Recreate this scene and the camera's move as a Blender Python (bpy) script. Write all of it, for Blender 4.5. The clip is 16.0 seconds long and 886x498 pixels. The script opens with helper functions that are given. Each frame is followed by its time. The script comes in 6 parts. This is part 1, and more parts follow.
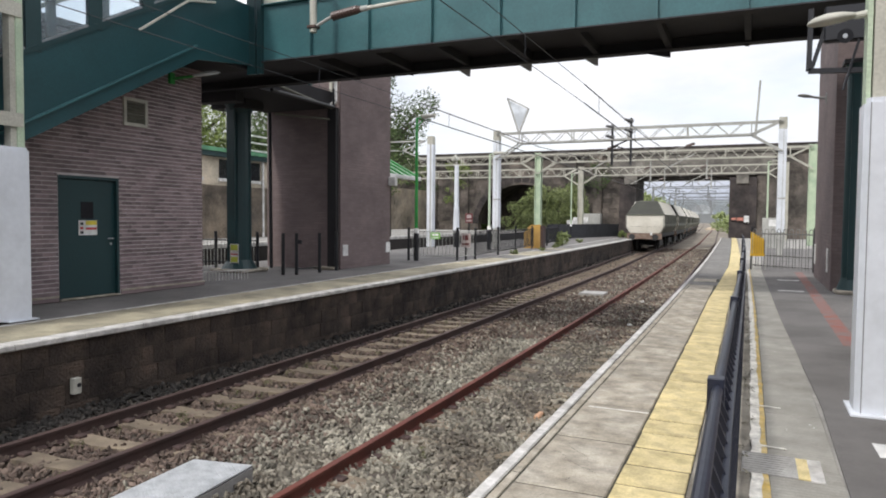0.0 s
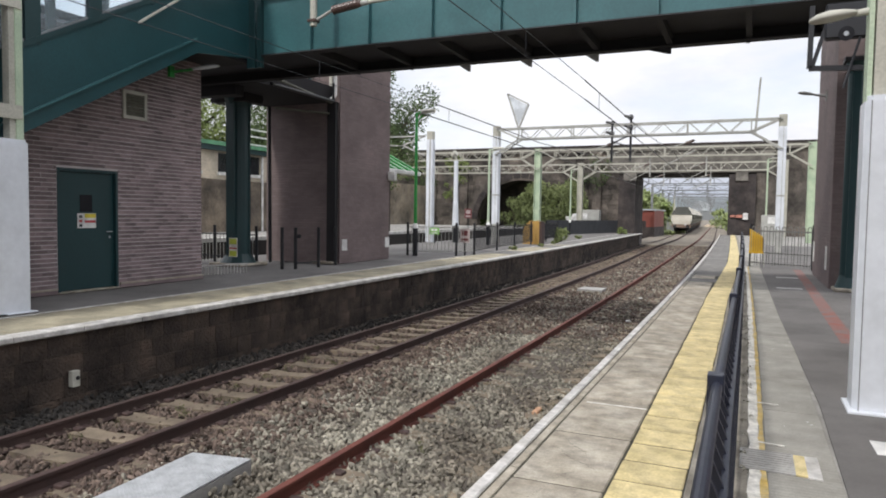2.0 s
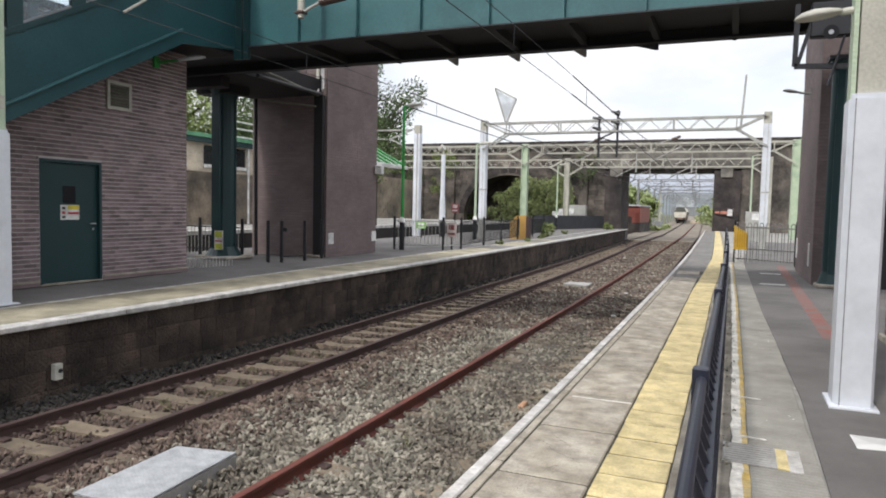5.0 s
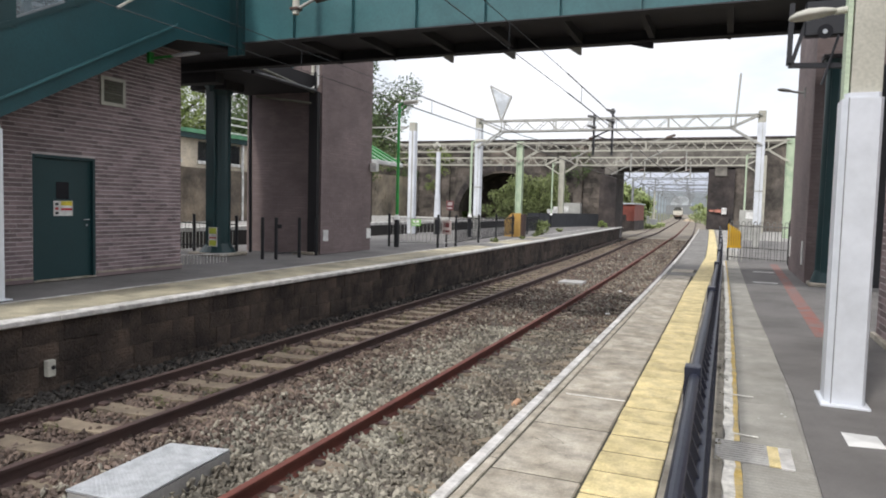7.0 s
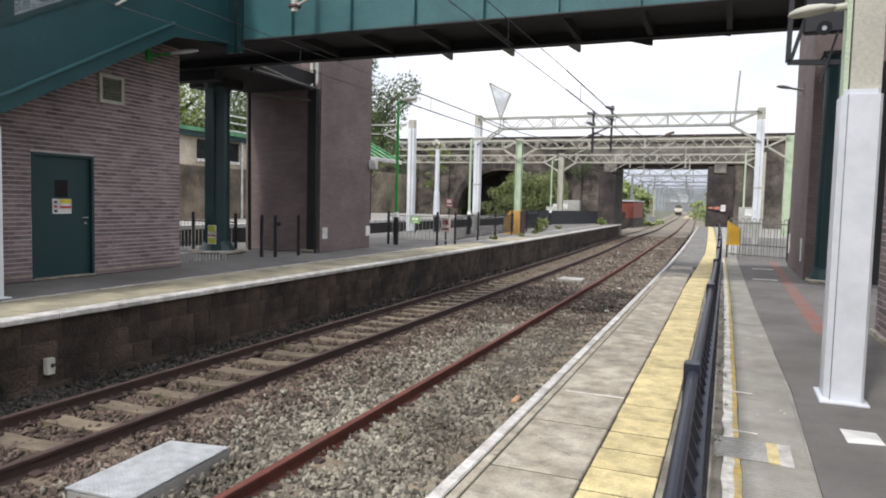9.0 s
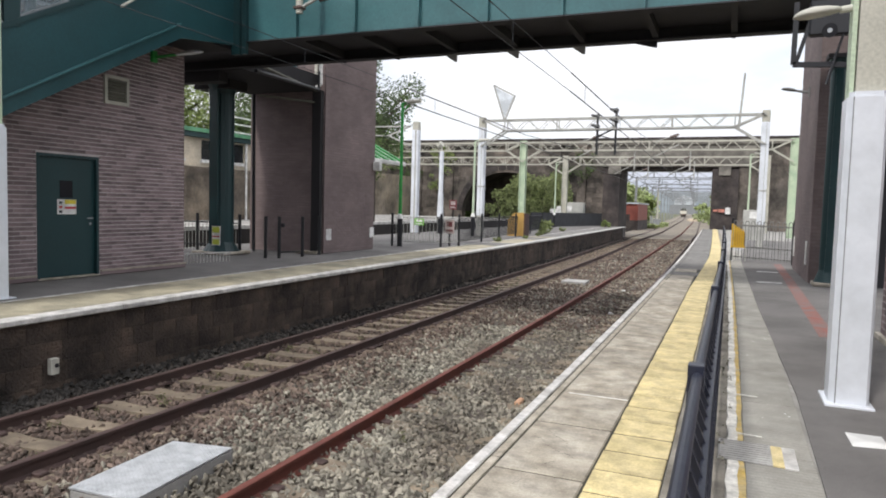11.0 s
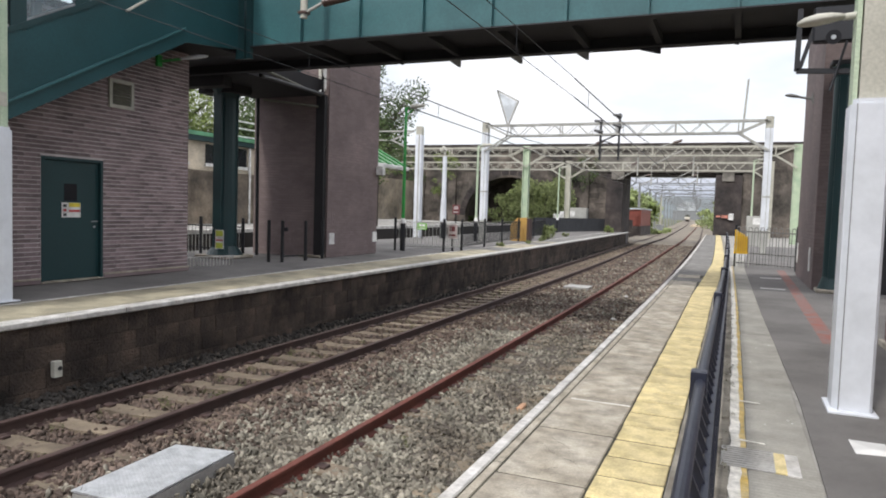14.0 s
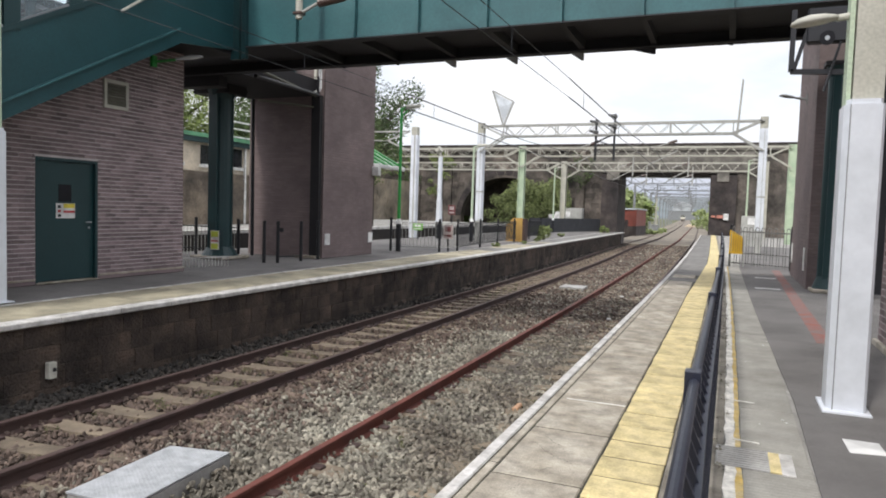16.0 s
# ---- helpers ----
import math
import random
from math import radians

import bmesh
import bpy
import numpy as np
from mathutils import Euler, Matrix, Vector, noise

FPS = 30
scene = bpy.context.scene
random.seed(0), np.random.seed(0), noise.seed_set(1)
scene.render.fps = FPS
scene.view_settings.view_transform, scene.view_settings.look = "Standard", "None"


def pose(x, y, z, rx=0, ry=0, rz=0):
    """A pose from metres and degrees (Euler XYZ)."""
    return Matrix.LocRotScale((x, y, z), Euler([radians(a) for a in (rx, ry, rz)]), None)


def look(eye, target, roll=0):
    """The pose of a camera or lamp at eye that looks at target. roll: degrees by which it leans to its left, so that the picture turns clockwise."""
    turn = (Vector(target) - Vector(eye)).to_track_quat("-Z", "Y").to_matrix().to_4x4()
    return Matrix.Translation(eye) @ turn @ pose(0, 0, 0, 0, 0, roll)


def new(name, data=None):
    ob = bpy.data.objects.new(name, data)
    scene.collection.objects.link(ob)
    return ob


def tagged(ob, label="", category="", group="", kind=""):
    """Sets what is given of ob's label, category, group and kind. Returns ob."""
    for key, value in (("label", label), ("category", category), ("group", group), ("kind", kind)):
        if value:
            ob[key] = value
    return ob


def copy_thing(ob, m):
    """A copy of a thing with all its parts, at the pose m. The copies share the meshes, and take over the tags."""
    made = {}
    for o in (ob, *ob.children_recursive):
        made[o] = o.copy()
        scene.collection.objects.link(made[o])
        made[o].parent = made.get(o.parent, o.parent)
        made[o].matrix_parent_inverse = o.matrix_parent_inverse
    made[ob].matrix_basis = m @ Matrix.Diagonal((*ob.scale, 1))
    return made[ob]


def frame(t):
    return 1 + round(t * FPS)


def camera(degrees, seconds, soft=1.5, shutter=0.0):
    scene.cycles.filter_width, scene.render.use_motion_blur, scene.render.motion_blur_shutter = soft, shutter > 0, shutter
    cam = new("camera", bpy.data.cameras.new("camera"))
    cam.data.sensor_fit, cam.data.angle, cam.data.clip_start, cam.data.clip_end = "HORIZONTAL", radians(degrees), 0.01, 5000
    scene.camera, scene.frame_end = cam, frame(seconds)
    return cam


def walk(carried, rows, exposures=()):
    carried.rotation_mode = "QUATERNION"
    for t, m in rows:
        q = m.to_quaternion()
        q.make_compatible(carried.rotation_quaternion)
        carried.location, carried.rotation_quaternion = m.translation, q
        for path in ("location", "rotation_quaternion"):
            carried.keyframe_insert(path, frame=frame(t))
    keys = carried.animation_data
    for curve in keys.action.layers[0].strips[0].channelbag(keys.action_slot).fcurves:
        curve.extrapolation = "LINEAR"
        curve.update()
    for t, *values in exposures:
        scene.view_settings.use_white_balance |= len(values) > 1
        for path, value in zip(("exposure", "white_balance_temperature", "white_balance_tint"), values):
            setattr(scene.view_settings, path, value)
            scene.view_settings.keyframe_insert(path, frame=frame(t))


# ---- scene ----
cam = camera(65.75, 16.0, soft=1.9)
PATH = [
    (0.0, pose(0.006, 0.003, 1.421, 87.440, -0.486, 24.353)),
    (0.5, pose(0.003, 0.004, 1.419, 87.235, -0.506, 24.691)),
    (1.0, pose(0.003, 0.006, 1.420, 87.156, -0.491, 24.579)),
    (1.5, pose(0.001, 0.003, 1.422, 87.148, -0.706, 24.505)),
    (2.0, pose(0.000, 0.001, 1.419, 87.052, -0.854, 24.272)),
    (2.5, pose(0.002, -0.002, 1.420, 87.021, -0.834, 23.916)),
    (3.0, pose(-0.003, 0.002, 1.418, 86.924, -0.899, 23.430)),
    (3.5, pose(-0.003, -0.000, 1.418, 86.865, -0.542, 23.347)),
    (4.0, pose(-0.004, -0.000, 1.418, 86.770, -0.950, 23.509)),
    (6.5, pose(-0.001, -0.001, 1.418, 86.358, -1.494, 22.878)),
    (7.0, pose(-0.000, -0.002, 1.418, 86.389, -1.484, 22.753)),
    (7.5, pose(-0.001, 0.001, 1.416, 86.352, -1.522, 22.595)),
    (8.0, pose(-0.004, -0.003, 1.418, 86.269, -1.457, 22.508)),
    (8.5, pose(-0.004, 0.000, 1.416, 86.230, -1.671, 22.442)),
    (9.0, pose(0.000, 0.000, 1.417, 86.179, -1.404, 22.690)),
    (11.5, pose(-0.001, 0.006, 1.412, 86.420, -1.675, 23.111)),
    (12.0, pose(-0.004, -0.002, 1.416, 86.474, -1.856, 23.130)),
    (12.5, pose(-0.003, 0.001, 1.415, 86.453, -1.950, 23.157)),
    (13.0, pose(-0.002, -0.001, 1.414, 86.537, -1.788, 23.236)),
    (13.5, pose(-0.001, -0.001, 1.416, 86.564, -1.844, 23.259)),
    (14.0, pose(-0.000, -0.002, 1.415, 86.711, -1.823, 23.263)),
    (14.5, pose(-0.002, -0.004, 1.417, 86.768, -1.818, 23.127)),
    (15.0, pose(0.003, -0.008, 1.416, 86.754, -1.844, 23.010)),
    (15.5, pose(0.003, -0.010, 1.417, 86.761, -1.866, 22.912)),
    (16.0, pose(0.004, -0.004, 1.416, 86.755, -1.766, 22.909)),
]
walk(cam, PATH, [(0, 0.48), (1.5, 0.42), (2.5, 0.40), (4, 0.45), (7, 0.53), (9, 0.57), (12.5, 0.55), (16, 0.53)])

# ---- light ----
SUN_ELEV, SUN_AZ = 50.0, -165.0   # azimuth: degrees from +Y towards +X
world = bpy.data.worlds.new("sky")
scene.world = world
world.use_nodes = True
wn, wl = world.node_tree.nodes, world.node_tree.links
wn.clear()
sky = wn.new("ShaderNodeTexSky")
sky.sky_type, sky.sun_disc = "NISHITA", False
sky.sun_elevation, sky.sun_rotation = radians(SUN_ELEV), radians(SUN_AZ)
sky_gain = wn.new("ShaderNodeMix"); sky_gain.data_type, sky_gain.blend_type = "RGBA", "MULTIPLY"
sky_gain.inputs[0].default_value = 1.0
sky_gain.inputs[7].default_value = (0.15, 0.135, 0.125, 1)
wl.new(sky.outputs[0], sky_gain.inputs[6])
wco = wn.new("ShaderNodeTexCoord")
wmap = wn.new("ShaderNodeMapping"); wmap.inputs["Scale"].default_value = (1.6, 1.6, 4.5)
wmap.inputs["Rotation"].default_value = (0, 0, radians(28))
wl.new(wco.outputs["Generated"], wmap.inputs[0])
cloud = wn.new("ShaderNodeTexNoise"); cloud.inputs["Scale"].default_value = 1.7
cloud.inputs["Detail"].default_value, cloud.inputs["Roughness"].default_value = 6, 0.55
wl.new(wmap.outputs[0], cloud.inputs["Vector"])
ramp = wn.new("ShaderNodeValToRGB")
ramp.color_ramp.elements[0].position, ramp.color_ramp.elements[0].color = 0.385, (0.68, 0.68, 0.68, 1)
ramp.color_ramp.elements[1].position, ramp.color_ramp.elements[1].color = 0.525, (1, 1, 1, 1)
wl.new(cloud.outputs[0], ramp.inputs[0])
cmix = wn.new("ShaderNodeMix"); cmix.data_type = "RGBA"
low = wn.new("ShaderNodeSeparateXYZ"); wl.new(wco.outputs["Generated"], low.inputs[0])
haze = wn.new("ShaderNodeMapRange")
haze.inputs["From Min"].default_value, haze.inputs["From Max"].default_value = 0.035, 0.10
haze.inputs["To Min"].default_value, haze.inputs["To Max"].default_value = 1.0, 0.0
wl.new(low.outputs["Z"], haze.inputs[0])
wl.new(ramp.outputs[0], cmix.inputs[0])
bank = wn.new("ShaderNodeMix"); bank.data_type = "RGBA"
bank.inputs[7].default_value = (0.43, 0.465, 0.55, 1)
wl.new(haze.outputs[0], bank.inputs[0]); wl.new(cmix.outputs[2], bank.inputs[6])
wl.new(sky_gain.outputs[2], cmix.inputs[6])
# cloud layer: broad soft greys, and brighter towards the zenith as under thin overcast
puff = wn.new("ShaderNodeTexNoise"); puff.inputs["Scale"].default_value = 3.2
puff.inputs["Detail"].default_value, puff.inputs["Roughness"].default_value = 7, 0.6
wl.new(wmap.outputs[0], puff.inputs["Vector"])
puff_r = wn.new("ShaderNodeMapRange")
puff_r.inputs["From Min"].default_value, puff_r.inputs["From Max"].default_value = 0.36, 0.56
puff_r.inputs["To Min"].default_value, puff_r.inputs["To Max"].default_value = 0.91, 1.02
wl.new(puff.outputs[0], puff_r.inputs[0])
zen = wn.new("ShaderNodeMapRange")
zen.inputs["From Min"].default_value, zen.inputs["From Max"].default_value = 0.15, 0.85
zen.inputs["To Min"].default_value, zen.inputs["To Max"].default_value = 0.77, 1.26
wl.new(low.outputs["Z"], zen.inputs[0])
bright = wn.new("ShaderNodeMath"); bright.operation = "MULTIPLY"
wl.new(puff_r.outputs[0], bright.inputs[0]); wl.new(zen.outputs[0], bright.inputs[1])
white = wn.new("ShaderNodeVectorMath"); white.operation = "SCALE"
white.inputs[0].default_value = (0.99, 0.995, 1.05)
wl.new(bright.outputs[0], white.inputs["Scale"])
wl.new(white.outputs[0], cmix.inputs[7])
wbg = wn.new("ShaderNodeBackground"); wbg.inputs[1].default_value = 1.0
wl.new(bank.outputs[2], wbg.inputs[0])
wout = wn.new("ShaderNodeOutputWorld")
wl.new(wbg.outputs[0], wout.inputs[0])
sun = new("sun", bpy.data.lights.new("sun", "SUN"))
sun.data.energy, sun.data.angle, sun.data.color = 1.75, radians(5), (1.0, 0.965, 0.92)
_e, _a = radians(SUN_ELEV), radians(SUN_AZ)
sun.matrix_world = look((math.sin(_a) * math.cos(_e) * 50, math.cos(_a) * math.cos(_e) * 50, math.sin(_e) * 50), (0, 0, 0))


# ---- materials ----
def material(name, base, rough=0.8, other=None, scale=3.0, fine=40.0, bump=0.3, metal=0.0, amount=0.5, random_by="", spread=0.12, depth=0.01, stain=0.0, stain_scale=0.9, ribs=0.0):
    """Principled surface: two colours mixed by coarse noise, fine grain on top, relief, and a chance shift for each piece."""
    m = bpy.data.materials.new(name)
    m.use_nodes = True
    n, l = m.node_tree.nodes, m.node_tree.links
    p = n["Principled BSDF"]
    co = n.new("ShaderNodeTexCoord")
    big = n.new("ShaderNodeTexNoise"); big.inputs["Scale"].default_value = scale; big.inputs["Detail"].default_value = 5
    tiny = n.new("ShaderNodeTexNoise"); tiny.inputs["Scale"].default_value = fine; tiny.inputs["Detail"].default_value = 3
    l.new(co.outputs["Object"], big.inputs["Vector"]); l.new(co.outputs["Object"], tiny.inputs["Vector"])
    r = n.new("ShaderNodeValToRGB")
    r.color_ramp.elements[0].position, r.color_ramp.elements[1].position = 0.5 - 0.25 * amount - 0.05, 0.5 + 0.25 * amount + 0.05
    other = other or tuple(c * 0.7 for c in base)
    r.color_ramp.elements[0].color, r.color_ramp.elements[1].color = (*other, 1), (*base, 1)
    l.new(big.outputs[0], r.inputs[0])
    g = n.new("ShaderNodeMapRange")
    g.inputs["From Min"].default_value, g.inputs["From Max"].default_value = 0.25, 0.75
    g.inputs["To Min"].default_value, g.inputs["To Max"].default_value = 1 - 0.3 * amount, 1 + 0.3 * amount
    l.new(tiny.outputs[0], g.inputs[0])
    mul = n.new("ShaderNodeVectorMath"); mul.operation = "SCALE"
    l.new(r.outputs[0], mul.inputs[0]); l.new(g.outputs[0], mul.inputs["Scale"])
    last = mul
    if stain:
        st = n.new("ShaderNodeTexNoise"); st.inputs["Scale"].default_value = stain_scale; st.inputs["Detail"].default_value = 9; st.inputs["Roughness"].default_value = 0.68
        geo = n.new("ShaderNodeNewGeometry")
        l.new(geo.outputs["Position"], st.inputs["Vector"])
        sr = n.new("ShaderNodeMapRange")
        sr.inputs["From Min"].default_value, sr.inputs["From Max"].default_value = 0.36, 0.60
        sr.inputs["To Min"].default_value, sr.inputs["To Max"].default_value = 1 - stain, 1.0 + stain * 0.25
        l.new(st.outputs[0], sr.inputs[0])
        mul3 = n.new("ShaderNodeVectorMath"); mul3.operation = "SCALE"
        l.new(last.outputs[0], mul3.inputs[0]); l.new(sr.outputs[0], mul3.inputs["Scale"])
        last = mul3
    if ribs:
        wv = n.new("ShaderNodeTexWave"); wv.bands_direction = "Y"; wv.inputs["Scale"].default_value = ribs; wv.inputs["Distortion"].default_value = 0.6; wv.inputs["Detail"].default_value = 2
        l.new(co.outputs["Object"], wv.inputs["Vector"])
        wr = n.new("ShaderNodeMapRange"); wr.inputs["To Min"].default_value, wr.inputs["To Max"].default_value = 0.93, 1.03
        l.new(wv.outputs["Fac"], wr.inputs[0])
        mul4 = n.new("ShaderNodeVectorMath"); mul4.operation = "SCALE"
        l.new(last.outputs[0], mul4.inputs[0]); l.new(wr.outputs[0], mul4.inputs["Scale"])
        last = mul4
    if random_by:
        if random_by == "object":
            src = n.new("ShaderNodeObjectInfo").outputs["Random"]
        else:
            src = n.new("ShaderNodeNewGeometry").outputs["Random Per Island"]
        rr = n.new("ShaderNodeMapRange")
        rr.inputs["To Min"].default_value, rr.inputs["To Max"].default_value = 1 - spread, 1 + spread
        l.new(src, rr.inputs[0])
        mul2 = n.new("ShaderNodeVectorMath"); mul2.operation = "SCALE"
        l.new(last.outputs[0], mul2.inputs[0]); l.new(rr.outputs[0], mul2.inputs["Scale"])
        last = mul2
    l.new(last.outputs[0], p.inputs["Base Color"])
    p.inputs["Roughness"].default_value, p.inputs["Metallic"].default_value = rough, metal
    if bump:
        add = n.new("ShaderNodeMath"); add.operation = "ADD"
        l.new(big.outputs[0], add.inputs[0]); l.new(tiny.outputs[0], add.inputs[1])
        b = n.new("ShaderNodeBump"); b.inputs["Strength"].default_value = bump; b.inputs["Distance"].default_value = depth
        l.new(add.outputs[0], b.inputs["Height"]); l.new(b.outputs[0], p.inputs["Normal"])
    return m


def glass_material(name, tint=(0.75, 0.85, 0.9), rough=0.05):
    m = bpy.data.materials.new(name)
    m.use_nodes = True
    p = m.node_tree.nodes["Principled BSDF"]
    p.inputs["Base Color"].default_value = (*tint, 1)
    p.inputs["Transmission Weight"].default_value, p.inputs["Roughness"].default_value, p.inputs["IOR"].default_value = 0.9, rough, 1.3
    return m


BRICK = material("brown_brick", (0.268, 0.203, 0.205), 0.85, (0.185, 0.142, 0.148), 1.3, 60, 0.4, random_by="island", spread=0.34, stain=0.2, stain_scale=0.7)
BRICK_P = material("brown_brick_single", (0.268, 0.203, 0.205), 0.85, (0.185, 0.142, 0.148), 1.3, 60, 0.4, random_by="object", spread=0.34, stain=0.2, stain_scale=0.7)
MORTAR = material("mortar", (0.60, 0.545, 0.535), 0.95, None, 2, 80, 0.3)
BRICK_T = material("smooth_brown_brick", (0.215, 0.167, 0.162), 0.8, (0.165, 0.128, 0.126), 0.8, 60, 0.25, random_by="island", spread=0.09, stain=0.2, stain_scale=0.6)
MORTAR_T = material("brown_mortar", (0.20, 0.155, 0.15), 0.95, None, 2, 80, 0.3)
TEAL = material("teal_paint", (0.045, 0.135, 0.145), 0.38, (0.036, 0.11, 0.12), 0.7, 25, 0.06, amount=0.4, stain=0.15, stain_scale=1.2)
STAIRGREEN = material("blue_green_stair_paint", (0.016, 0.066, 0.076), 0.38, (0.013, 0.056, 0.064), 1.0, 30, 0.06, amount=0.4, stain=0.12, stain_scale=1.0)
DKGREEN = material("dark_green_paint", (0.011, 0.043, 0.047), 0.42, (0.009, 0.036, 0.040), 1.0, 30, 0.06, amount=0.4)
# link undersides and recess channel: their shade is put into this black
SHADEBLACK = material("shade_black_steel", (0.020, 0.019, 0.021), 0.85, (0.013, 0.012, 0.014), 1.5, 30, 0.15)
# near-black steel for soffits, beams, roofs and the rear girder
SOFFIT = material("near_black_steel", (0.027, 0.027, 0.031), 0.75, (0.018, 0.018, 0.021), 1.5, 30, 0.15)
LIGHTGREEN = material("bright_green_paint", (0.03, 0.33, 0.06), 0.45, None, 2, 30, 0.05, amount=0.3)
WHITEP = material("white_cladding_paint", (0.68, 0.71, 0.76), 0.4, (0.62, 0.65, 0.69), 0.9, 12, 0.02, amount=0.15, stain=0.10, stain_scale=2.0)
GREYSTEEL = material("weathered_grey_steel", (0.42, 0.42, 0.39), 0.65, (0.30, 0.30, 0.28), 2.0, 40, 0.15)
CREAMSTEEL = material("cream_grey_steel", (0.50, 0.49, 0.42), 0.65, (0.36, 0.35, 0.30), 2.0, 40, 0.15)
RAILGREY = material("dark_grey_railing_steel", (0.17, 0.17, 0.165), 0.6, (0.11, 0.11, 0.105), 3, 40, 0.1)
GREENSTEEL = material("pale_green_steel", (0.50, 0.58, 0.43), 0.6, (0.36, 0.46, 0.33), 2.0, 40, 0.1)
BLACKP = material("black_railing_paint", (0.012, 0.013, 0.017), 0.45, None, 3, 40, 0.05, amount=0.3)
NAVY = material("dark_navy_paint", (0.016, 0.019, 0.034), 0.38, (0.012, 0.014, 0.024), 3, 40, 0.08, amount=0.3)
RUST = material("rusty_rail_steel", (0.148, 0.044, 0.030), 0.8, (0.10, 0.032, 0.025), 2.5, 60, 0.2)
RUSTDARK = material("brown_rail_steel", (0.062, 0.035, 0.030), 0.75, (0.045, 0.028, 0.025), 2.5, 60, 0.2)
SLEEPER = material("concrete_sleeper", (0.22, 0.178, 0.125), 0.9, (0.14, 0.11, 0.082), 3, 50, 0.3, random_by="object", spread=0.18, stain=0.3, stain_scale=3)
BALLAST = material("ballast_stone", (0.30, 0.285, 0.232), 0.92, (0.15, 0.128, 0.10), 0.9, 30, 0.3, random_by="island", spread=0.58, stain=0.3, stain_scale=0.8)
BALLASTR = material("rust_and_shade_ballast", (0.185, 0.140, 0.112), 0.92, (0.075, 0.052, 0.042), 0.9, 30, 0.3, random_by="island", spread=0.5, stain=0.35, stain_scale=0.8)
BALLASTFAR = material("pale_tan_ballast", (0.24, 0.21, 0.165), 0.95, (0.17, 0.145, 0.115), 0.5, 6, 0.5, depth=0.03, stain=0.35, stain_scale=0.4)
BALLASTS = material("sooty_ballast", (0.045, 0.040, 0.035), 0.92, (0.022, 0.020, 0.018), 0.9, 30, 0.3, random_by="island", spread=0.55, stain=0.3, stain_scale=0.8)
BALLASTBED = material("ballast_bed", (0.125, 0.105, 0.085), 0.95, (0.068, 0.057, 0.046), 12, 40, 0.9, depth=0.05)
CONCRETE = material("pale_concrete", (0.45, 0.415, 0.35), 0.92, (0.27, 0.235, 0.18), 2.6, 70, 0.5, amount=0.55, random_by="object", spread=0.12, stain=0.40, stain_scale=6.0)
STRIP = material("buff_paving", (0.40, 0.355, 0.25), 0.92, (0.27, 0.25, 0.185), 1.6, 45, 0.25, random_by="object", spread=0.10, stain=0.42, stain_scale=1.2)
COPING = material("white_edge_paint", (0.62, 0.61, 0.59), 0.8, (0.40, 0.38, 0.35), 4, 40, 0.2, random_by="object", spread=0.08, stain=0.35, stain_scale=5)
YELLOW = material("yellow_paint_slab", (0.64, 0.53, 0.26), 0.85, (0.50, 0.42, 0.24), 4, 90, 0.35, amount=0.6, random_by="object", spread=0.11, stain=0.34, stain_scale=6.0)
YELLOWB = material("yellow_plastic", (0.72, 0.45, 0.03), 0.55, (0.60, 0.36, 0.03), 2, 30, 0.05, amount=0.3)
GREYPAVE = material("grey_paving", (0.205, 0.198, 0.185), 0.92, (0.15, 0.145, 0.135), 4, 55, 0.35, amount=0.7, random_by="object", spread=0.16, stain=0.35, stain_scale=3.0)
ASPHALT = material("grey_asphalt", (0.170, 0.162, 0.155), 0.95, (0.128, 0.122, 0.116), 0.8, 160, 0.5, stain=0.25, stain_scale=0.9)
ASPHALT2 = material("pale_worn_asphalt", (0.36, 0.35, 0.325), 0.95, (0.27, 0.26, 0.24), 1.0, 150, 0.5, stain=0.35, stain_scale=2.5)
RIBSLAB = material("ribbed_concrete_slab", (0.335, 0.325, 0.29), 0.92, (0.255, 0.245, 0.215), 2.0, 90, 0.25, random_by="object", spread=0.08, stain=0.25, stain_scale=2.5, ribs=7.5)
KERBDIRT = material("dirty_kerb", (0.29, 0.27, 0.225), 0.95, (0.15, 0.135, 0.11), 3, 60, 0.3, stain=0.3, stain_scale=4)
REDSTAIN = material("red_worn_paint", (0.24, 0.080, 0.060), 0.9, (0.165, 0.14, 0.132), 4, 60, 0.2)
DIRTYSTONE = material("sooty_stone_block", (0.098, 0.070, 0.052), 0.95, (0.026, 0.021, 0.019), 2.0, 28, 1.0, amount=0.7, random_by="object", spread=0.25, depth=0.04, stain=0.88, stain_scale=0.9)
STONEJOINT = material("dark_joint", (0.028, 0.024, 0.022), 0.95)
BRIDGESTONE = material("weathered_masonry", (0.165, 0.138, 0.117), 0.95, (0.058, 0.053, 0.047), 0.30, 5, 0.7, amount=0.5, random_by="island", spread=0.42, depth=0.05, stain=0.7, stain_scale=0.6)
DARKSTONE = material("dark_engineering_brick", (0.075, 0.060, 0.055), 0.9, (0.035, 0.03, 0.03), 0.9, 12, 0.5, stain=0.6, stain_scale=0.9)
GALV = material("galvanised_plate", (0.50, 0.515, 0.53), 0.6, (0.38, 0.395, 0.41), 9, 90, 0.2, metal=0.2, stain=0.2, stain_scale=6)
LEAF = material("leaves", (0.075, 0.115, 0.030), 0.7, (0.04, 0.07, 0.02), 0.6, 8, 0.0, random_by="island", spread=0.45)
LEAFPALE = material("spring_leaves", (0.22, 0.27, 0.085), 0.7, (0.13, 0.18, 0.05), 0.6, 8, 0.0, random_by="island", spread=0.45)
LEAFMID = material("dusty_green_leaves", (0.19, 0.23, 0.085), 0.75, (0.11, 0.135, 0.05), 0.6, 8, 0.0, random_by="island", spread=0.5)
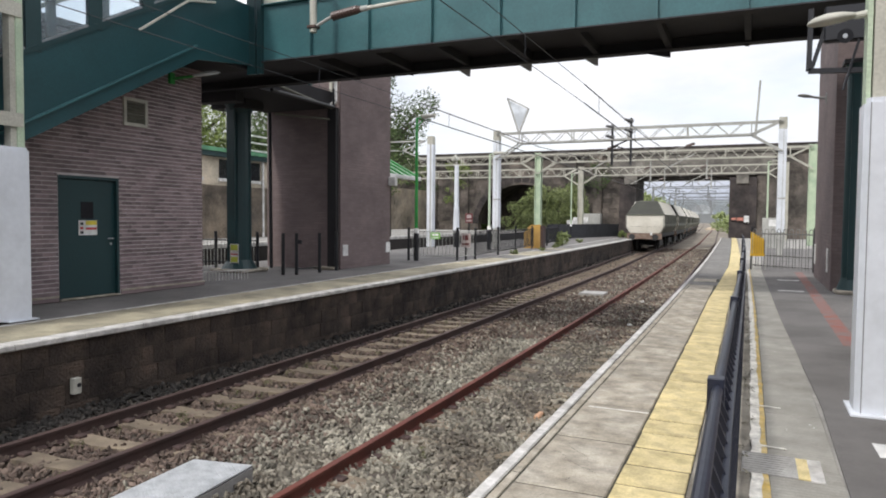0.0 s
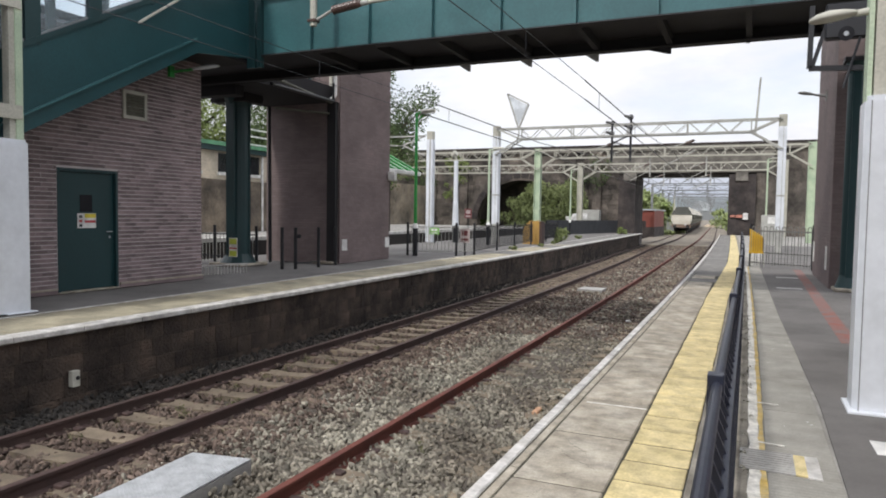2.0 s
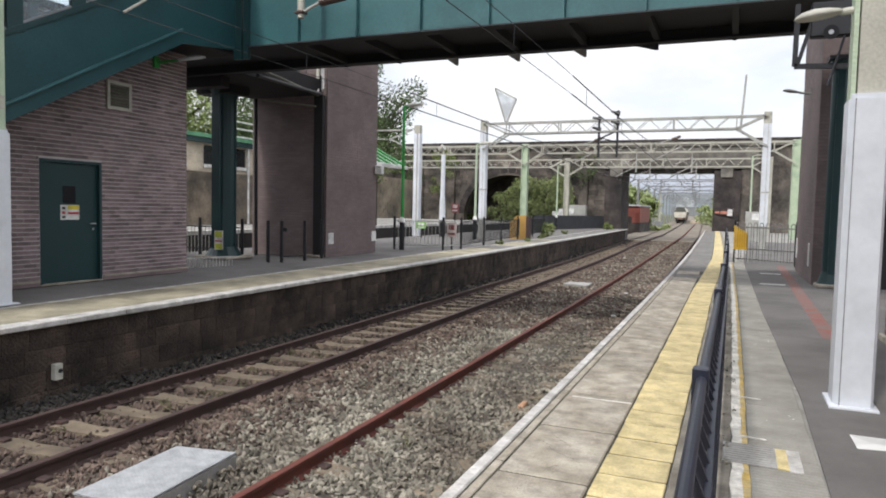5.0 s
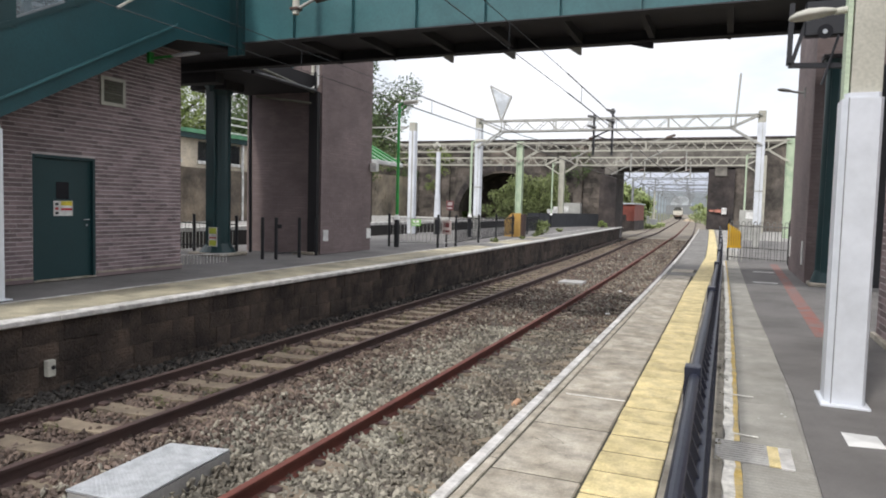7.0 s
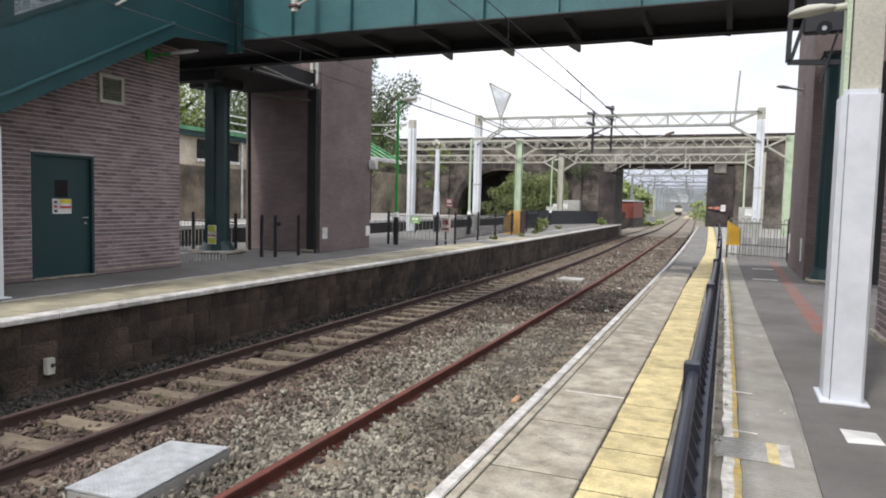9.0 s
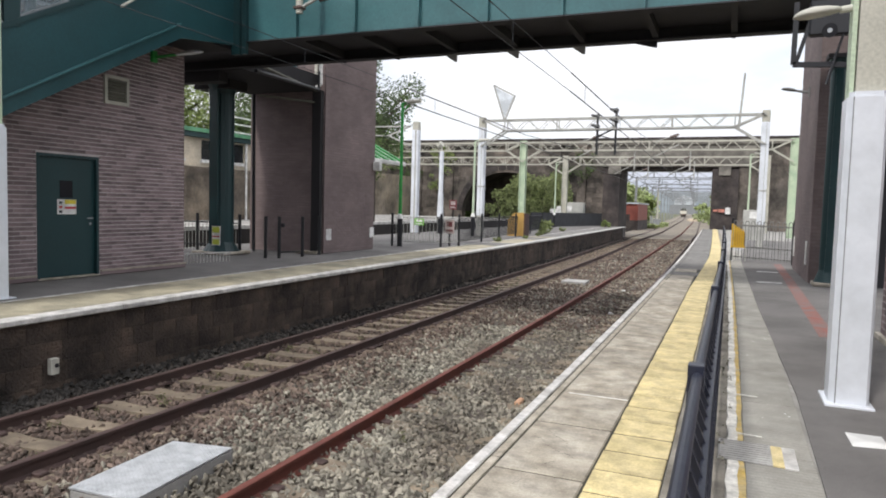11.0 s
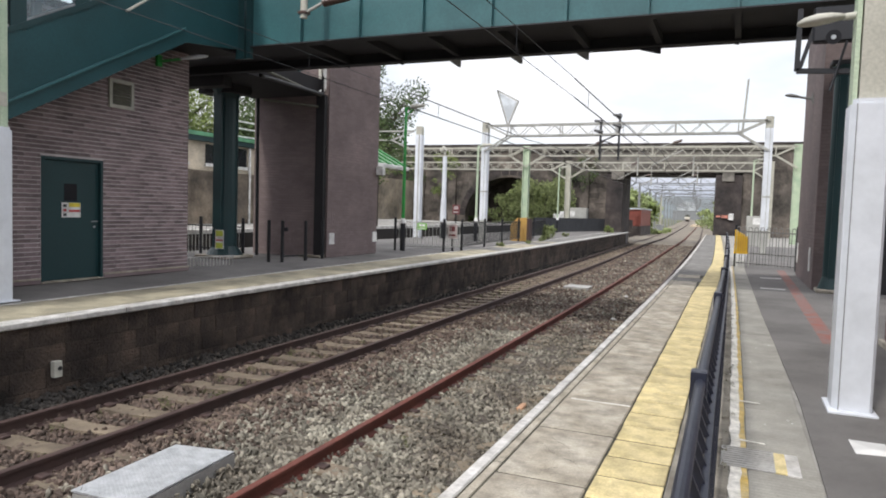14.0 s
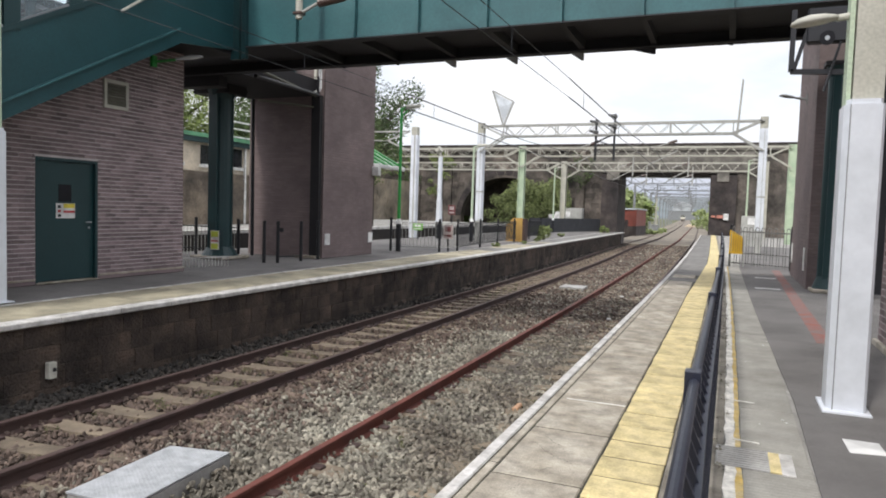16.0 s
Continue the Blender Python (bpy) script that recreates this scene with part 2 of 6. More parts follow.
# yellow-green, with distance haze mixed into the leaf colour
LEAFFAR = material("hazed_spring_leaves", (0.31, 0.36, 0.16), 0.75, (0.22, 0.27, 0.11), 0.6, 8, 0.0, random_by="island", spread=0.4)
PALEPANEL = material("pale_panel", (0.66, 0.70, 0.74), 0.5, None, 2, 30, 0.0, amount=0.15)
DULLSTEEL = material("dull_blue_grey_steel", (0.25, 0.26, 0.27), 0.65, None, 2, 40, 0.1)
BARK = material("bark", (0.07, 0.055, 0.045), 0.95, None, 3, 30, 0.6)
GRASS = material("rough_grass", (0.075, 0.095, 0.035), 0.95, (0.10, 0.09, 0.05), 0.15, 6, 0.4)
WAGONW = material("pale_wagon_paint", (0.68, 0.65, 0.57), 0.6, (0.55, 0.52, 0.44), 1.0, 20, 0.1)
WAGONG = material("grey_green_wagon_paint", (0.14, 0.145, 0.115), 0.65, (0.09, 0.09, 0.072), 0.8, 20, 0.1)
WAGONH = material("dark_olive_wagon_paint", (0.038, 0.039, 0.029), 0.7, (0.024, 0.025, 0.019), 1.0, 20, 0.1)
WAGOND = material("dark_wagon_frame", (0.03, 0.03, 0.03), 0.7, None, 2, 20, 0.1)
BROWNCER = material("brown_insulator", (0.10, 0.06, 0.05), 0.35, None, 3, 30, 0.0)
REDP = material("red_paint", (0.24, 0.062, 0.045), 0.6, None, 1, 20, 0.1)
SIGNW = material("white_sign", (0.78, 0.78, 0.76), 0.5, None, 3, 40, 0.0, amount=0.1)
SIGNY = material("yellow_sign", (0.75, 0.62, 0.06), 0.5, None, 3, 40, 0.0, amount=0.1)
SIGNR = material("red_sign", (0.55, 0.05, 0.06), 0.5, None, 3, 40, 0.0, amount=0.1)
DULLRED = material("dull_red_board", (0.20, 0.055, 0.06), 0.7, None, 3, 40, 0.0, amount=0.2)
TANBOARD = material("faded_orange_board", (0.50, 0.30, 0.07), 0.6, (0.38, 0.23, 0.07), 2, 30, 0.05)
PALERED = material("faded_orange_red", (0.55, 0.22, 0.16), 0.6, None, 3, 40, 0.0, amount=0.2)
PINKSIGN = material("faded_pink_white_sign", (0.62, 0.52, 0.50), 0.6, None, 3, 40, 0.0, amount=0.2)
SIGNYG = material("yellow_green_panel", (0.55, 0.62, 0.08), 0.5, None, 3, 40, 0.0, amount=0.1)
ORANGEB = material("orange_brick", (0.52, 0.31, 0.19), 0.85, None, 6, 60, 0.2)
SIGNG = material("green_sign", (0.18, 0.5, 0.05), 0.5, None, 3, 40, 0.0, amount=0.1)
VENTG = material("vent_louvre_grey", (0.16, 0.16, 0.125), 0.7, None, 3, 40, 0.1)
FRAMEW = material("off_white_frame", (0.55, 0.54, 0.47), 0.6, None, 3, 40, 0.05, amount=0.3)
GLASS = glass_material("clear_glass")
DARKGLASS = material("dark_glass", (0.02, 0.022, 0.026), 0.12, None, 1, 20, 0.0, amount=0.2)
# no haze in the air; it is put into the hill colour
HILL = material("distant_hill", (0.17, 0.20, 0.22), 1.0, (0.13, 0.155, 0.16), 0.01, 0.08, 0.0)
CREAMWALL = material("cream_render_wall", (0.36, 0.30, 0.22), 0.9, (0.20, 0.175, 0.14), 0.6, 12, 0.2, stain=0.5, stain_scale=0.5)


# ---- building helpers ----
ORIGIN = {}


class Solid:
    """A mesh in the making, in world coordinates."""

    def __init__(self):
        self.v, self.f = [], []

    def add(self, verts, faces):
        k = len(self.v)
        self.v.extend(tuple(p) for p in verts)
        self.f.extend(tuple(i + k for i in f) for f in faces)
        return self

    def box(self, x0, x1, y0, y1, z0, z1, c=0.0):
        if c <= 0:
            return self.add([(x, y, z) for x in (x0, x1) for y in (y0, y1) for z in (z0, z1)],
                            [(0, 1, 3, 2), (4, 6, 7, 5), (0, 4, 5, 1), (2, 3, 7, 6), (0, 2, 6, 4), (1, 5, 7, 3)])
        bm = bmesh.new()
        bmesh.ops.create_cube(bm, size=1, matrix=Matrix.Translation(((x0 + x1) / 2, (y0 + y1) / 2, (z0 + z1) / 2)) @ Matrix.Diagonal((x1 - x0, y1 - y0, z1 - z0, 1)))
        bmesh.ops.bevel(bm, geom=bm.edges[:], offset=c, segments=1, affect="EDGES")
        bm.verts.index_update()
        self.add([v.co for v in bm.verts], [[v.index for v in f.verts] for f in bm.faces])
        bm.free()
        return self

    def bar(self, p0, p1, w, h=None, up=(0, 0, 1)):
        """A straight bar of rectangular section from p0 to p1."""
        p0, p1 = Vector(p0), Vector(p1)
        h = h or w
        d = (p1 - p0).normalized()
        up = Vector(up)
        if abs(d.dot(up)) > 0.98:
            up = Vector((0, 1, 0))
        s = d.cross(up).normalized()
        u = s.cross(d)
        q = [p + s * a * w / 2 + u * b * h / 2 for p in (p0, p1) for a, b in ((-1, -1), (1, -1), (1, 1), (-1, 1))]
        return self.add(q, [(0, 3, 2, 1), (4, 5, 6, 7), (0, 1, 5, 4), (1, 2, 6, 5), (2, 3, 7, 6), (3, 0, 4, 7)])

    def tube(self, p0, p1, r0, r1=None, n=10):
        p0, p1 = Vector(p0), Vector(p1)
        r1 = r0 if r1 is None else r1
        d = (p1 - p0).normalized()
        up = Vector((0, 0, 1)) if abs(d.z) < 0.95 else Vector((1, 0, 0))
        s = d.cross(up).normalized()
        u = s.cross(d)
        q = []
        for p, r in ((p0, r0), (p1, r1)):
            q += [p + (s * math.cos(a) + u * math.sin(a)) * r for a in (i * math.tau / n for i in range(n))]
        return self.add(q, [tuple(range(n))[::-1], tuple(range(n, 2 * n))] + [(i, (i + 1) % n, n + (i + 1) % n, n + i) for i in range(n)])

    def prism(self, outline, a, b, axis="x"):
        """Extrudes an outline (pairs) along an axis from a to b."""
        n = len(outline)
        put = {"x": lambda t, p: (t, p[0], p[1]), "y": lambda t, p: (p[0], t, p[1]), "z": lambda t, p: (p[0], p[1], t)}[axis]
        return self.add([put(t, p) for t in (a, b) for p in outline],
                        [tuple(range(n))[::-1], tuple(range(n, 2 * n))] + [(i, (i + 1) % n, n + (i + 1) % n, n + i) for i in range(n)])

    def sweep(self, outline, path):
        """Sweeps an (offset, height) outline along a path of (x, y, z) in plan."""
        n = len(outline)
        q = []
        for i, p in enumerate(path):
            a, b = Vector(path[max(0, i - 1)]), Vector(path[min(len(path) - 1, i + 1)])
            d = (b - a); d.z = 0; d.normalize()
            s = Vector((d.y, -d.x, 0))
            q += [Vector(p) + s * o + Vector((0, 0, h)) for o, h in outline]
        f = [tuple(range(n))[::-1], tuple(range(n * (len(path) - 1), n * len(path)))]
        for k in range(len(path) - 1):
            f += [(k * n + i, k * n + (i + 1) % n, (k + 1) * n + (i + 1) % n, (k + 1) * n + i) for i in range(n)]
        return self.add(q, f)

    def mesh(self, name, m, origin=(0, 0, 0), smooth=False):
        me = bpy.data.meshes.new(name)
        o = Vector(origin)
        me.from_pydata([Vector(p) - o for p in self.v], [], self.f)
        me.update()
        bm = bmesh.new(); bm.from_mesh(me)
        bmesh.ops.recalc_face_normals(bm, faces=bm.faces)
        bm.to_mesh(me); bm.free()
        me.materials.append(m)
        if smooth:
            me.polygons.foreach_set("use_smooth", [True] * len(me.polygons))
        return me


def thing(name, base, label, category, group="", kind=""):
    ob = new(name)
    ob.location = base
    ob.empty_display_size = 0.1
    ORIGIN[ob] = Vector(base)
    return tagged(ob, label, category, group, kind)


def single(name, solid, m, base, label, category, group="", kind="", smooth=False):
    """A thing that is one mesh."""
    ob = new(name, solid.mesh(name, m, base, smooth))
    ob.location = base
    ORIGIN[ob] = Vector(base)
    return tagged(ob, label, category, group, kind)


def part(name, solid, m, parent, label="", smooth=False, kind=""):
    ob = new(name, solid.mesh(name, m, ORIGIN[parent], smooth))
    ob.parent = parent
    ORIGIN[ob] = ORIGIN[parent]
    return tagged(ob, label, kind=kind)


def pieces(name, mesh, m_list, parent):
    """Alike pieces on one mesh under a parent; m_list: poses in world space."""
    inv = Matrix.Translation(-ORIGIN[parent])
    for m in m_list:
        ob = new(name, mesh)
        ob.parent = parent
        ob.matrix_basis = inv @ m


BEND_KNOTS = ((0, 0.0), (30, -0.023), (60, -0.028), (85, -0.047), (140, -0.046), (280, -0.060), (2000, -0.060))   # y, slope


def bend(y):
    """How far the line has swung to the left at y metres along it."""
    x = 0.0
    for (ya, sa), (yb, sb) in zip(BEND_KNOTS, BEND_KNOTS[1:]):
        if y <= ya:
            break
        d = min(y, yb) - ya
        x += sa * d + (sb - sa) / (yb - ya) * d * d / 2
    return x


def sway(y):
    """A slight bow of the far track towards its platform before the road bridge."""
    u = max(0.0, 1 - abs(y - 57) / 25)
    return -0.34 * u * u * (3 - 2 * u)


def line(x, z, ys, apart=0.0, bow=0.0):
    """A line along the railway; apart: how fast it leaves the rest beyond the road bridge."""
    return [(x + bend(y) + apart * max(0, y - 60) + bow * sway(y), y, z) for y in ys]


def steps(a, b, d):
    n = max(1, round((b - a) / d))
    return [a + (b - a) * i / n for i in range(n + 1)]


FAR_Z = -0.05      # top of the far platform
RAIL_Z = -0.90     # head of the rails
BED_Z = -1.06      # top of the ballast

# ---- setting: ground ----
def ground_sheet():
    ys = steps(-60, 120, 6) + [160, 220, 320, 500, 900, 1600, 3000]
    xs = [-3000, -900, -300, -120, -60, -30, -14, 0, 14, 30, 60, 120, 300, 900, 3000]
    s = Solid()
    for y in ys:
        for x in xs:
            s.v.append((x, y, -1.5))
    n = len(xs)
    s.f = [(j * n + i, j * n + i + 1, (j + 1) * n + i + 1, (j + 1) * n + i) for j in range(len(ys) - 1) for i in range(n - 1)]
    single("ground", s, GRASS, (0, 0, -1.5), "rough grass and earth ground reaching the horizon", "ground", kind="structure")


def ballast():
    s = Solid()
    s.sweep([(-5.6, -0.5), (5.6, -0.5), (5.0, 0.0), (2.9, 0.0), (0.6, 0.0), (-1.2, -0.02), (-1.3, -0.09), (-2.65, -0.15), (-2.75, -0.09), (-3.3, 0.05), (-5.0, 0.05)],
            line(-4.35, BED_Z, steps(-12, 63, 3)))
    bed = single("ballast_bed", s, BALLASTBED, (-4.35, 0, BED_Z - 0.5), "grey-brown crushed stone track bed between the platforms", "track bed", kind="structure")
    far = Solid().sweep([(-5.6, -0.5), (5.6, -0.5), (5.0, 0.0), (-5.0, 0.0)], line(-4.35, BED_Z, steps(63, 120, 3) + steps(135, 700, 25)))
    single("ballast_bed", far, BALLASTFAR, (-4.35, 63, BED_Z - 0.5), "pale tan track bed beyond the road bridge", "track bed", kind="structure")
    rnd = random.Random(5)
    st = Solid()
    ico = bmesh.new(); bmesh.ops.create_icosphere(ico, subdivisions=1, radius=1)
    iv = [v.co.copy() for v in ico.verts]; ico.verts.index_update(); fi = [tuple(v.index for v in f.verts) for f in ico.faces]; ico.free()
    shapes = []
    for k in range(14):
        shapes.append([v * rnd.uniform(0.5, 1.25) for v in iv])
    vv, ff = [], []
    clean, rusty, sooty = (vv, ff), ([], []), ([], [])
    def stone(x, y, z, r, heap):
        vv, ff = heap
        sh = shapes[rnd.randrange(14)]
        e = Euler((rnd.uniform(0, 6.3), rnd.uniform(0, 6.3), rnd.uniform(0, 6.3))).to_matrix()
        sx, sy, sz = r * rnd.uniform(0.8, 1.4), r * rnd.uniform(0.6, 1.0), r * rnd.uniform(0.5, 0.8)
        k = len(vv)
        for v in sh:
            q = e @ Vector((v.x * sx, v.y * sy, v.z * sz))
            vv.append((q.x + x, q.y + y, q.z + z))
        ff.extend((a + k, b + k, c + k) for a, b, c in fi)
    for y0, y1, per, r in ((-4.0, 1.0, 200, 0.036), (1.0, 7, 800, 0.033), (7, 12, 420, 0.036), (12, 20, 260, 0.038), (20, 34, 130, 0.044), (34, 62, 60, 0.055)):
        count = int((y1 - y0) * 5.9 * per * 0.8)
        for i in range(count):
            y = rnd.uniform(y0, y1)
            x = rnd.uniform(-7.60, -1.45)
            z = BED_Z + rnd.uniform(-0.012, 0.02)
            on_sleeper = abs((y + 4.335) % 0.67 - 0.335) < 0.15
            if -7.02 < x < -5.62:
                z -= 0.06 + 0.035 * (-5.62 - x)
                if (on_sleeper and rnd.random() < 0.82) or rnd.random() < 0.35:
                    continue
            elif x <= -7.02:
                z -= 0.07 - 0.27 * max(0, -7.1 - x)
            elif -3.45 < x < -1.5 and 9.4 < y < 12.4:
                z -= 0.01
                if on_sleeper and rnd.random() < 0.55:
                    continue
            # past y 13.5 more brown stones: dirt, and footbridge shadow put into the colour
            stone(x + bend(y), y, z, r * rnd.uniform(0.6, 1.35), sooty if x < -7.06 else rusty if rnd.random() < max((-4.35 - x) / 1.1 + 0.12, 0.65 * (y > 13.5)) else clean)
    # stones heaped against the cover box
    for k in range(900):
        y, u = rnd.uniform(3.45, 5.05), rnd.random()
        x = -4.0 - 0.075 * (y - 3.7) + 0.42 * u
        stone(x, y, BED_Z + rnd.random() * 0.15 * (1 - u), 0.032 * rnd.uniform(0.6, 1.35), clean)
    for k in range(500):
        x, u = rnd.uniform(-4.75, -3.95), rnd.random()
        stone(x, 3.66 - 0.4 * u, BED_Z + rnd.random() * 0.17 * (1 - u), 0.032 * rnd.uniform(0.6, 1.35), rusty if x < -4.4 else clean)
    for (hv, hf), m, lab in ((clean, BALLAST, "loose grey crushed ballast stones between the rails"), (rusty, BALLASTR, "loose brown ballast stones, rust-stained at the rails, shade-dark beyond the footbridge"), (sooty, BALLASTS, "sooty dark ballast stones heaped at the platform wall")):
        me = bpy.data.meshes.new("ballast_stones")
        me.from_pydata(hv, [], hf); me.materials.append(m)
        ob = new("ballast_stones", me)
        tagged(ob, lab, "ballast", kind="stuff")
        ORIGIN[ob] = Vector((0, 0, 0))


RAIL = [(-0.07, -0.159), (0.07, -0.159), (0.07, -0.147), (0.012, -0.128), (0.010, -0.045), (0.035, -0.036), (0.036, -0.006), (0.028, 0.0),
        (-0.028, 0.0), (-0.036, -0.006), (-0.035, -0.036), (-0.010, -0.045), (-0.012, -0.128), (-0.07, -0.147)]


def track(name, xl, xr, zl, zr, ml, mr, label, sink=0.0, apart=0.0, bow=0.0):
    t = thing(name, ((xl + xr) / 2, 0, RAIL_Z - 0.4), label, "railway track", kind="structure")
    ys = steps(-10, 120, 2.5) + steps(130, 700, 20)
    part("rail", Solid().sweep(RAIL, line(xl, zl, ys, apart, bow)), ml, t, "rusty flat-bottom rail")
    part("rail", Solid().sweep(RAIL, line(xr, zr, ys, apart, bow)), mr, t, "brown rusty flat-bottom rail")
    sl = Solid().prism([(-1.22, -0.12), (1.22, -0.12), (1.25, 0.0), (0.95, 0.055), (0.5, 0.055), (0.3, 0.03), (-0.3, 0.03), (-0.5, 0.055), (-0.95, 0.055), (-1.25, 0.0)], -0.13, 0.13, "y")
    me = sl.mesh("sleeper", SLEEPER)
    tilt = math.degrees(math.atan2(zr - zl, xr - xl))
    ms = []
    for i in range(82):
        y = -4 + i * 0.67
        slope = math.degrees(math.atan2(-(bend(y + 0.5) - bend(y - 0.5)), 1))
        ms.append(pose((xl + xr) / 2 + bend(y) + bow * sway(y), y, (zl + zr) / 2 - 0.159 - 0.05 - sink, 0, -tilt, slope))
    pieces("sleeper", me, ms, t)
    clip = Solid().box(-0.06, 0.06, -0.05, 0.05, 0.0, 0.045, 0.01).mesh("rail_clip", RUSTDARK)
    cl = []
    for i in range(5, 40):
        y = -4 + i * 0.67
        for x, z in ((xl, zl), (xr, zr)):
            for s in (-0.10, 0.10):
                cl.append(pose(x + s + bend(y), y, z - 0.155))
    pieces("rail_clip", clip, cl, t)
    return t


# ---- setting: platforms ----
def near_platform():
    p = thing("platform_near", (0, 0, -1.5), "low concrete and asphalt station platform with white edge and yellow line", "platform", kind="structure")
    ys = steps(-8, 62, 2)
    part("platform_body", Solid().sweep([(-1.15, -1.5), (5.5, -1.5), (5.5, -0.012), (-1.15, -0.012)], line(0, 0, ys)), ASPHALT2, p)
    wall = Solid().sweep([(-1.22, -1.5), (-1.152, -1.5), (-1.152, -0.1), (-1.22, -0.1)], line(0, 0, ys))
    part("platform_wall", wall, DIRTYSTONE, p, "sooty brick platform face")
    # edge copings with a white painted nose
    cop = Solid().box(-0.046, 0.028, 0.004, 0.996, -0.10, 0.004, 0.008).mesh("edge_stone", COPING)
    def lay(x, y, z=0.0, d=0.5):
        return pose(x + bend(y), y, z, 0, 0, math.degrees(-math.atan((bend(y + d) - bend(y - d)) / (2 * d))) * -1 * -1)
    pieces("edge_stone", cop, [lay(-1.24, y) for y in steps(-8, 61, 1.0)], p)
    strip = Solid().box(-0.072, -0.022, 0.008, 1.392, -0.06, -0.001, 0.004).mesh("edge_strip", CONCRETE)
    pieces("edge_strip", strip, [lay(-1.128, y, 0.0, 0.7) for y in [-7.55 + 1.4 * i for i in range(17)]], p)
    # grey strip from y 16 on, part of the footbridge shadow in its colour
    strip2 = Solid().box(-0.072, -0.022, 0.008, 1.392, -0.06, -0.001, 0.004).mesh("edge_strip", GREYPAVE)
    pieces("edge_strip", strip2, [lay(-1.128, y, 0.0, 0.7) for y in [-7.55 + 1.4 * i for i in range(17, 50)]], p)
    slab = Solid().box(-0.265, 0.226, 0.012, 0.888, -0.06, 0.0, 0.007).mesh("paving_slab", CONCRETE)
    # greyer slabs further on; their colour also holds the footbridge shadow
    worn = Solid().box(-0.265, 0.39, 0.012, 0.888, -0.06, 0.0, 0.007).mesh("paving_slab", GREYPAVE)
    for y in [-7.3 + 0.9 * i for i in range(76)]:
        pieces("paving_slab", worn if y > random.uniform(15, 19) else slab, [lay(-0.872, y, random.uniform(0.0, 0.004), 0.4)], p)
    tile = Solid().box(-0.178, 0.178, 0.014, 0.316, -0.06, 0.003, 0.005).mesh("yellow_slab", YELLOW)
    drift = lambda y: 0.17 * min(1.0, max(0.0, (y - 13) / 10))
    pieces("yellow_slab", tile, [lay(-0.453 + drift(y) + random.uniform(-0.004, 0.004), y, random.uniform(-0.002, 0.002) + 0.005 * (y > 12.5), 0.3) for y in [-7.84 + 0.33 * i for i in range(211)]], p)
    part("joint_bed", Solid().sweep([(-1.21, -0.03), (-0.27, -0.03), (-0.27, -0.006), (-1.21, -0.006)], line(0, 0, steps(-8, 62, 2))), JOINTMOSS, p, "dark jointing bed under the slabs")
    part("white_joint", Solid().box(-1.10, -0.66, 5.155, 5.175, -0.02, 0.0045), WORNWHITE, p, "white mortar smear across the slabs")
    rc = random.Random(31)
    for k in range(9):
        x, y = rc.uniform(-1.05, -0.75), rc.uniform(2.8, 14)
        pts = [(x, y)]
        ang = rc.choice((0.1, 0.3, 1.4, -0.2))
        for _ in range(6):
            ang += rc.uniform(-0.5, 0.5)
            pts.append((pts[-1][0] + 0.06 * math.cos(ang), pts[-1][1] + 0.08 * math.sin(ang)))
        pts = [(min(-0.68, max(-1.06, a)), b) for a, b in pts]
        cr = Solid().add([(a, b + o, 0.0042) for o in (-0.0014, 0.0014) for a, b in pts], [(q, q + 1, len(pts) + q + 1, len(pts) + q) for q in range(len(pts) - 1)])
        part("crack", cr, STONEJOINT, p)
    # worn kerb strip, painted line and grey slabs behind the fence
    part("kerb_strip", Solid().sweep([(-0.265, -0.012), (0.03, -0.012), (0.03, 0.0), (-0.265, 0.0)], line(0, 0, steps(-8, 60, 2))), KERBDIRT, p, "dirty grey-brown kerb strip under the fence")
    rl = random.Random(9)
    for nm, xa, xb, za, m, lab in (("painted_line", 0.035, 0.102, 0.0035, WORNWHITE, "worn white painted line"), ("yellow_line", 0.094, 0.128, 0.0045, WORNYELLOW, "flaking yellow painted line")):
        yy = [-7.5 + 0.14 * k for k in range(212)]
        edge_a = [(xa + bend(y) + rl.uniform(-0.009, 0.009), y) for y in yy]
        edge_b = [(xb + bend(y) + rl.uniform(-0.007, 0.005), y) for y in yy]
        band = Solid().add([(x, y, z) for z in (-0.011, za) for x, y in edge_a + edge_b], [])
        nn = len(yy)
        for k in range(nn - 1):
            band.f.append((2 * nn + k, 2 * nn + k + 1, 3 * nn + k + 1, 3 * nn + k))
        part(nm, band, m, p, lab)
    sl = Solid().box(0.0, 0.37, 0.004, 1.196, -0.05, -0.002, 0.004).mesh("grey_slab", RIBSLAB)
    pieces("grey_slab", sl, [pose(0.128 + bend(y), y, 0) for y in [-7.6 + 1.2 * i for i in range(29)]], p)
    part("asphalt_walk", Solid().prism([(0.51, -8), (5.4, -8), (5.4, 40), (0.6, 40), (0.25, 22), (0.40, 11.3), (0.52, 6), (0.50, 3.9)], -0.02, 0.003, "z"), ASPHALT, p, "dark grey asphalt walkway")
    part("red_stain", Solid().prism([(0.98, 9.0), (1.17, 9.0), (1.20, 13), (1.25, 17), (1.28, 21.5), (1.08, 21.5), (1.06, 17), (1.01, 13)], -0.01, 0.0045, "z"), REDSTAIN, p, "worn red painted stripe")
    return p


JOINTMOSS = material("mossy_joint_dirt", (0.060, 0.055, 0.036), 0.95, (0.030, 0.028, 0.020), 9, 60, 0.4)
WORNWHITE = material("worn_white_line", (0.80, 0.78, 0.72), 0.85, (0.62, 0.60, 0.54), 6, 40, 0.2, stain=0.35, stain_scale=9)
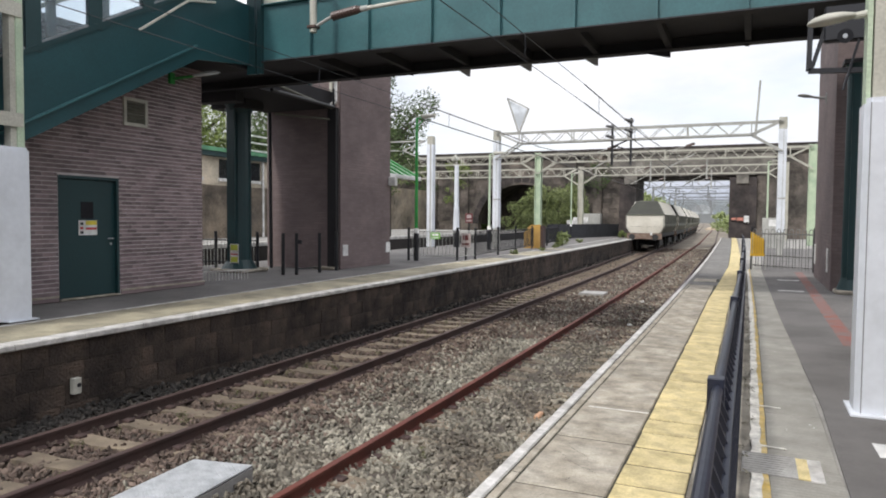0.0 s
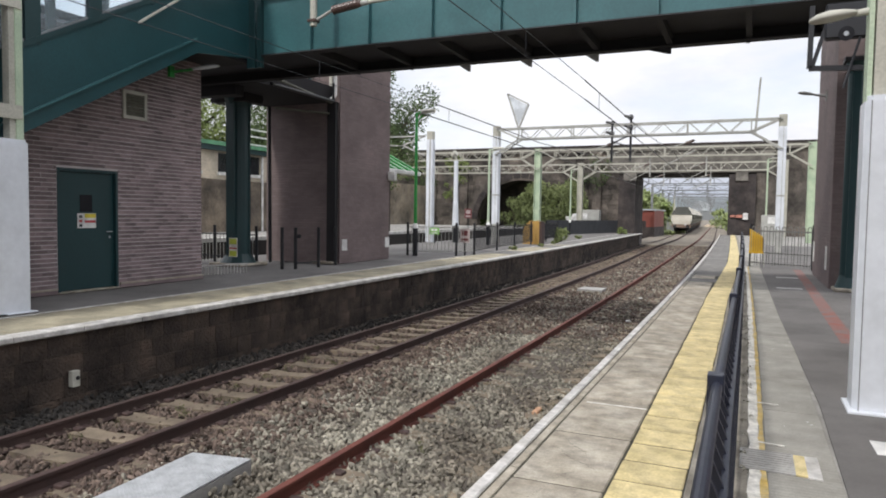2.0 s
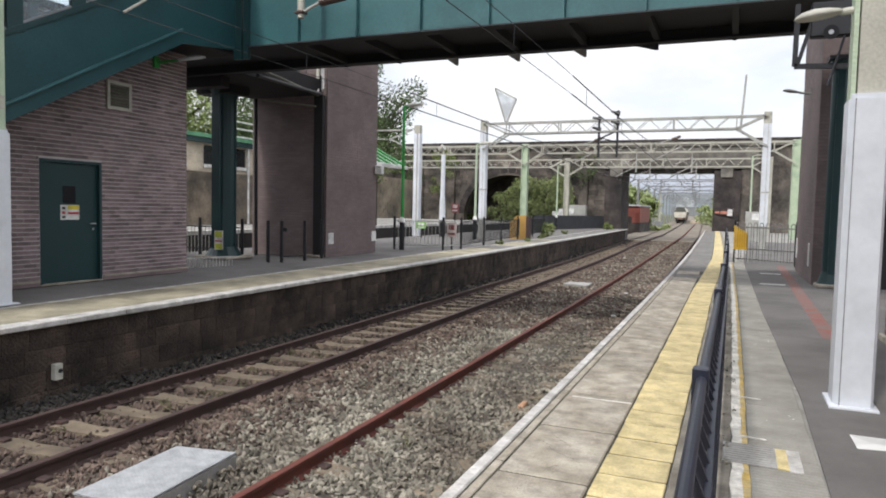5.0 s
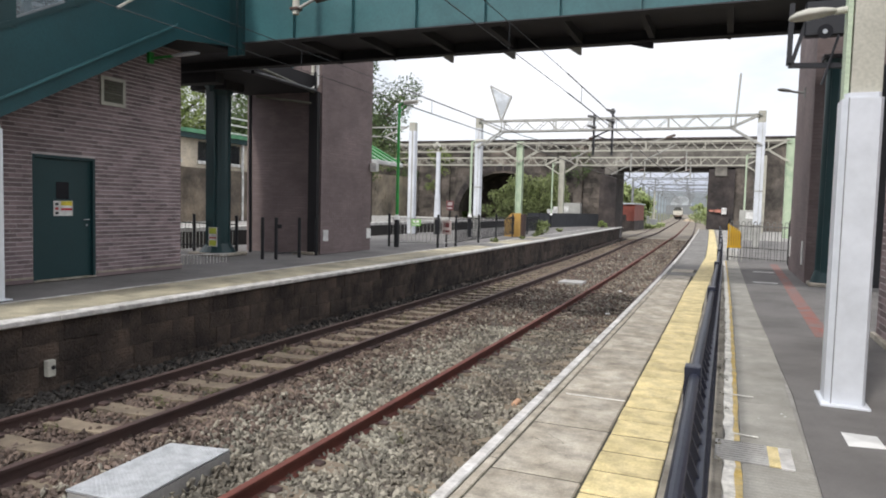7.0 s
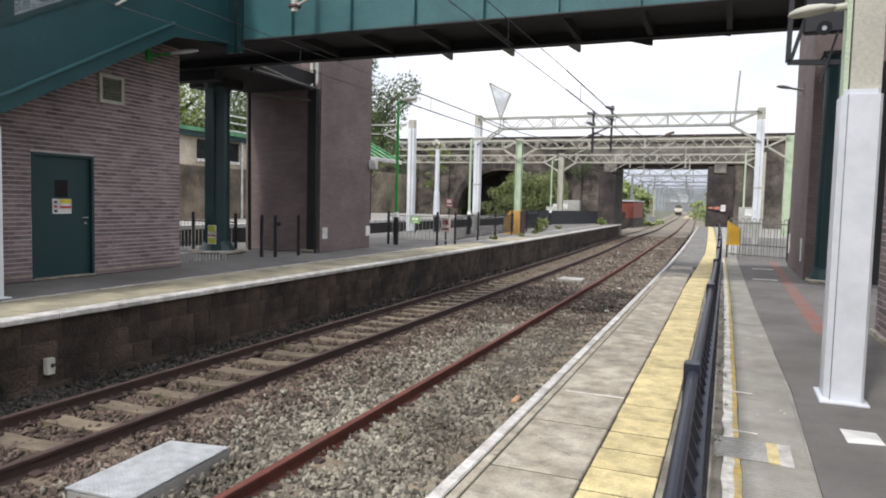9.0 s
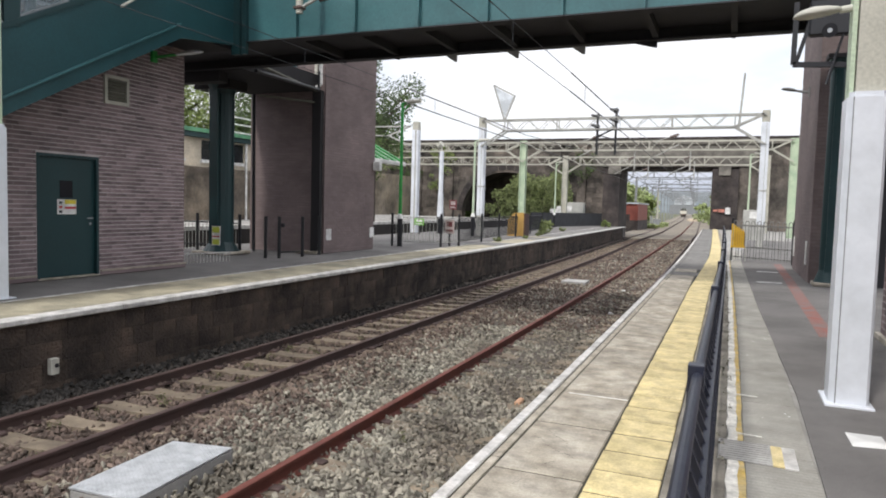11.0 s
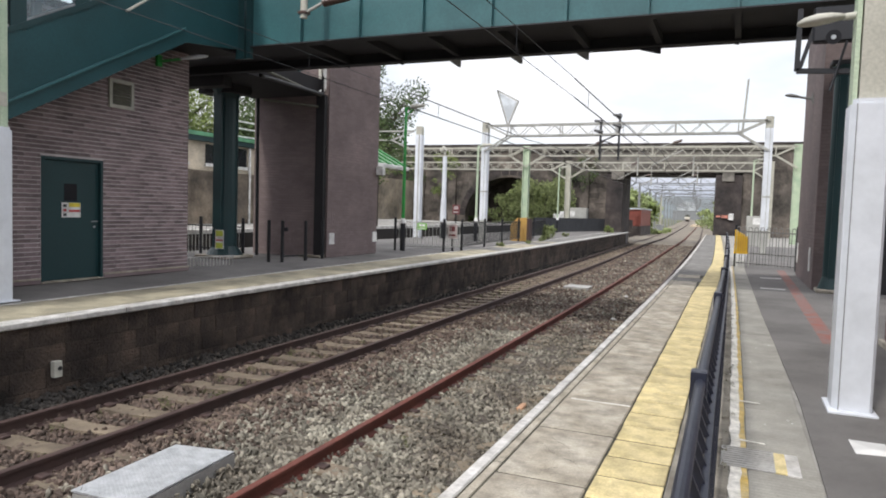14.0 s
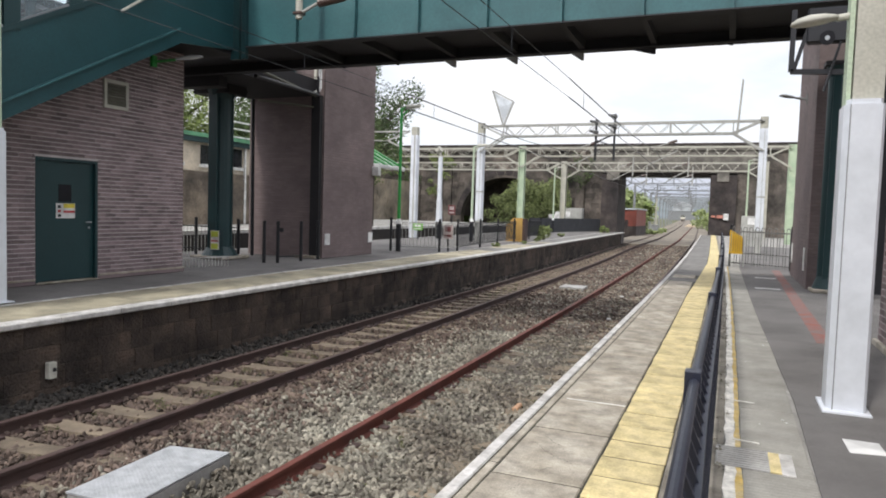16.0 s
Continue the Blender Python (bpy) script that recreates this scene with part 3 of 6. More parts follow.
WORNYELLOW = material("worn_yellow_line", (0.66, 0.46, 0.12), 0.85, (0.55, 0.45, 0.25), 6, 40, 0.2, stain=0.3, stain_scale=9)


def far_platform():
    p = thing("platform_far", (-9, 0, -1.5), "old raised station platform with sooty stone face and white edge", "platform", kind="structure")
    ys = steps(-6, 62, 2)
    part("platform_body", Solid().sweep([(-7.4, -1.45), (-0.082, -1.45), (-0.082, -0.08), (-0.15, -0.08), (-0.15, -0.014), (-7.4, -0.014)], line(-7.58, FAR_Z, ys)), ASPHALT, p)
    rnd = random.Random(3)
    meshes = []
    for k in range(6):
        w = (0.34, 0.46, 0.55)[k % 3]
        meshes.append((w, Solid().box(-0.03 - 0.012 * (k % 2), 0.03 + 0.006 * rnd.random(), 0.0015, w - 0.0015, 0.001, 0.2605, 0.006).mesh("stone_block", DIRTYSTONE)))
    count = 0
    rest = Solid()
    for c in range(4):
        y = -3 + 0.17 * c
        while y < 60:
            w, me = meshes[rnd.randrange(6)]
            x = -7.655 + bend(y) + rnd.uniform(-0.006, 0.006)
            z = FAR_Z - 0.08 - 0.262 * (c + 1)
            if 2.5 < y < 36 and count < 295:
                pieces("stone_block", me, [pose(x, y, z, 0, 0, math.degrees(-(bend(y + 0.5) - bend(y - 0.5))))], p); count += 1
            else:
                rest.box(x - 0.03, x + 0.03, y + 0.006, y + w - 0.006, z + 0.006, z + 0.257)
            y += w
    part("stone_courses", rest, DIRTYSTONE, p, kind="stuff")
    cop = Solid().prism([(-0.14, 0.0), (0.09, 0.0), (0.10, -0.012), (0.10, -0.06), (0.085, -0.075), (-0.14, -0.075)], 0.004, 0.896, "y")
    pieces("edge_stone", cop.mesh("edge_stone", COPING), [pose(-7.66 + bend(y), y, FAR_Z, 0, 0, -math.degrees(bend(y + 0.5) - bend(y - 0.5))) for y in steps(-4, 61, 0.9)], p)
    st = Solid().box(-0.50, 0.59, 0.005, 1.195, -0.04, -0.006, 0.006).mesh("buff_slab", STRIP)
    st2 = Solid().box(-0.50, 0.59, 0.005, 1.195, -0.04, -0.006, 0.006).mesh("buff_slab", GREYPAVE)
    for y in [-3.2 + 1.2 * i for i in range(54)]:
        pieces("buff_slab", st2 if y > rnd.uniform(22, 34) else st, [pose(-8.46 + bend(y), y, FAR_Z, 0, 0, -math.degrees(bend(y + 0.5) - bend(y - 0.5)))], p)
    part("pale_line", Solid().sweep([(-1.45, -0.02), (-1.385, -0.02), (-1.385, 0.002), (-1.45, 0.002)], line(-7.58, FAR_Z, ys)), COPING, p, "pale painted line along the paving")
    return p


# ---- bricks ----
BRICK_MESH = {}


def brick_face(parent, origin, along, out, width, height, holes=(), singles=0, prefer=None, m=None):
    """Stretcher-bond bricks laid proud of a wall face. origin: lower corner; along, out: unit directions; holes: (u0, u1, v0, v1)."""
    o, a, n = Vector(origin), Vector(along), Vector(out)
    L, H, J, V = 0.217, 0.061, 0.014, 0.008
    rest = Solid()
    spots = []
    row = 0
    v = 0.0
    while v + H < height:
        u = -(row % 2) * (L + V) / 2
        while u < width:
            u0, u1 = max(0, u), min(width, u + L)
            spans = [(u0, u1)]
            for h0, h1, k0, k1 in holes:
                if v + H > k0 and v < k1:
                    spans = [sp for a0, a1 in spans for sp in ((a0, min(a1, h0)), (max(a0, h1), a1)) if sp[1] - sp[0] > 0.02]
            spots += [(a0, a1, v) for a0, a1 in spans if a1 - a0 > 0.02]
            u += L + V
        v += H + J
        row += 1
    def corner(u, v, d):
        return o + a * u + n * d + Vector((0, 0, v))
    full = [s for s in spots if abs(s[1] - s[0] - L) < 1e-6]
    if singles:
        pick = sorted(full, key=lambda s: (s[0] - prefer[0]) ** 2 + (s[2] - prefer[1]) ** 2)[:singles]
    else:
        pick = []
    chosen = set(pick)
    if pick:
        key = (tuple(along), tuple(out))
        if key not in BRICK_MESH:
            b = Solid()
            q = [a * s * L / 2 + n * d + Vector((0, 0, h)) for d in (-0.02, 0.005) for s, h in ((-1, 0), (1, 0), (1, H), (-1, H))]
            b.add(q, [(0, 1, 2, 3), (4, 5, 6, 7), (0, 1, 5, 4), (1, 2, 6, 5), (2, 3, 7, 6), (3, 0, 4, 7)])
            BRICK_MESH[key] = b.mesh("brick", BRICK_P)
        pieces("brick", BRICK_MESH[key], [Matrix.Translation(corner((s[0] + s[1]) / 2, s[2], random.uniform(-0.001, 0.002))) for s in pick], parent)
    for s in spots:
        if s in chosen:
            continue
        u0, u1, vv = s
        d = 0.005 + random.uniform(-0.001, 0.002)
        q = [corner(u0, vv, -0.002), corner(u1, vv, -0.002), corner(u1, vv + H, -0.002), corner(u0, vv + H, -0.002),
             corner(u0, vv, d), corner(u1, vv, d), corner(u1, vv + H, d), corner(u0, vv + H, d)]
        rest.add(q, [(4, 5, 6, 7), (0, 1, 5, 4), (1, 2, 6, 5), (2, 3, 7, 6), (3, 0, 4, 7)])
    part("brickwork", rest, m or BRICK, parent, kind="stuff")


# ---- buildings on the platforms ----
def plant_building():
    b = thing("brick_building", (-13, 6, FAR_Z), "single-storey brown brick building with a green steel door", "building")
    x, y0, y1, top = -10.75, 1.0, 11.26, 4.6
    door = (6.92, 8.14)   # along the wall from y0
    fw = [(y0, FAR_Z), (y0 + door[0], FAR_Z), (y0 + door[0], FAR_Z + 2.16), (y0 + door[1], FAR_Z + 2.16), (y0 + door[1], FAR_Z), (y1, FAR_Z), (y1, top), (y0, top)]
    part("front_wall", Solid().prism(fw, x - 0.3, x, "x"), MORTAR, b)
    part("end_wall", Solid().box(x - 6, x - 0.3, y1 - 0.3, y1, FAR_Z, top), MORTAR, b)
    part("end_wall", Solid().box(x - 6, x - 0.3, y0, y0 + 0.3, FAR_Z, top), MORTAR, b)
    part("rear_wall", Solid().box(x - 6, x - 5.7, y0 + 0.3, y1 - 0.3, FAR_Z, top), MORTAR, b)
    part("roof", Solid().box(x - 6.1, x + 0.06, y0 - 0.1, y1 + 0.06, top, top + 0.14, 0.02), SOFFIT, b)
    for ya, yb in ((y0, y0 + door[0] - 0.02), (y0 + door[1] + 0.02, y1 + 0.03)):
        part("plinth", Solid().box(x, x + 0.03, ya, yb, FAR_Z, FAR_Z + 0.065, 0.005), BRICK, b, "brown plinth course")
        part("plinth_ledge", Solid().box(x, x + 0.045, ya, yb, FAR_Z + 0.065, FAR_Z + 0.098, 0.006), CONCRETE, b, "pale ledge over the plinth")
    part("door_step", Solid().box(x - 0.1, x + 0.05, y0 + door[0], y0 + door[1], FAR_Z, FAR_Z + 0.025, 0.005), CONCRETE, b, "pale door step")
    d = part("door", Solid().box(x - 0.10, x - 0.05, y0 + door[0] + 0.05, y0 + door[1] - 0.05, FAR_Z + 0.03, FAR_Z + 2.11, 0.004), DKGREEN, b, "dark green flush steel door")
    fr = Solid()
    fr.box(x - 0.12, x + 0.012, y0 + door[0], y0 + door[0] + 0.05, FAR_Z, FAR_Z + 2.16)
    fr.box(x - 0.12, x + 0.012, y0 + door[1] - 0.05, y0 + door[1], FAR_Z, FAR_Z + 2.16)
    fr.box(x - 0.12, x + 0.012, y0 + door[0] + 0.05, y0 + door[1] - 0.05, FAR_Z + 2.11, FAR_Z + 2.16)
    part("door_frame", fr, DKGREEN, b)
    part("door_glass", Solid().box(x - 0.052, x - 0.044, 8.39, 8.64, 1.36, 1.66), DARKGLASS, d, "small dark glazed panel")
    s = part("door_sign", Solid().box(x - 0.052, x - 0.040, 8.34, 8.71, 1.07, 1.33), SIGNW, d, "white safety notice with coloured bands")
    part("sign_band", Solid().box(x - 0.0405, x - 0.037, 8.48, 8.70, 1.25, 1.325), SIGNY, b)
    part("sign_band", Solid().box(x - 0.0405, x - 0.037, 8.48, 8.70, 1.165, 1.205), SIGNR, b)
    for k in range(3):
        part("sign_mark", Solid().box(x - 0.0405, x - 0.037, 8.37, 8.43, 1.095 + 0.078 * k, 1.14 + 0.078 * k), SIGNR if k % 2 else BLACKP, b)
    h = Solid().tube((x - 0.05, 9.0, 1.0), (x + 0.02, 9.0, 1.0), 0.012).tube((x + 0.015, 9.01, 1.0), (x + 0.015, 8.89, 1.0), 0.011)
    part("door_handle", h, GALV, d, "steel lever handle")
    part("lock", Solid().tube((x - 0.05, 9.0, 0.90), (x - 0.04, 9.0, 0.90), 0.022), GALV, d)
    v = part("vent_frame", Solid().box(x, x + 0.05, 9.25, 9.31, 3.11, 3.64).box(x, x + 0.05, 9.74, 9.80, 3.11, 3.64).box(x, x + 0.05, 9.31, 9.74, 3.11, 3.17).box(x, x + 0.05, 9.31, 9.74, 3.58, 3.64), FRAMEW, b, "off-white vent frame")
    for k in range(7):
        z = 3.18 + 0.056 * k
        part("louvre", Solid().prism([(x + 0.006, z + 0.045), (x + 0.035, z), (x + 0.039, z + 0.006), (x + 0.010, z + 0.05)], 9.31, 9.74, "y"), VENTG, v)
    brick_face(b, (x, y0, FAR_Z + 0.1), (0, 1, 0), (1, 0, 0), y1 - y0, top - FAR_Z - 0.1, [(door[0] - 0.01, door[1] + 0.01, -0.2, 2.07)], 300, (7.9, 1.4))
    brick_face(b, (x, y1, FAR_Z + 0.1), (-1, 0, 0), (0, 1, 0), 6, top - FAR_Z - 0.1)
    return b


def lift_tower(x0, x1, y0, y1, z0, top, face, name, label):
    b = thing(name, ((x0 + x1) / 2, (y0 + y1) / 2, z0), label, "lift tower")
    part("wall", Solid().box(x0, x1, y0, y1, z0, top), MORTAR_T, b)
    part("roof", Solid().box(x0 - 0.05, x1 + 0.05, y0 - 0.05, y1 + 0.05, top, top + 0.15, 0.02), SOFFIT, b)
    fx = x1 if face > 0 else x0
    brick_face(b, (fx, y0, z0), (0, 1, 0), (face, 0, 0), y1 - y0, top - z0, m=BRICK_T)
    brick_face(b, (x0, y0, z0), (1, 0, 0), (0, -1, 0), x1 - x0, top - z0, m=BRICK_T)
    return b


def towers():
    t = lift_tower(-13.25, -10.68, 16.55, 19.45, FAR_Z, 8.2, 1, "lift_tower", "tall brown brick lift tower beside the footbridge")
    for y in (16.78, 19.30):
        part("notice", Solid().box(-10.672, -10.655, y - 0.12, y + 0.14, 0.32, 0.64), SIGNW, t, "white paper notice")
    part("speaker_box", Solid().box(-10.66, -10.42, 19.30, 19.48, 2.45, 2.72, 0.015), SIGNW, t, "small white loudspeaker box")
    part("recess_channel", Solid().box(-11.02, -10.74, 16.40, 16.536, FAR_Z, 4.5), SHADEBLACK, t, "dark vertical channel between the brick faces")
    part("down_pipe", Solid().tube((-12.68, 16.0, FAR_Z), (-12.72, 16.0, 4.4), 0.05), BLACKP, t, "black rainwater pipe")
    part("sill", Solid().box(-11.4, -10.7, 16.2, 16.5, FAR_Z, 0.02, 0.01), CONCRETE, t)
    r = lift_tower(1.47, 4.2, 16.0, 20.2, 0, 8.2, -1, "lift_tower", "tall brown brick lift tower on the asphalt platform")
    part("notice", Solid().box(1.445, 1.462, 16.5, 16.75, 0.35, 0.85), SIGNW, r, "white paper notice")
    part("notice", Solid().box(1.445, 1.462, 19.7, 19.95, 0.35, 0.85), SIGNW, r, "white paper notice")
    part("lift_screen", Solid().box(2.2, 3.0, 15.86, 15.98, 0, 4.4), SOFFIT, r, "dark steel lift entrance screen")
    b = thing("brick_building", (3.2, 7.9, 0), "brown brick platform building behind a white steel post", "building")
    part("wall", Solid().box(1.64, 5.0, 2.5, 9.3, 0, 4.3), MORTAR, b)
    part("roof", Solid().box(1.56, 5.1, 2.4, 9.4, 4.3, 4.45), SOFFIT, b)
    part("plinth", Solid().box(1.585, 1.634, 2.5, 9.35, 0.0, 0.07, 0.006), CONCRETE, b, "pale concrete plinth course")
    brick_face(b, (1.64, 2.5, 0.07), (0, 1, 0), (-1, 0, 0), 6.8, 4.2, (), 300, (5.6, 1.2))
    brick_face(b, (1.64, 9.3, 0.07), (1, 0, 0), (0, 1, 0), 3.3, 4.2)


def steel_column(x, y, z, top, size, base_label):
    c = thing("steel_column", (x, y, z), base_label, "column")
    s = size / 2
    part("shaft", Solid().tube((x, y, z + 0.25), (x, y, top), s, s, 20), DKGREEN, c, smooth=False)
    part("flange", Solid().box(x - s * 0.42, x + s * 0.42, y - s * 1.08, y + s * 1.08, z + 0.2, top), DKGREEN, c)
    part("shoe", Solid().tube((x, y, z + 0.08), (x, y, z + 0.32), s * 1.55, s * 1.02, 20), DKGREEN, c, "flared dark green shoe")
    part("base_plate", Solid().box(x - s * 1.75, x + s * 1.75, y - s * 1.75, y + s * 1.75, z, z + 0.08, 0.02), CONCRETE, c, "pale concrete base")
    part("head", Solid().tube((x, y, top - 0.25), (x, y, top - 0.02), s, s * 1.3, 20), DKGREEN, c)
    part("head_plate", Solid().box(x - s * 1.5, x + s * 1.5, y - s * 1.5, y + s * 1.5, top - 0.02, top + 0.06), SOFFIT, c)
    return c


def footbridge():
    b = thing("footbridge", (-4, 12.2, FAR_Z), "teal steel footbridge with ribbed girders over the tracks", "footbridge")
    x0, x1, yf, yr, z0, z1 = -9.27, 4.3, 11.45, 13.25, 4.60, 5.72
    part("front_girder", Solid().box(x0, x1, yf, yf + 0.04, z0, z1), TEAL, b, "teal painted girder plate")
    part("rear_girder", Solid().box(x0 - 4.4, x1, yr - 0.04, yr, z0 - 0.06, z1), SOFFIT, b, "near-black girder plate")
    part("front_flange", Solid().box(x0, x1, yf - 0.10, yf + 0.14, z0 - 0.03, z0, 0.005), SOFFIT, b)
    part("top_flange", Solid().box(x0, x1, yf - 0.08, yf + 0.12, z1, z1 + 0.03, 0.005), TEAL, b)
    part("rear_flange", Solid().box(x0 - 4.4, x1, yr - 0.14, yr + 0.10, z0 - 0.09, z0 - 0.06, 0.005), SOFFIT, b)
    for i in range(11):
        x = -8.06 + 1.317 * i
        if x > x1:
            break
        part("rib", Solid().box(x - 0.02, x + 0.02, yf - 0.085, yf, z0, z1), TEAL, b)
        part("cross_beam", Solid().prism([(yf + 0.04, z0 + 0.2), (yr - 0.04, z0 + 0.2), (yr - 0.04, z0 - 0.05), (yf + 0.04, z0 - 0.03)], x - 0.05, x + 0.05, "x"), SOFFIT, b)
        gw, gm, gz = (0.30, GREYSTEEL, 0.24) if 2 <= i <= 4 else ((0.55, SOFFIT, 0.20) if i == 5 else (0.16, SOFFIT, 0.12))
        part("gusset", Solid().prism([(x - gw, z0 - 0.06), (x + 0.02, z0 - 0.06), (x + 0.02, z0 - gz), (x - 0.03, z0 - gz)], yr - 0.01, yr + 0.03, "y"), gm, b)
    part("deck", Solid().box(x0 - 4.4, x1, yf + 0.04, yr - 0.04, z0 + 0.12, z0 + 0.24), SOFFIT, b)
    # glazed parapet
    for yy in (yf + 0.02, yr - 0.05):
        g = part("window_frame", Solid().box(x0, x1, yy - 0.03, yy + 0.03, z1 + 0.03, z1 + 0.15).box(x0, x1, yy - 0.03, yy + 0.03, z1 + 1.35, z1 + 1.5), FRAMEW, b, "off-white window rail")
        for i in range(12):
            xa = x0 + 1.13 * i
            part("mullion", Solid().box(xa - 0.03, xa + 0.03, yy - 0.03, yy + 0.03, z1 + 0.15, z1 + 1.35), DKGREEN, b)
            part("pane", Solid().box(xa + 0.03, xa + 1.10, yy - 0.006, yy + 0.006, z1 + 0.15, z1 + 1.35), GLASS, b)
    part("roof", Solid().box(x0 - 4.5, x1 + 0.1, yf - 0.3, yr + 0.3, z1 + 1.5, z1 + 1.62), DKGREEN, b)
    # corner posts and landing over the far platform
    for xx in (x0 - 0.02, x0 - 0.18, x0 - 0.28):
        part("corner_post", Solid().box(xx - 0.05, xx + 0.05, yf - 0.10, yf - 0.01, z0 - 0.25, 7.3), DKGREEN, b)
    part("landing", Solid().box(-10.62, -9.62, 10.1, yf + 0.0, z0 - 0.14, z0 - 0.04), SHADEBLACK, b, "dark steel landing soffit")
    part("landing_beam", Solid().box(x0 - 4.0, -11.6, 13.3, 13.6, z0 - 0.34, z0 - 0.1), SHADEBLACK, b)
    part("landing_beam", Solid().box(x0 - 4.0, -12.1, 14.25, 14.95, z0 - 0.32, z0 - 0.1), SHADEBLACK, b)
    part("link_floor", Solid().box(x0 - 4.0, -10.9, 13.3, 16.5, z0 - 0.1, z0 + 0.15), SHADEBLACK, b, "dark link floor to the lift tower")
    part("link_side", Solid().box(-10.98, -10.9, 13.3, 16.5, z0 + 0.15, z0 + 0.35), SHADEBLACK, b)
    for k in range(4):
        y = 13.4 + 1.02 * k
        part("link_post", Solid().box(-10.98, -10.9, y - 0.03, y + 0.03, z0 + 0.35, z0 + 1.9), DKGREEN if k < 3 else FRAMEW, b)
    part("edge_tube", Solid().tube((-10.45, 13.35, z0 - 0.02), (-10.85, 16.35, z0 - 0.12), 0.035), VENTG, b, "thin grey edge tube")
    part("edge_tube", Solid().tube((-11.9, 15.2, z0 - 0.38), (-10.95, 16.4, z0 - 0.42), 0.03), VENTG, b, "thin grey edge tube")
    part("white_pipe", Solid().tube((-10.72, 16.35, z0 + 0.05), (-10.72, 16.35, z0 + 0.75), 0.05).tube((-10.72, 16.35, z0 + 0.05), (-10.9, 16.3, z0 - 0.08), 0.05), SIGNW, b, "short white pipe bend")
    part("drain_pipe", Solid().tube((-10.2, 12.9, z0 - 0.25), (-10.75, 16.3, z0 - 0.1), 0.045).tube((-10.75, 16.3, z0 - 0.1), (-10.75, 16.3, z0 + 0.4), 0.035), BLACKP, b, "black drain pipe under the link")
    part("end_bracket", Solid().bar((0.675, 11.4, 3.61), (1.45, 11.4, 3.57), 0.07), BLACKP, b, "black steel bracket")
    part("end_bracket", Solid().bar((0.68, 11.4, 3.61), (0.69, 11.4, 4.5), 0.07), BLACKP, b, "black steel bracket")
    part("end_bracket", Solid().bar((0.72, 11.4, 3.64), (0.90, 11.4, 4.3), 0.055), BLACKP, b, "black steel bracket")
    part("end_bracket", Solid().bar((1.42, 11.4, 3.55), (1.42, 11.4, 4.5), 0.09), BLACKP, b, "black steel bracket")
    part("junction_box", Solid().box(0.86, 1.38, 11.32, 11.5, 4.0, 4.5, 0.02), BLACKP, b)
    cam_box = part("spot_lamp", Solid().tube((1.12, 11.3, 4.05), (1.10, 11.08, 4.0), 0.07, 0.10, 14), BLACKP, b, "black round spot lamp")
    part("lens", Solid().tube((1.10, 11.08, 4.0), (1.099, 11.07, 3.998), 0.032, n=14), PALEPANEL, cam_box, "pale lens")
    part("cable", Solid().tube((1.3, 11.35, 4.0), (1.12, 11.35, 3.3), 0.02, n=6), BLACKP, b)
    return b


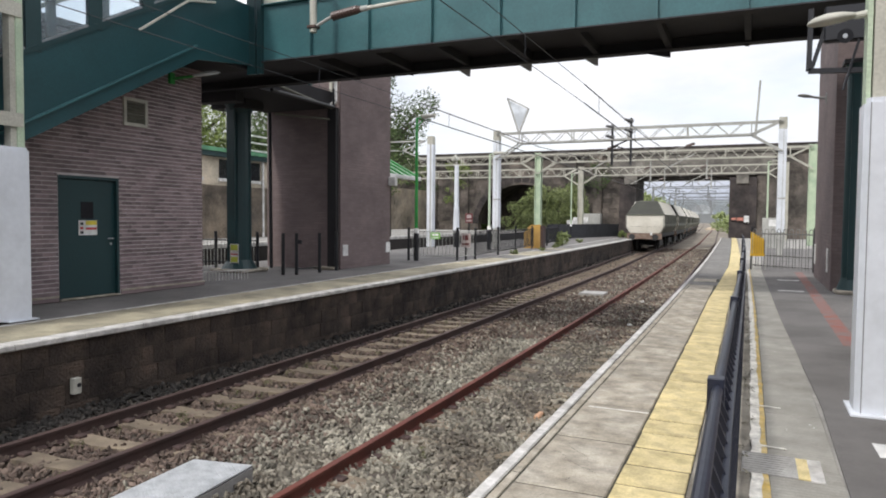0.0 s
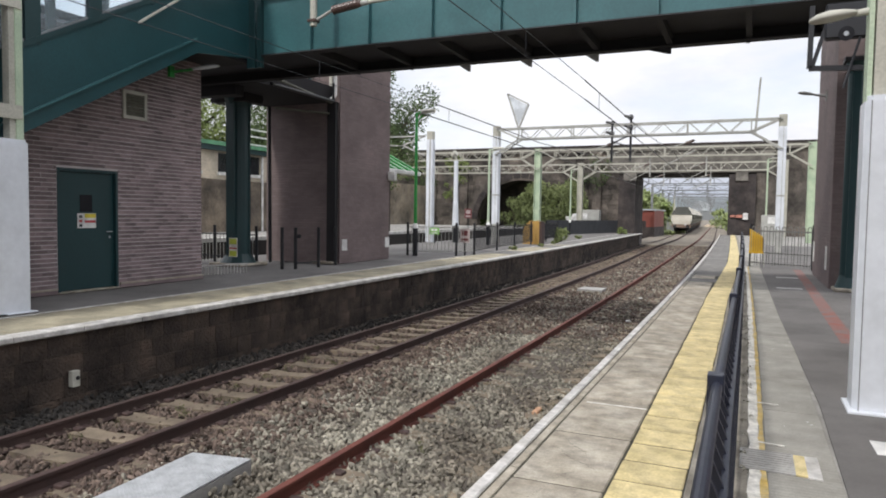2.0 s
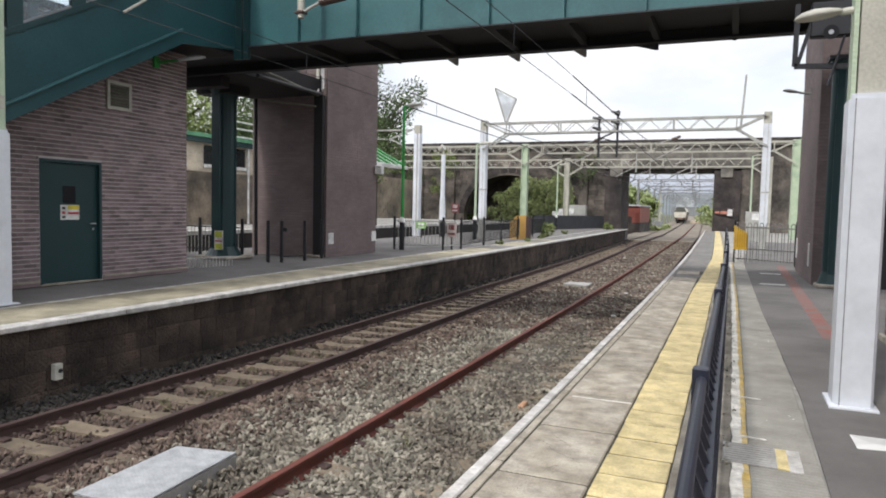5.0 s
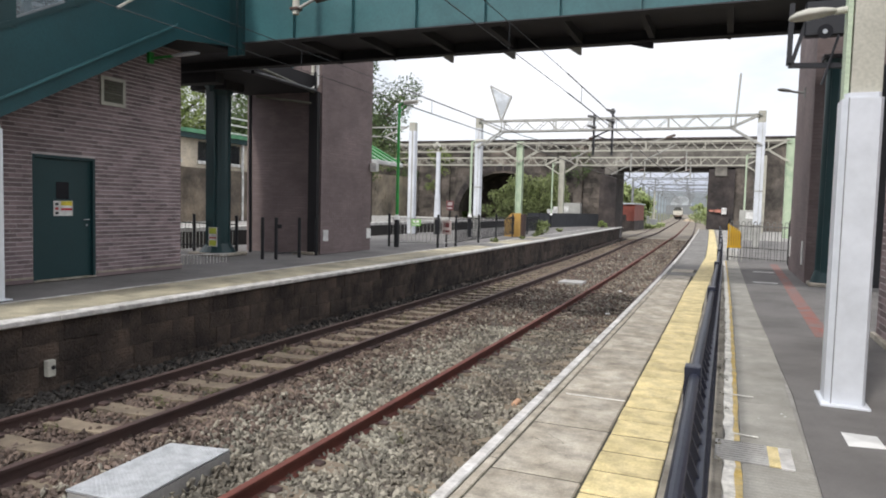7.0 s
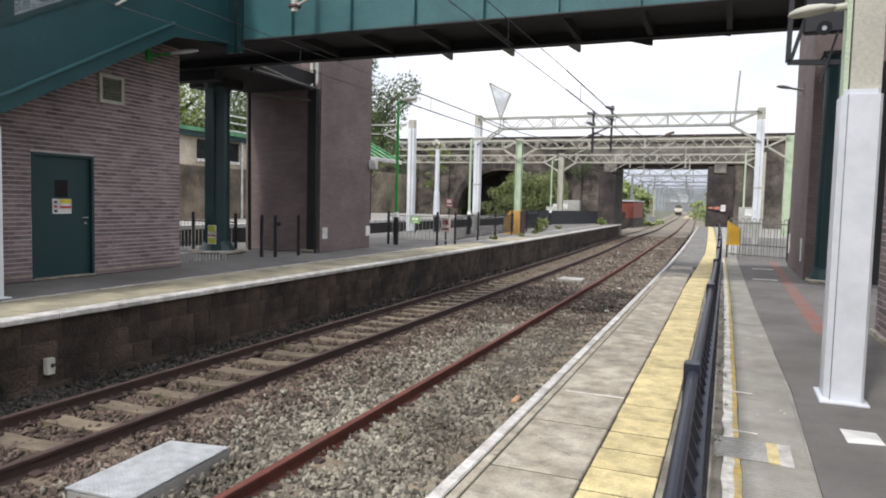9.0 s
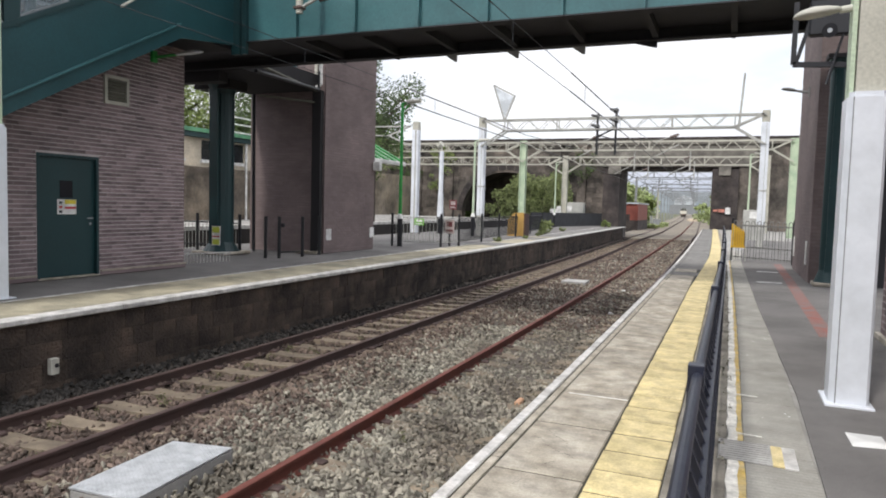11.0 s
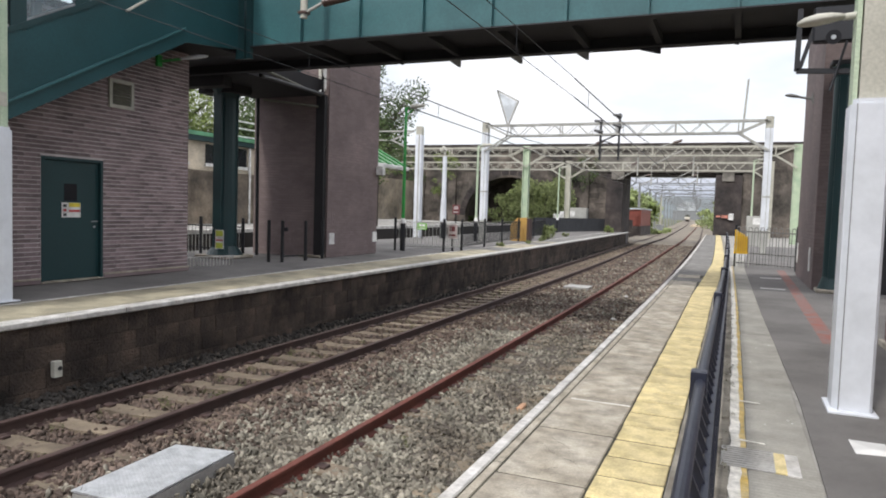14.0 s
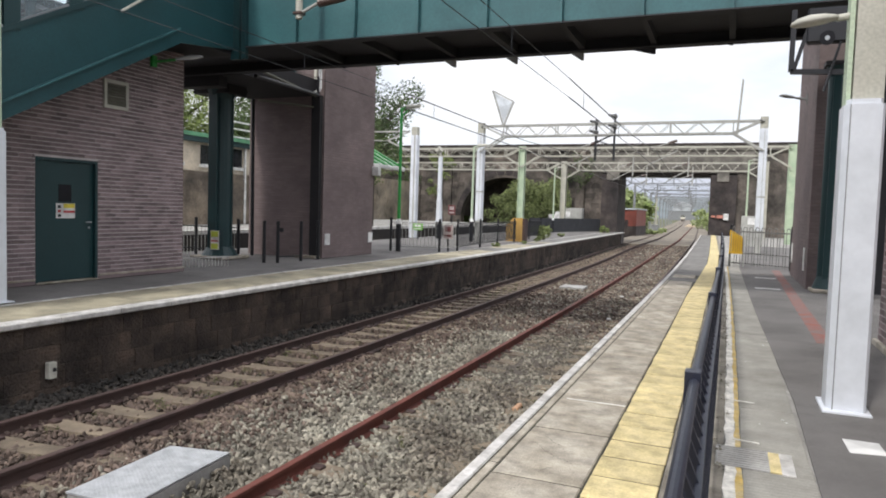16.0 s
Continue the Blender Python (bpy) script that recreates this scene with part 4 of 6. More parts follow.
def stairs():
    s = thing("footbridge_stairs", (-10, 5, FAR_Z), "enclosed dark green steel stair flight up to the footbridge", "stairs")
    x = -9.55
    ya, za, k = 9.93, 4.355, 0.552
    yb = 1.5
    zb = za - k * (ya - yb)
    for xx, nm in ((x, "stringer"), (-10.68, "stringer")):
        pr = [(11.44, za + 0.20), (11.44, za + 1.40), (ya + 0.25, za + 1.40), (ya, za + 1.21), (yb, zb + 1.21), (yb, zb), (ya, za)]
        part(nm, Solid().prism(pr, xx - 0.06, xx, "x"), STAIRGREEN, s, "dark green stair side panel")
    part("flange_line", Solid().prism([(ya - 0.06, za + 0.22), (ya - 0.06, za + 0.255), (yb, zb + 0.285), (yb, zb + 0.25)], x, x + 0.06, "x"), TEAL, s, "pale edge strip")
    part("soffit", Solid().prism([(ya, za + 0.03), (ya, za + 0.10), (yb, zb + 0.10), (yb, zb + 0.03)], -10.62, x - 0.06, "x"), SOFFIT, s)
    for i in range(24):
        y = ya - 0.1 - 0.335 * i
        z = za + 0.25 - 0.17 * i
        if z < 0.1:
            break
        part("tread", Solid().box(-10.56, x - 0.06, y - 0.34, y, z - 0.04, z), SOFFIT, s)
    # glazing above the panel
    fr = Solid().prism([(ya, za + 1.21), (ya, za + 1.30), (yb, zb + 1.30), (yb, zb + 1.21)], x - 0.08, x + 0.03, "x")
    part("glazing_rail", fr, DKGREEN, s)
    part("glazing_rail", Solid().prism([(11.4, za + 2.75), (11.4, za + 2.85), (ya - 0.3, za + 2.6), (yb, zb + 2.6), (yb, zb + 2.5), (ya - 0.3, za + 2.5)], x - 0.08, x + 0.03, "x"), DKGREEN, s)
    for i in range(8):
        y = ya - 1.04 * i
        z = za - k * (ya - y)
        part("mullion", Solid().box(x - 0.07, x + 0.02, y - 0.24, y + 0.0, z + 1.16, z + 2.55), DKGREEN, s)
        f = part("window_frame", Solid().prism([(y - 0.25, z + 1.30 - k * 0.25), (y - 1.03, z + 1.30 - k * 1.03), (y - 1.03, z + 1.33 - k * 1.03), (y - 0.25, z + 1.33 - k * 0.25)], x - 0.05, x + 0.01, "x"), DULLSTEEL, s)
        p = part("pane", Solid().prism([(y - 0.24, z + 1.32 - k * 0.24), (y - 1.04, z + 1.32 - k * 1.04), (y - 1.04, z + 2.5 - k * 1.04), (y - 0.24, z + 2.5 - k * 0.24)], x - 0.035, x - 0.025, "x"), GLASS, s)
        p.visible_shadow = False
        part("mullion", Solid().box(-10.70, -10.62, y - 0.14, y + 0.0, z + 1.1, z + 2.55), DKGREEN, s)
        part("window_frame", Solid().prism([(y - 0.16, z + 1.62), (y - 1.03, z + 1.62 - k * 0.87), (y - 1.03, z + 1.70 - k * 0.87), (y - 0.16, z + 1.70)], -10.68, -10.63, "x"), FRAMEW, s)
        part("handrail", Solid().tube((-10.5, y, z + 1.15), (-10.5, y - 1.05, z + 1.15 - k * 1.05), 0.025, n=6), GREYSTEEL, s)
    part("ceiling_panel", Solid().prism([(ya - 0.3, za + 2.58), (yb, zb + 2.58), (yb, zb + 2.56), (ya - 0.3, za + 2.56)], -10.6, x - 0.1, "x"), FRAMEW, s, "off-white ceiling lining")
    part("roof", Solid().prism([(11.4, za + 2.85), (11.4, za + 2.95), (ya - 0.3, za + 2.72), (yb, zb + 2.72), (yb, zb + 2.6), (ya - 0.3, za + 2.6)], -10.8, x + 0.1, "x"), DKGREEN, s)
    hr = Solid().tube((x + 0.09, 8.50, 4.53), (x + 0.09, 9.62, 5.34), 0.024).tube((x + 0.09, 9.62, 5.34), (x + 0.09, 10.29, 5.50), 0.024)
    part("conduit", hr, FRAMEW, s, "pale conduit along the panel")
    return s


def column_with_sign():
    c = steel_column(-12.63, 14.6, FAR_Z, 4.4, 0.62, "dark green round steel footbridge column on a concrete base")
    part("sign", Solid().box(-12.60, -12.33, 14.20, 14.215, 0.20, 0.70), SIGNW, c, "white plate with yellow-green and red warning panels")
    part("sign_band", Solid().box(-12.58, -12.35, 14.194, 14.20, 0.53, 0.68), SIGNYG, c)
    part("sign_panel", Solid().box(-12.58, -12.35, 14.194, 14.20, 0.22, 0.36), SIGNYG, c)
    part("sign_band", Solid().box(-12.58, -12.35, 14.194, 14.20, 0.41, 0.445), SIGNR, c)
    r = steel_column(1.76, 15.6, 0, 4.5, 0.30, "dark green round steel footbridge column by the lift tower")


# ---- overhead line structures ----
def clad_post(x, y, z, w, clad, top, name_label, battens):
    p = thing("line_post", (x, y, z), name_label, "post")
    part("base_plate", Solid().box(x - w * 0.62, x + w * 0.62, y - 0.22, y + 0.22, z, z + 0.02, 0.004), WHITEP, p)
    # boxed cladding: chamfered along the two front edges
    deep = 0.62 if battens else 0.16      # the laced post is a deep one
    q = [(x - w / 2, y + 0.13), (x - w / 2, y - deep), (x + w / 2 - 0.02, y - deep), (x + w / 2, y - deep + 0.02), (x + w / 2, y + 0.13)] if battens else [(x - w / 2, y + 0.13), (x - w / 2, y - 0.10), (x - w / 2 + 0.036, y - 0.16), (x + w / 2 - 0.02, y - 0.16), (x + w / 2, y - 0.14), (x + w / 2, y + 0.13)]
    part("cladding", Solid().prism(q, z + 0.02, z + clad, "z"), WHITEP, p, "white painted steel cladding")
    part("cap", Solid().prism([(a + (x - a) * 0.12, c + (y - c) * 0.12) for a, c in q], z + clad, z + clad + 0.04, "z"), WHITEP, p)
    if not battens:
        part("seam", Solid().box(x - w / 2 + 0.036, x - w / 2 + 0.043, y - 0.1625, y - 0.155, z + 0.02, z + clad), DULLSTEEL, p)
    if battens:
        for ya, yb in ((-0.06, 0.12), (-0.46, -0.30)):
            part("leg", Solid().box(x - 0.06, x + 0.08, y + ya, y + yb, z + clad, top), CREAMSTEEL, p, "grey steel channel leg")
            part("leg_lip", Solid().box(x + 0.08, x + 0.10, y + yb - 0.10, y + yb, z + clad, top), GREENSTEEL, p, "pale green channel lip")
        zz = z + clad + 0.32
        while zz < top:
            part("batten", Solid().box(x + 0.102, x + 0.115, y - 0.44, y + 0.10, zz, zz + 0.19), CREAMSTEEL, p)
            zz += 1.5
    else:
        part("column", Solid().box(x - w * 0.30, x + w * 0.46, y - 0.10, y + 0.12, z + clad, top), CREAMSTEEL, p, "weathered grey concrete-like steel column")
        part("column_flange", Solid().box(x - w * 0.46, x - w * 0.34, y - 0.08, y + 0.10, z + clad, top), GREENSTEEL, p, "pale green edge channel")
    return p


def lattice(p, x0, x1, y, z0, z1, m, ends=1.2, depth=0.45, pitch=0.55, w=0.07, single_bars=False):
    """A boom of two chords front and back with diagonal lacing."""
    for yy in (y - depth / 2, y + depth / 2):
        part("chord", Solid().bar((x0, yy, z1), (x1, yy, z1), w), m, p)
        part("chord", Solid().bar((x0 + ends, yy, z0), (x1 - ends, yy, z0), w), m, p)
        s = Solid()
        n = int((x1 - x0 - 2 * ends) / pitch)
        for i in range(n):
            xa, xb = x0 + ends + i * pitch, x0 + ends + (i + 1) * pitch
            a, b = (z0, z1) if i % 2 else (z1, z0)
            if single_bars:
                part("lacing_bar", Solid().bar((xa, yy, a), (xb, yy, b), w * 0.42), m, p)
            else:
                s.bar((xa, yy, a), (xb, yy, b), w * 0.38)
        for k in range(5):
            xa = x0 + ends + (x1 - x0 - 2 * ends) * k / 4
            s.bar((xa, yy, z0), (xa, yy, z1), w * 0.7)
        part("lacing", s, m, p, kind="stuff")
        for xe, sg in ((x0, 1), (x1, -1)):
            part("knee_brace", Solid().bar((xe, yy, z0 - 0.75), (xe + sg * ends, yy, z0), w), m, p)
            part("end_brace", Solid().bar((xe + sg * 0.1, yy, z1), (xe + sg * ends, yy, z0), w), m, p)


def portal(name_label, y, xl, xr, z, zb, zt, wpost, mpost, mboom, clad=0.0, post_h=None):
    p = thing("gantry", ((xl + xr) / 2, y, z), name_label, "overhead line gantry", "overhead line gantries")
    for x in (xl, xr):
        h = post_h or zt + 0.12
        if clad:
            part("post", Solid().box(x - wpost / 2, x + wpost / 2, y - 0.18, y + 0.18, z + clad, h - 0.5, 0.02), WHITEP, p, "white painted steel post")
            part("post_top", Solid().box(x - wpost / 2, x + wpost / 2, y - 0.16, y + 0.16, h - 0.5, h, 0.02), CREAMSTEEL, p, "bare yellowish post top")
            part("post_foot", Solid().box(x - wpost * 0.44, x + wpost * 0.44, y - 0.15, y + 0.15, z, z + clad), GREYSTEEL, p, "grey post foot")
            part("band", Solid().box(x - wpost / 2 - 0.01, x + wpost / 2 + 0.01, y - 0.19, y + 0.19, z + 2.4, z + 2.45), GREYSTEEL, p)
            part("groove", Solid().box(x + wpost * 0.08, x + wpost * 0.14, y - 0.19, y - 0.18, z + clad, h - 0.5), GREYSTEEL, p)
        else:
            part("post", Solid().box(x - wpost / 2, x + wpost / 2, y - 0.06, y + 0.06, z, h).box(x - wpost / 2, x - wpost / 2 + 0.04, y - 0.2, y + 0.2, z, h).box(x + wpost / 2 - 0.04, x + wpost / 2, y - 0.2, y + 0.2, z, h), mpost, p)
    lattice(p, xl, xr, y, zb, zt, mboom, single_bars=y < 40)
    return p


def overhead():
    clad_post(0.848, 5.95, 0.0, 0.262, 2.28, 9.0, "white-clad steel overhead line post on the asphalt walkway", False)
    clad_post(-9.36, 6.22, FAR_Z, 0.34, 2.36, 9.0, "white-clad lattice overhead line post on the far platform", True)
    g = portal("grey lattice portal gantry on tall white posts over the tracks", 32.0, -11.58, 1.03, FAR_Z, 5.07, 5.58, 0.31, WHITEP, GREYSTEEL, 1.0, 5.75)
    # triangular frame and masts that stand on the boom
    tri = Solid().bar((-10.43, 31.8, 5.6), (-11.0, 31.8, 7.25), 0.07).bar((-11.0, 31.8, 7.25), (-9.93, 31.8, 6.70), 0.07).bar((-9.93, 31.8, 6.70), (-10.38, 31.8, 5.6), 0.07)
    part("triangle_frame", tri, GREYSTEEL, g, "grey triangular bracket frame")
    part("mast", Solid().tube((-0.02, 31.8, 4.9), (0.12, 31.8, 7.3), 0.05, 0.04), GREYSTEEL, g)
    for x, zt in ((-5.95, 5.75), (-5.12, 6.0)):
        arm = part("drop_arm", Solid().bar((x, 31.8, zt), (x, 31.8, 3.9), 0.09), BLACKP, g, "dark drop arm with insulators")
        for zz in (zt - 0.1, zt - 0.55):
            part("insulator", Solid().tube((x - 0.3, 31.8, zz + 0.06), (x + 0.08, 31.8, zz - 0.05), 0.05, 0.10), BLACKP, arm)
    part("stay", Solid().bar((-5.9, 31.8, 4.75), (-5.1, 31.8, 5.1), 0.06), BLACKP, g)
    part("stay", Solid().bar((-5.9, 31.8, 4.8), (-5.1, 31.8, 4.55), 0.05), BLACKP, g)
    part("triangle_panel", Solid().prism([(-10.41, 5.72), (-10.92, 7.14), (-9.99, 6.66)], 31.79, 31.81, "y"), PALEPANEL, g, "pale translucent panel in the frame")
    # registration arms with small insulators over both lines
    for x in (-6.3, -2.9):
        for yy, zz in ((32.0, 4.45), (46.0, 4.5), (56.0, 4.35)):
            xx = x + bend(yy)
            if yy > 33:
                part("drop_tube", Solid().tube((xx + 0.9, yy, zz - 0.5), (xx + 0.9, yy, 5.3), 0.045, n=8), GREYSTEEL, g)
            part("registration_arm", Solid().tube((xx + 0.9, yy, zz - 0.1), (xx - 0.35, yy, zz - 0.75), 0.028, n=6), GREYSTEEL, g)
            part("top_tube", Solid().tube((xx + 0.9, yy, zz + 0.35), (xx - 0.1, yy, zz + 0.05), 0.024, n=6), GREYSTEEL, g)
            part("insulator", Solid().tube((xx + 0.86, yy, zz + 0.34), (xx + 0.5, yy, zz + 0.23), 0.06, n=8), BROWNCER, g, "brown insulator")
    q = portal("pale lattice gantry on green posts over the platforms", 46.0, -13.6, 3.1, FAR_Z, 5.30, 5.85, 0.42, GREENSTEEL, CREAMSTEEL)
    lattice(q, -34.0, -13.6, 46.0, 5.30, 5.85, CREAMSTEEL)
    k = portal("pale cream lattice gantry in front of the road bridge", 56.0, -12.95, 2.06, FAR_Z, 5.0, 5.6, 0.42, CREAMSTEEL, CREAMSTEEL)
    lattice(k, -31.0, -13.15, 56.0, 5.0, 5.6, CREAMSTEEL)
    s = thing("line_post", (-15.25, 32, FAR_Z), "tall white steel overhead line post", "post")
    part("post", Solid().box(-15.34, -15.0, 31.83, 32.17, FAR_Z, 5.2, 0.02), WHITEP, s)
    part("post_top", Solid().box(-15.33, -15.01, 31.84, 32.16, 5.2, 5.62, 0.02), CREAMSTEEL, s)
    part("groove", Solid().box(-15.16, -15.09, 31.82, 31.83, FAR_Z, 5.2), GREYSTEEL, s)
    arm = Solid().bar((-15.5, 32, 5.4), (-22, 32, 5.45), 0.07).bar((-16.8, 32, 4.95), (-22, 32, 5.0), 0.07).bar((-15.5, 32, 4.4), (-16.8, 32, 4.95), 0.07).bar((-15.5, 32, 5.4), (-16.8, 32, 4.95), 0.07)
    part("arm", arm, GREYSTEEL, s, "grey lattice arm")
    # far portals seen through the road bridge
    for i, y in enumerate((84, 104, 125, 142, 160, 180, 200, 225, 250, 280, 310)):
        dx = bend(y)
        f = thing("gantry", (-4.5 + dx, y, -1.0), "distant grey lattice gantry over the tracks", "overhead line gantry", "overhead line gantries")
        for x in (-10.5 + dx, 1.5 + dx):
            part("post", Solid().box(x - 0.15, x + 0.15, y - 0.15, y + 0.15, -1.5, 6.2), DULLSTEEL, f)
        lattice(f, -10.5 + dx, 1.5 + dx, y, 5.3, 6.0, DULLSTEEL, pitch=1.2, w=0.1)
        for xx in (-6.3 + dx, -2.8 + dx):
            part("drop_arm", Solid().bar((xx, y, 5.3), (xx, y, 3.6), 0.12), DULLSTEEL, f)
            part("cross_arm", Solid().bar((xx - 0.6, y, 4.2), (xx + 0.8, y, 4.6), 0.1), DULLSTEEL, f)
            part("cross_arm", Solid().bar((xx - 0.9, y, 4.9), (xx + 0.9, y, 4.75), 0.08), DULLSTEEL, f)


def wires():
    ys = [-10, 0, 13, 22, 32, 46, 56, 75, 95, 125, 160, 200, 250, 310]
    for x, zc, zm in ((-6.3, 3.5, 3.80), (-2.9, 3.62, 3.97)):
        for nm, z, sag in (("contact", zc, 0.0), ("messenger", zm, 0.35)):
            s = Solid()
            pts = [(x + bend(y), y, z + (sag if y in (32, 56, 95, 125, 160) else 0)) for y in ys]
            for a, b in zip(pts, pts[1:]):
                s.tube(a, b, 0.006 if b[1] < 14 else 0.013, n=5)
            single("overhead_wire", s, BLACKP, pts[0], "thin dark overhead " + nm + " wire above the track", "wire", "overhead wires")
        for k in range(9):
            y = 4 + 5.2 * k
            d = Solid().tube((x + bend(y), y, zc), (x + bend(y), y, zm + (0.35 * max(0, 1 - abs(y - 32) / 12))), 0.005, n=4)
            single("dropper_wire", d, BLACKP, (x + bend(y), y, zc), "thin dropper wire between two overhead wires", "wire", "dropper wires")
    # drop tube with insulator in front of the footbridge
    a = thing("insulator_arm", (-7.64, 10.9, 4.9), "drop tube with brown insulator and pale arm under the footbridge", "insulator arm")
    part("drop_tube", Solid().tube((-7.64, 10.9, 4.90), (-7.64, 10.9, 6.2), 0.065, n=12), CREAMSTEEL, a)
    part("clamp", Solid().box(-7.73, -7.55, 10.81, 10.99, 4.97, 5.02, 0.008), BROWNCER, a)
    part("link_rod", Solid().tube((-7.6, 10.9, 5.0), (-7.22, 10.9, 5.15), 0.03), GREYSTEEL, a)
    i = part("insulator", Solid().tube((-7.22, 10.9, 5.15), (-6.6, 10.9, 5.215), 0.062, n=12), BROWNCER, a, "brown ribbed insulator")
    for k in range(8):
        x = -7.20 + 0.068 * k
        part("shed_disc", Solid().tube((x, 10.9, 5.150 + 0.008 * k), (x + 0.045, 10.9, 5.155 + 0.008 * k), 0.085, 0.075, 14), BROWNCER, i)
    part("arm_tube", Solid().tube((-6.62, 10.9, 5.21), (-4.4, 10.9, 5.29), 0.036, n=10), FRAMEW, a, "pale steel arm")
    part("end_cap", Solid().tube((-6.63, 10.9, 5.21), (-6.45, 10.9, 5.217), 0.05, n=10), GREYSTEEL, a)


# ---- fences, signs and lamps ----
def near_fence():
    f = thing("railing_fence", (-0.09, 12, 0), "dark navy steel railing fence along the platform", "fence")
    ys = [-6.95 + 2.25 * i for i in range(15)]
    fy = [-6.95, -4.7, -2.45, -0.2, 2.05] + steps(3.5, 24.6, 1.5)
    off = lambda y: 0.010 * min(2.2, max(0.0, 2.05 - y))
    lean = lambda x: [(q[0] + off(q[1]), *q[1:]) for q in line(x, 0, fy)]
    part("hand_rail", Solid().sweep([(0.0145 * math.cos(a), 0.952 + 0.0145 * math.sin(a)) for a in (k * math.tau / 12 for k in range(12))], lean(-0.072)), NAVY, f, "round navy handrail tube")
    part("top_rail", Solid().sweep([(-0.007, 0.845), (0.007, 0.845), (0.007, 0.88), (-0.007, 0.88)], lean(-0.038)), NAVY, f)
    part("bottom_rail", Solid().sweep([(-0.006, 0.10), (0.006, 0.10), (0.006, 0.14), (-0.006, 0.14)], lean(-0.038)), NAVY, f)
    for y in ys:
        x = -0.072 + bend(y) + off(y)
        part("post", Solid().box(x - 0.026, x + 0.019, y - 0.024, y + 0.024, 0, 0.985, 0.003), NAVY, f)
        part("post_lug", Solid().box(x + 0.017, x + 0.036, y - 0.012, y + 0.012, 0.85, 0.875), NAVY, f)
    bar = Solid().tube((0, 0, 0.12), (0, 0, 0.86), 0.008, n=6).mesh("upright_bar", NAVY)
    stub = Solid().bar((-0.034, 0, 0.945), (0.0, 0, 0.865), 0.012).mesh("rail_bracket", NAVY)
    spots = [-6.9 + 0.11 * i for i in range(286)]
    pieces("upright_bar", bar, [Matrix.Translation((-0.038 + bend(y) + off(y), y, 0)) for y in spots], f)
    pieces("rail_bracket", stub, [Matrix.Translation((-0.038 + bend(y) + off(y), y, 0)) for y in spots[60:200]], f)


def cross_fence():
    f = thing("railing_gate", (0.75, 21.8, 0), "grey steel railing barrier across the walkway", "fence")
    a, b = (-0.02, 22.3), (1.55, 21.3)
    at = lambda t, z: (a[0] + (b[0] - a[0]) * t, a[1] + (b[1] - a[1]) * t, z)
    for z in (0.12, 0.42, 1.05):
        part("rail", Solid().bar(at(0, z), at(1, z), 0.035), RAILGREY, f)
    for i in range(10):
        ta, tb = (i * 2 + 0.3) / 20, (i * 2 + 1.5) / 20
        hoop = Solid().tube(at(ta, 0.05), at(ta, 1.12), 0.012, n=6)
        pts = [at(ta + (tb - ta) * (0.5 - 0.5 * math.cos(q * math.pi / 6)), 1.12 + 0.07 * math.sin(q * math.pi / 6)) for q in range(7)]
        for a0, a1 in zip(pts, pts[1:]):
            hoop.tube(a0, a1, 0.012, n=6)
        hoop.tube(at(tb, 1.12), at(tb, 0.05), 0.012, n=6)
        part("bow_bar", hoop, RAILGREY, f)
    for t in (0.0, 1.0):
        part("post", Solid().tube(at(t, 0), at(t, 1.25), 0.035), BLACKP, f)
    yb = thing("yellow_barrier", (0.15, 22.0, 0), "bright yellow slatted plastic barrier board by the railing", "barrier")
    for k in range(6):
        x = -0.0 + 0.06 * k
        part("slat", Solid().box(x - 0.05, x - 0.012, 21.95, 21.99, 0.40, 1.10 - 0.035 * k), YELLOWB, yb)
    part("frame", Solid().box(-0.06, 0.32, 21.99, 22.02, 0.40, 0.46), YELLOWB, yb)
    part("backing", Solid().prism([(-0.05, 0.44), (0.31, 0.44), (0.31, 0.86), (-0.05, 1.04)], 22.0, 22.015, "y"), TANBOARD, yb, "duller backing sheet")
    for x, zt in ((0.0, 1.1), (0.35, 0.9)):
        part("leg", Solid().box(x - 0.012, x + 0.012, 21.99, 22.02, 0, zt), GREYSTEEL, yb, "thin grey steel leg")


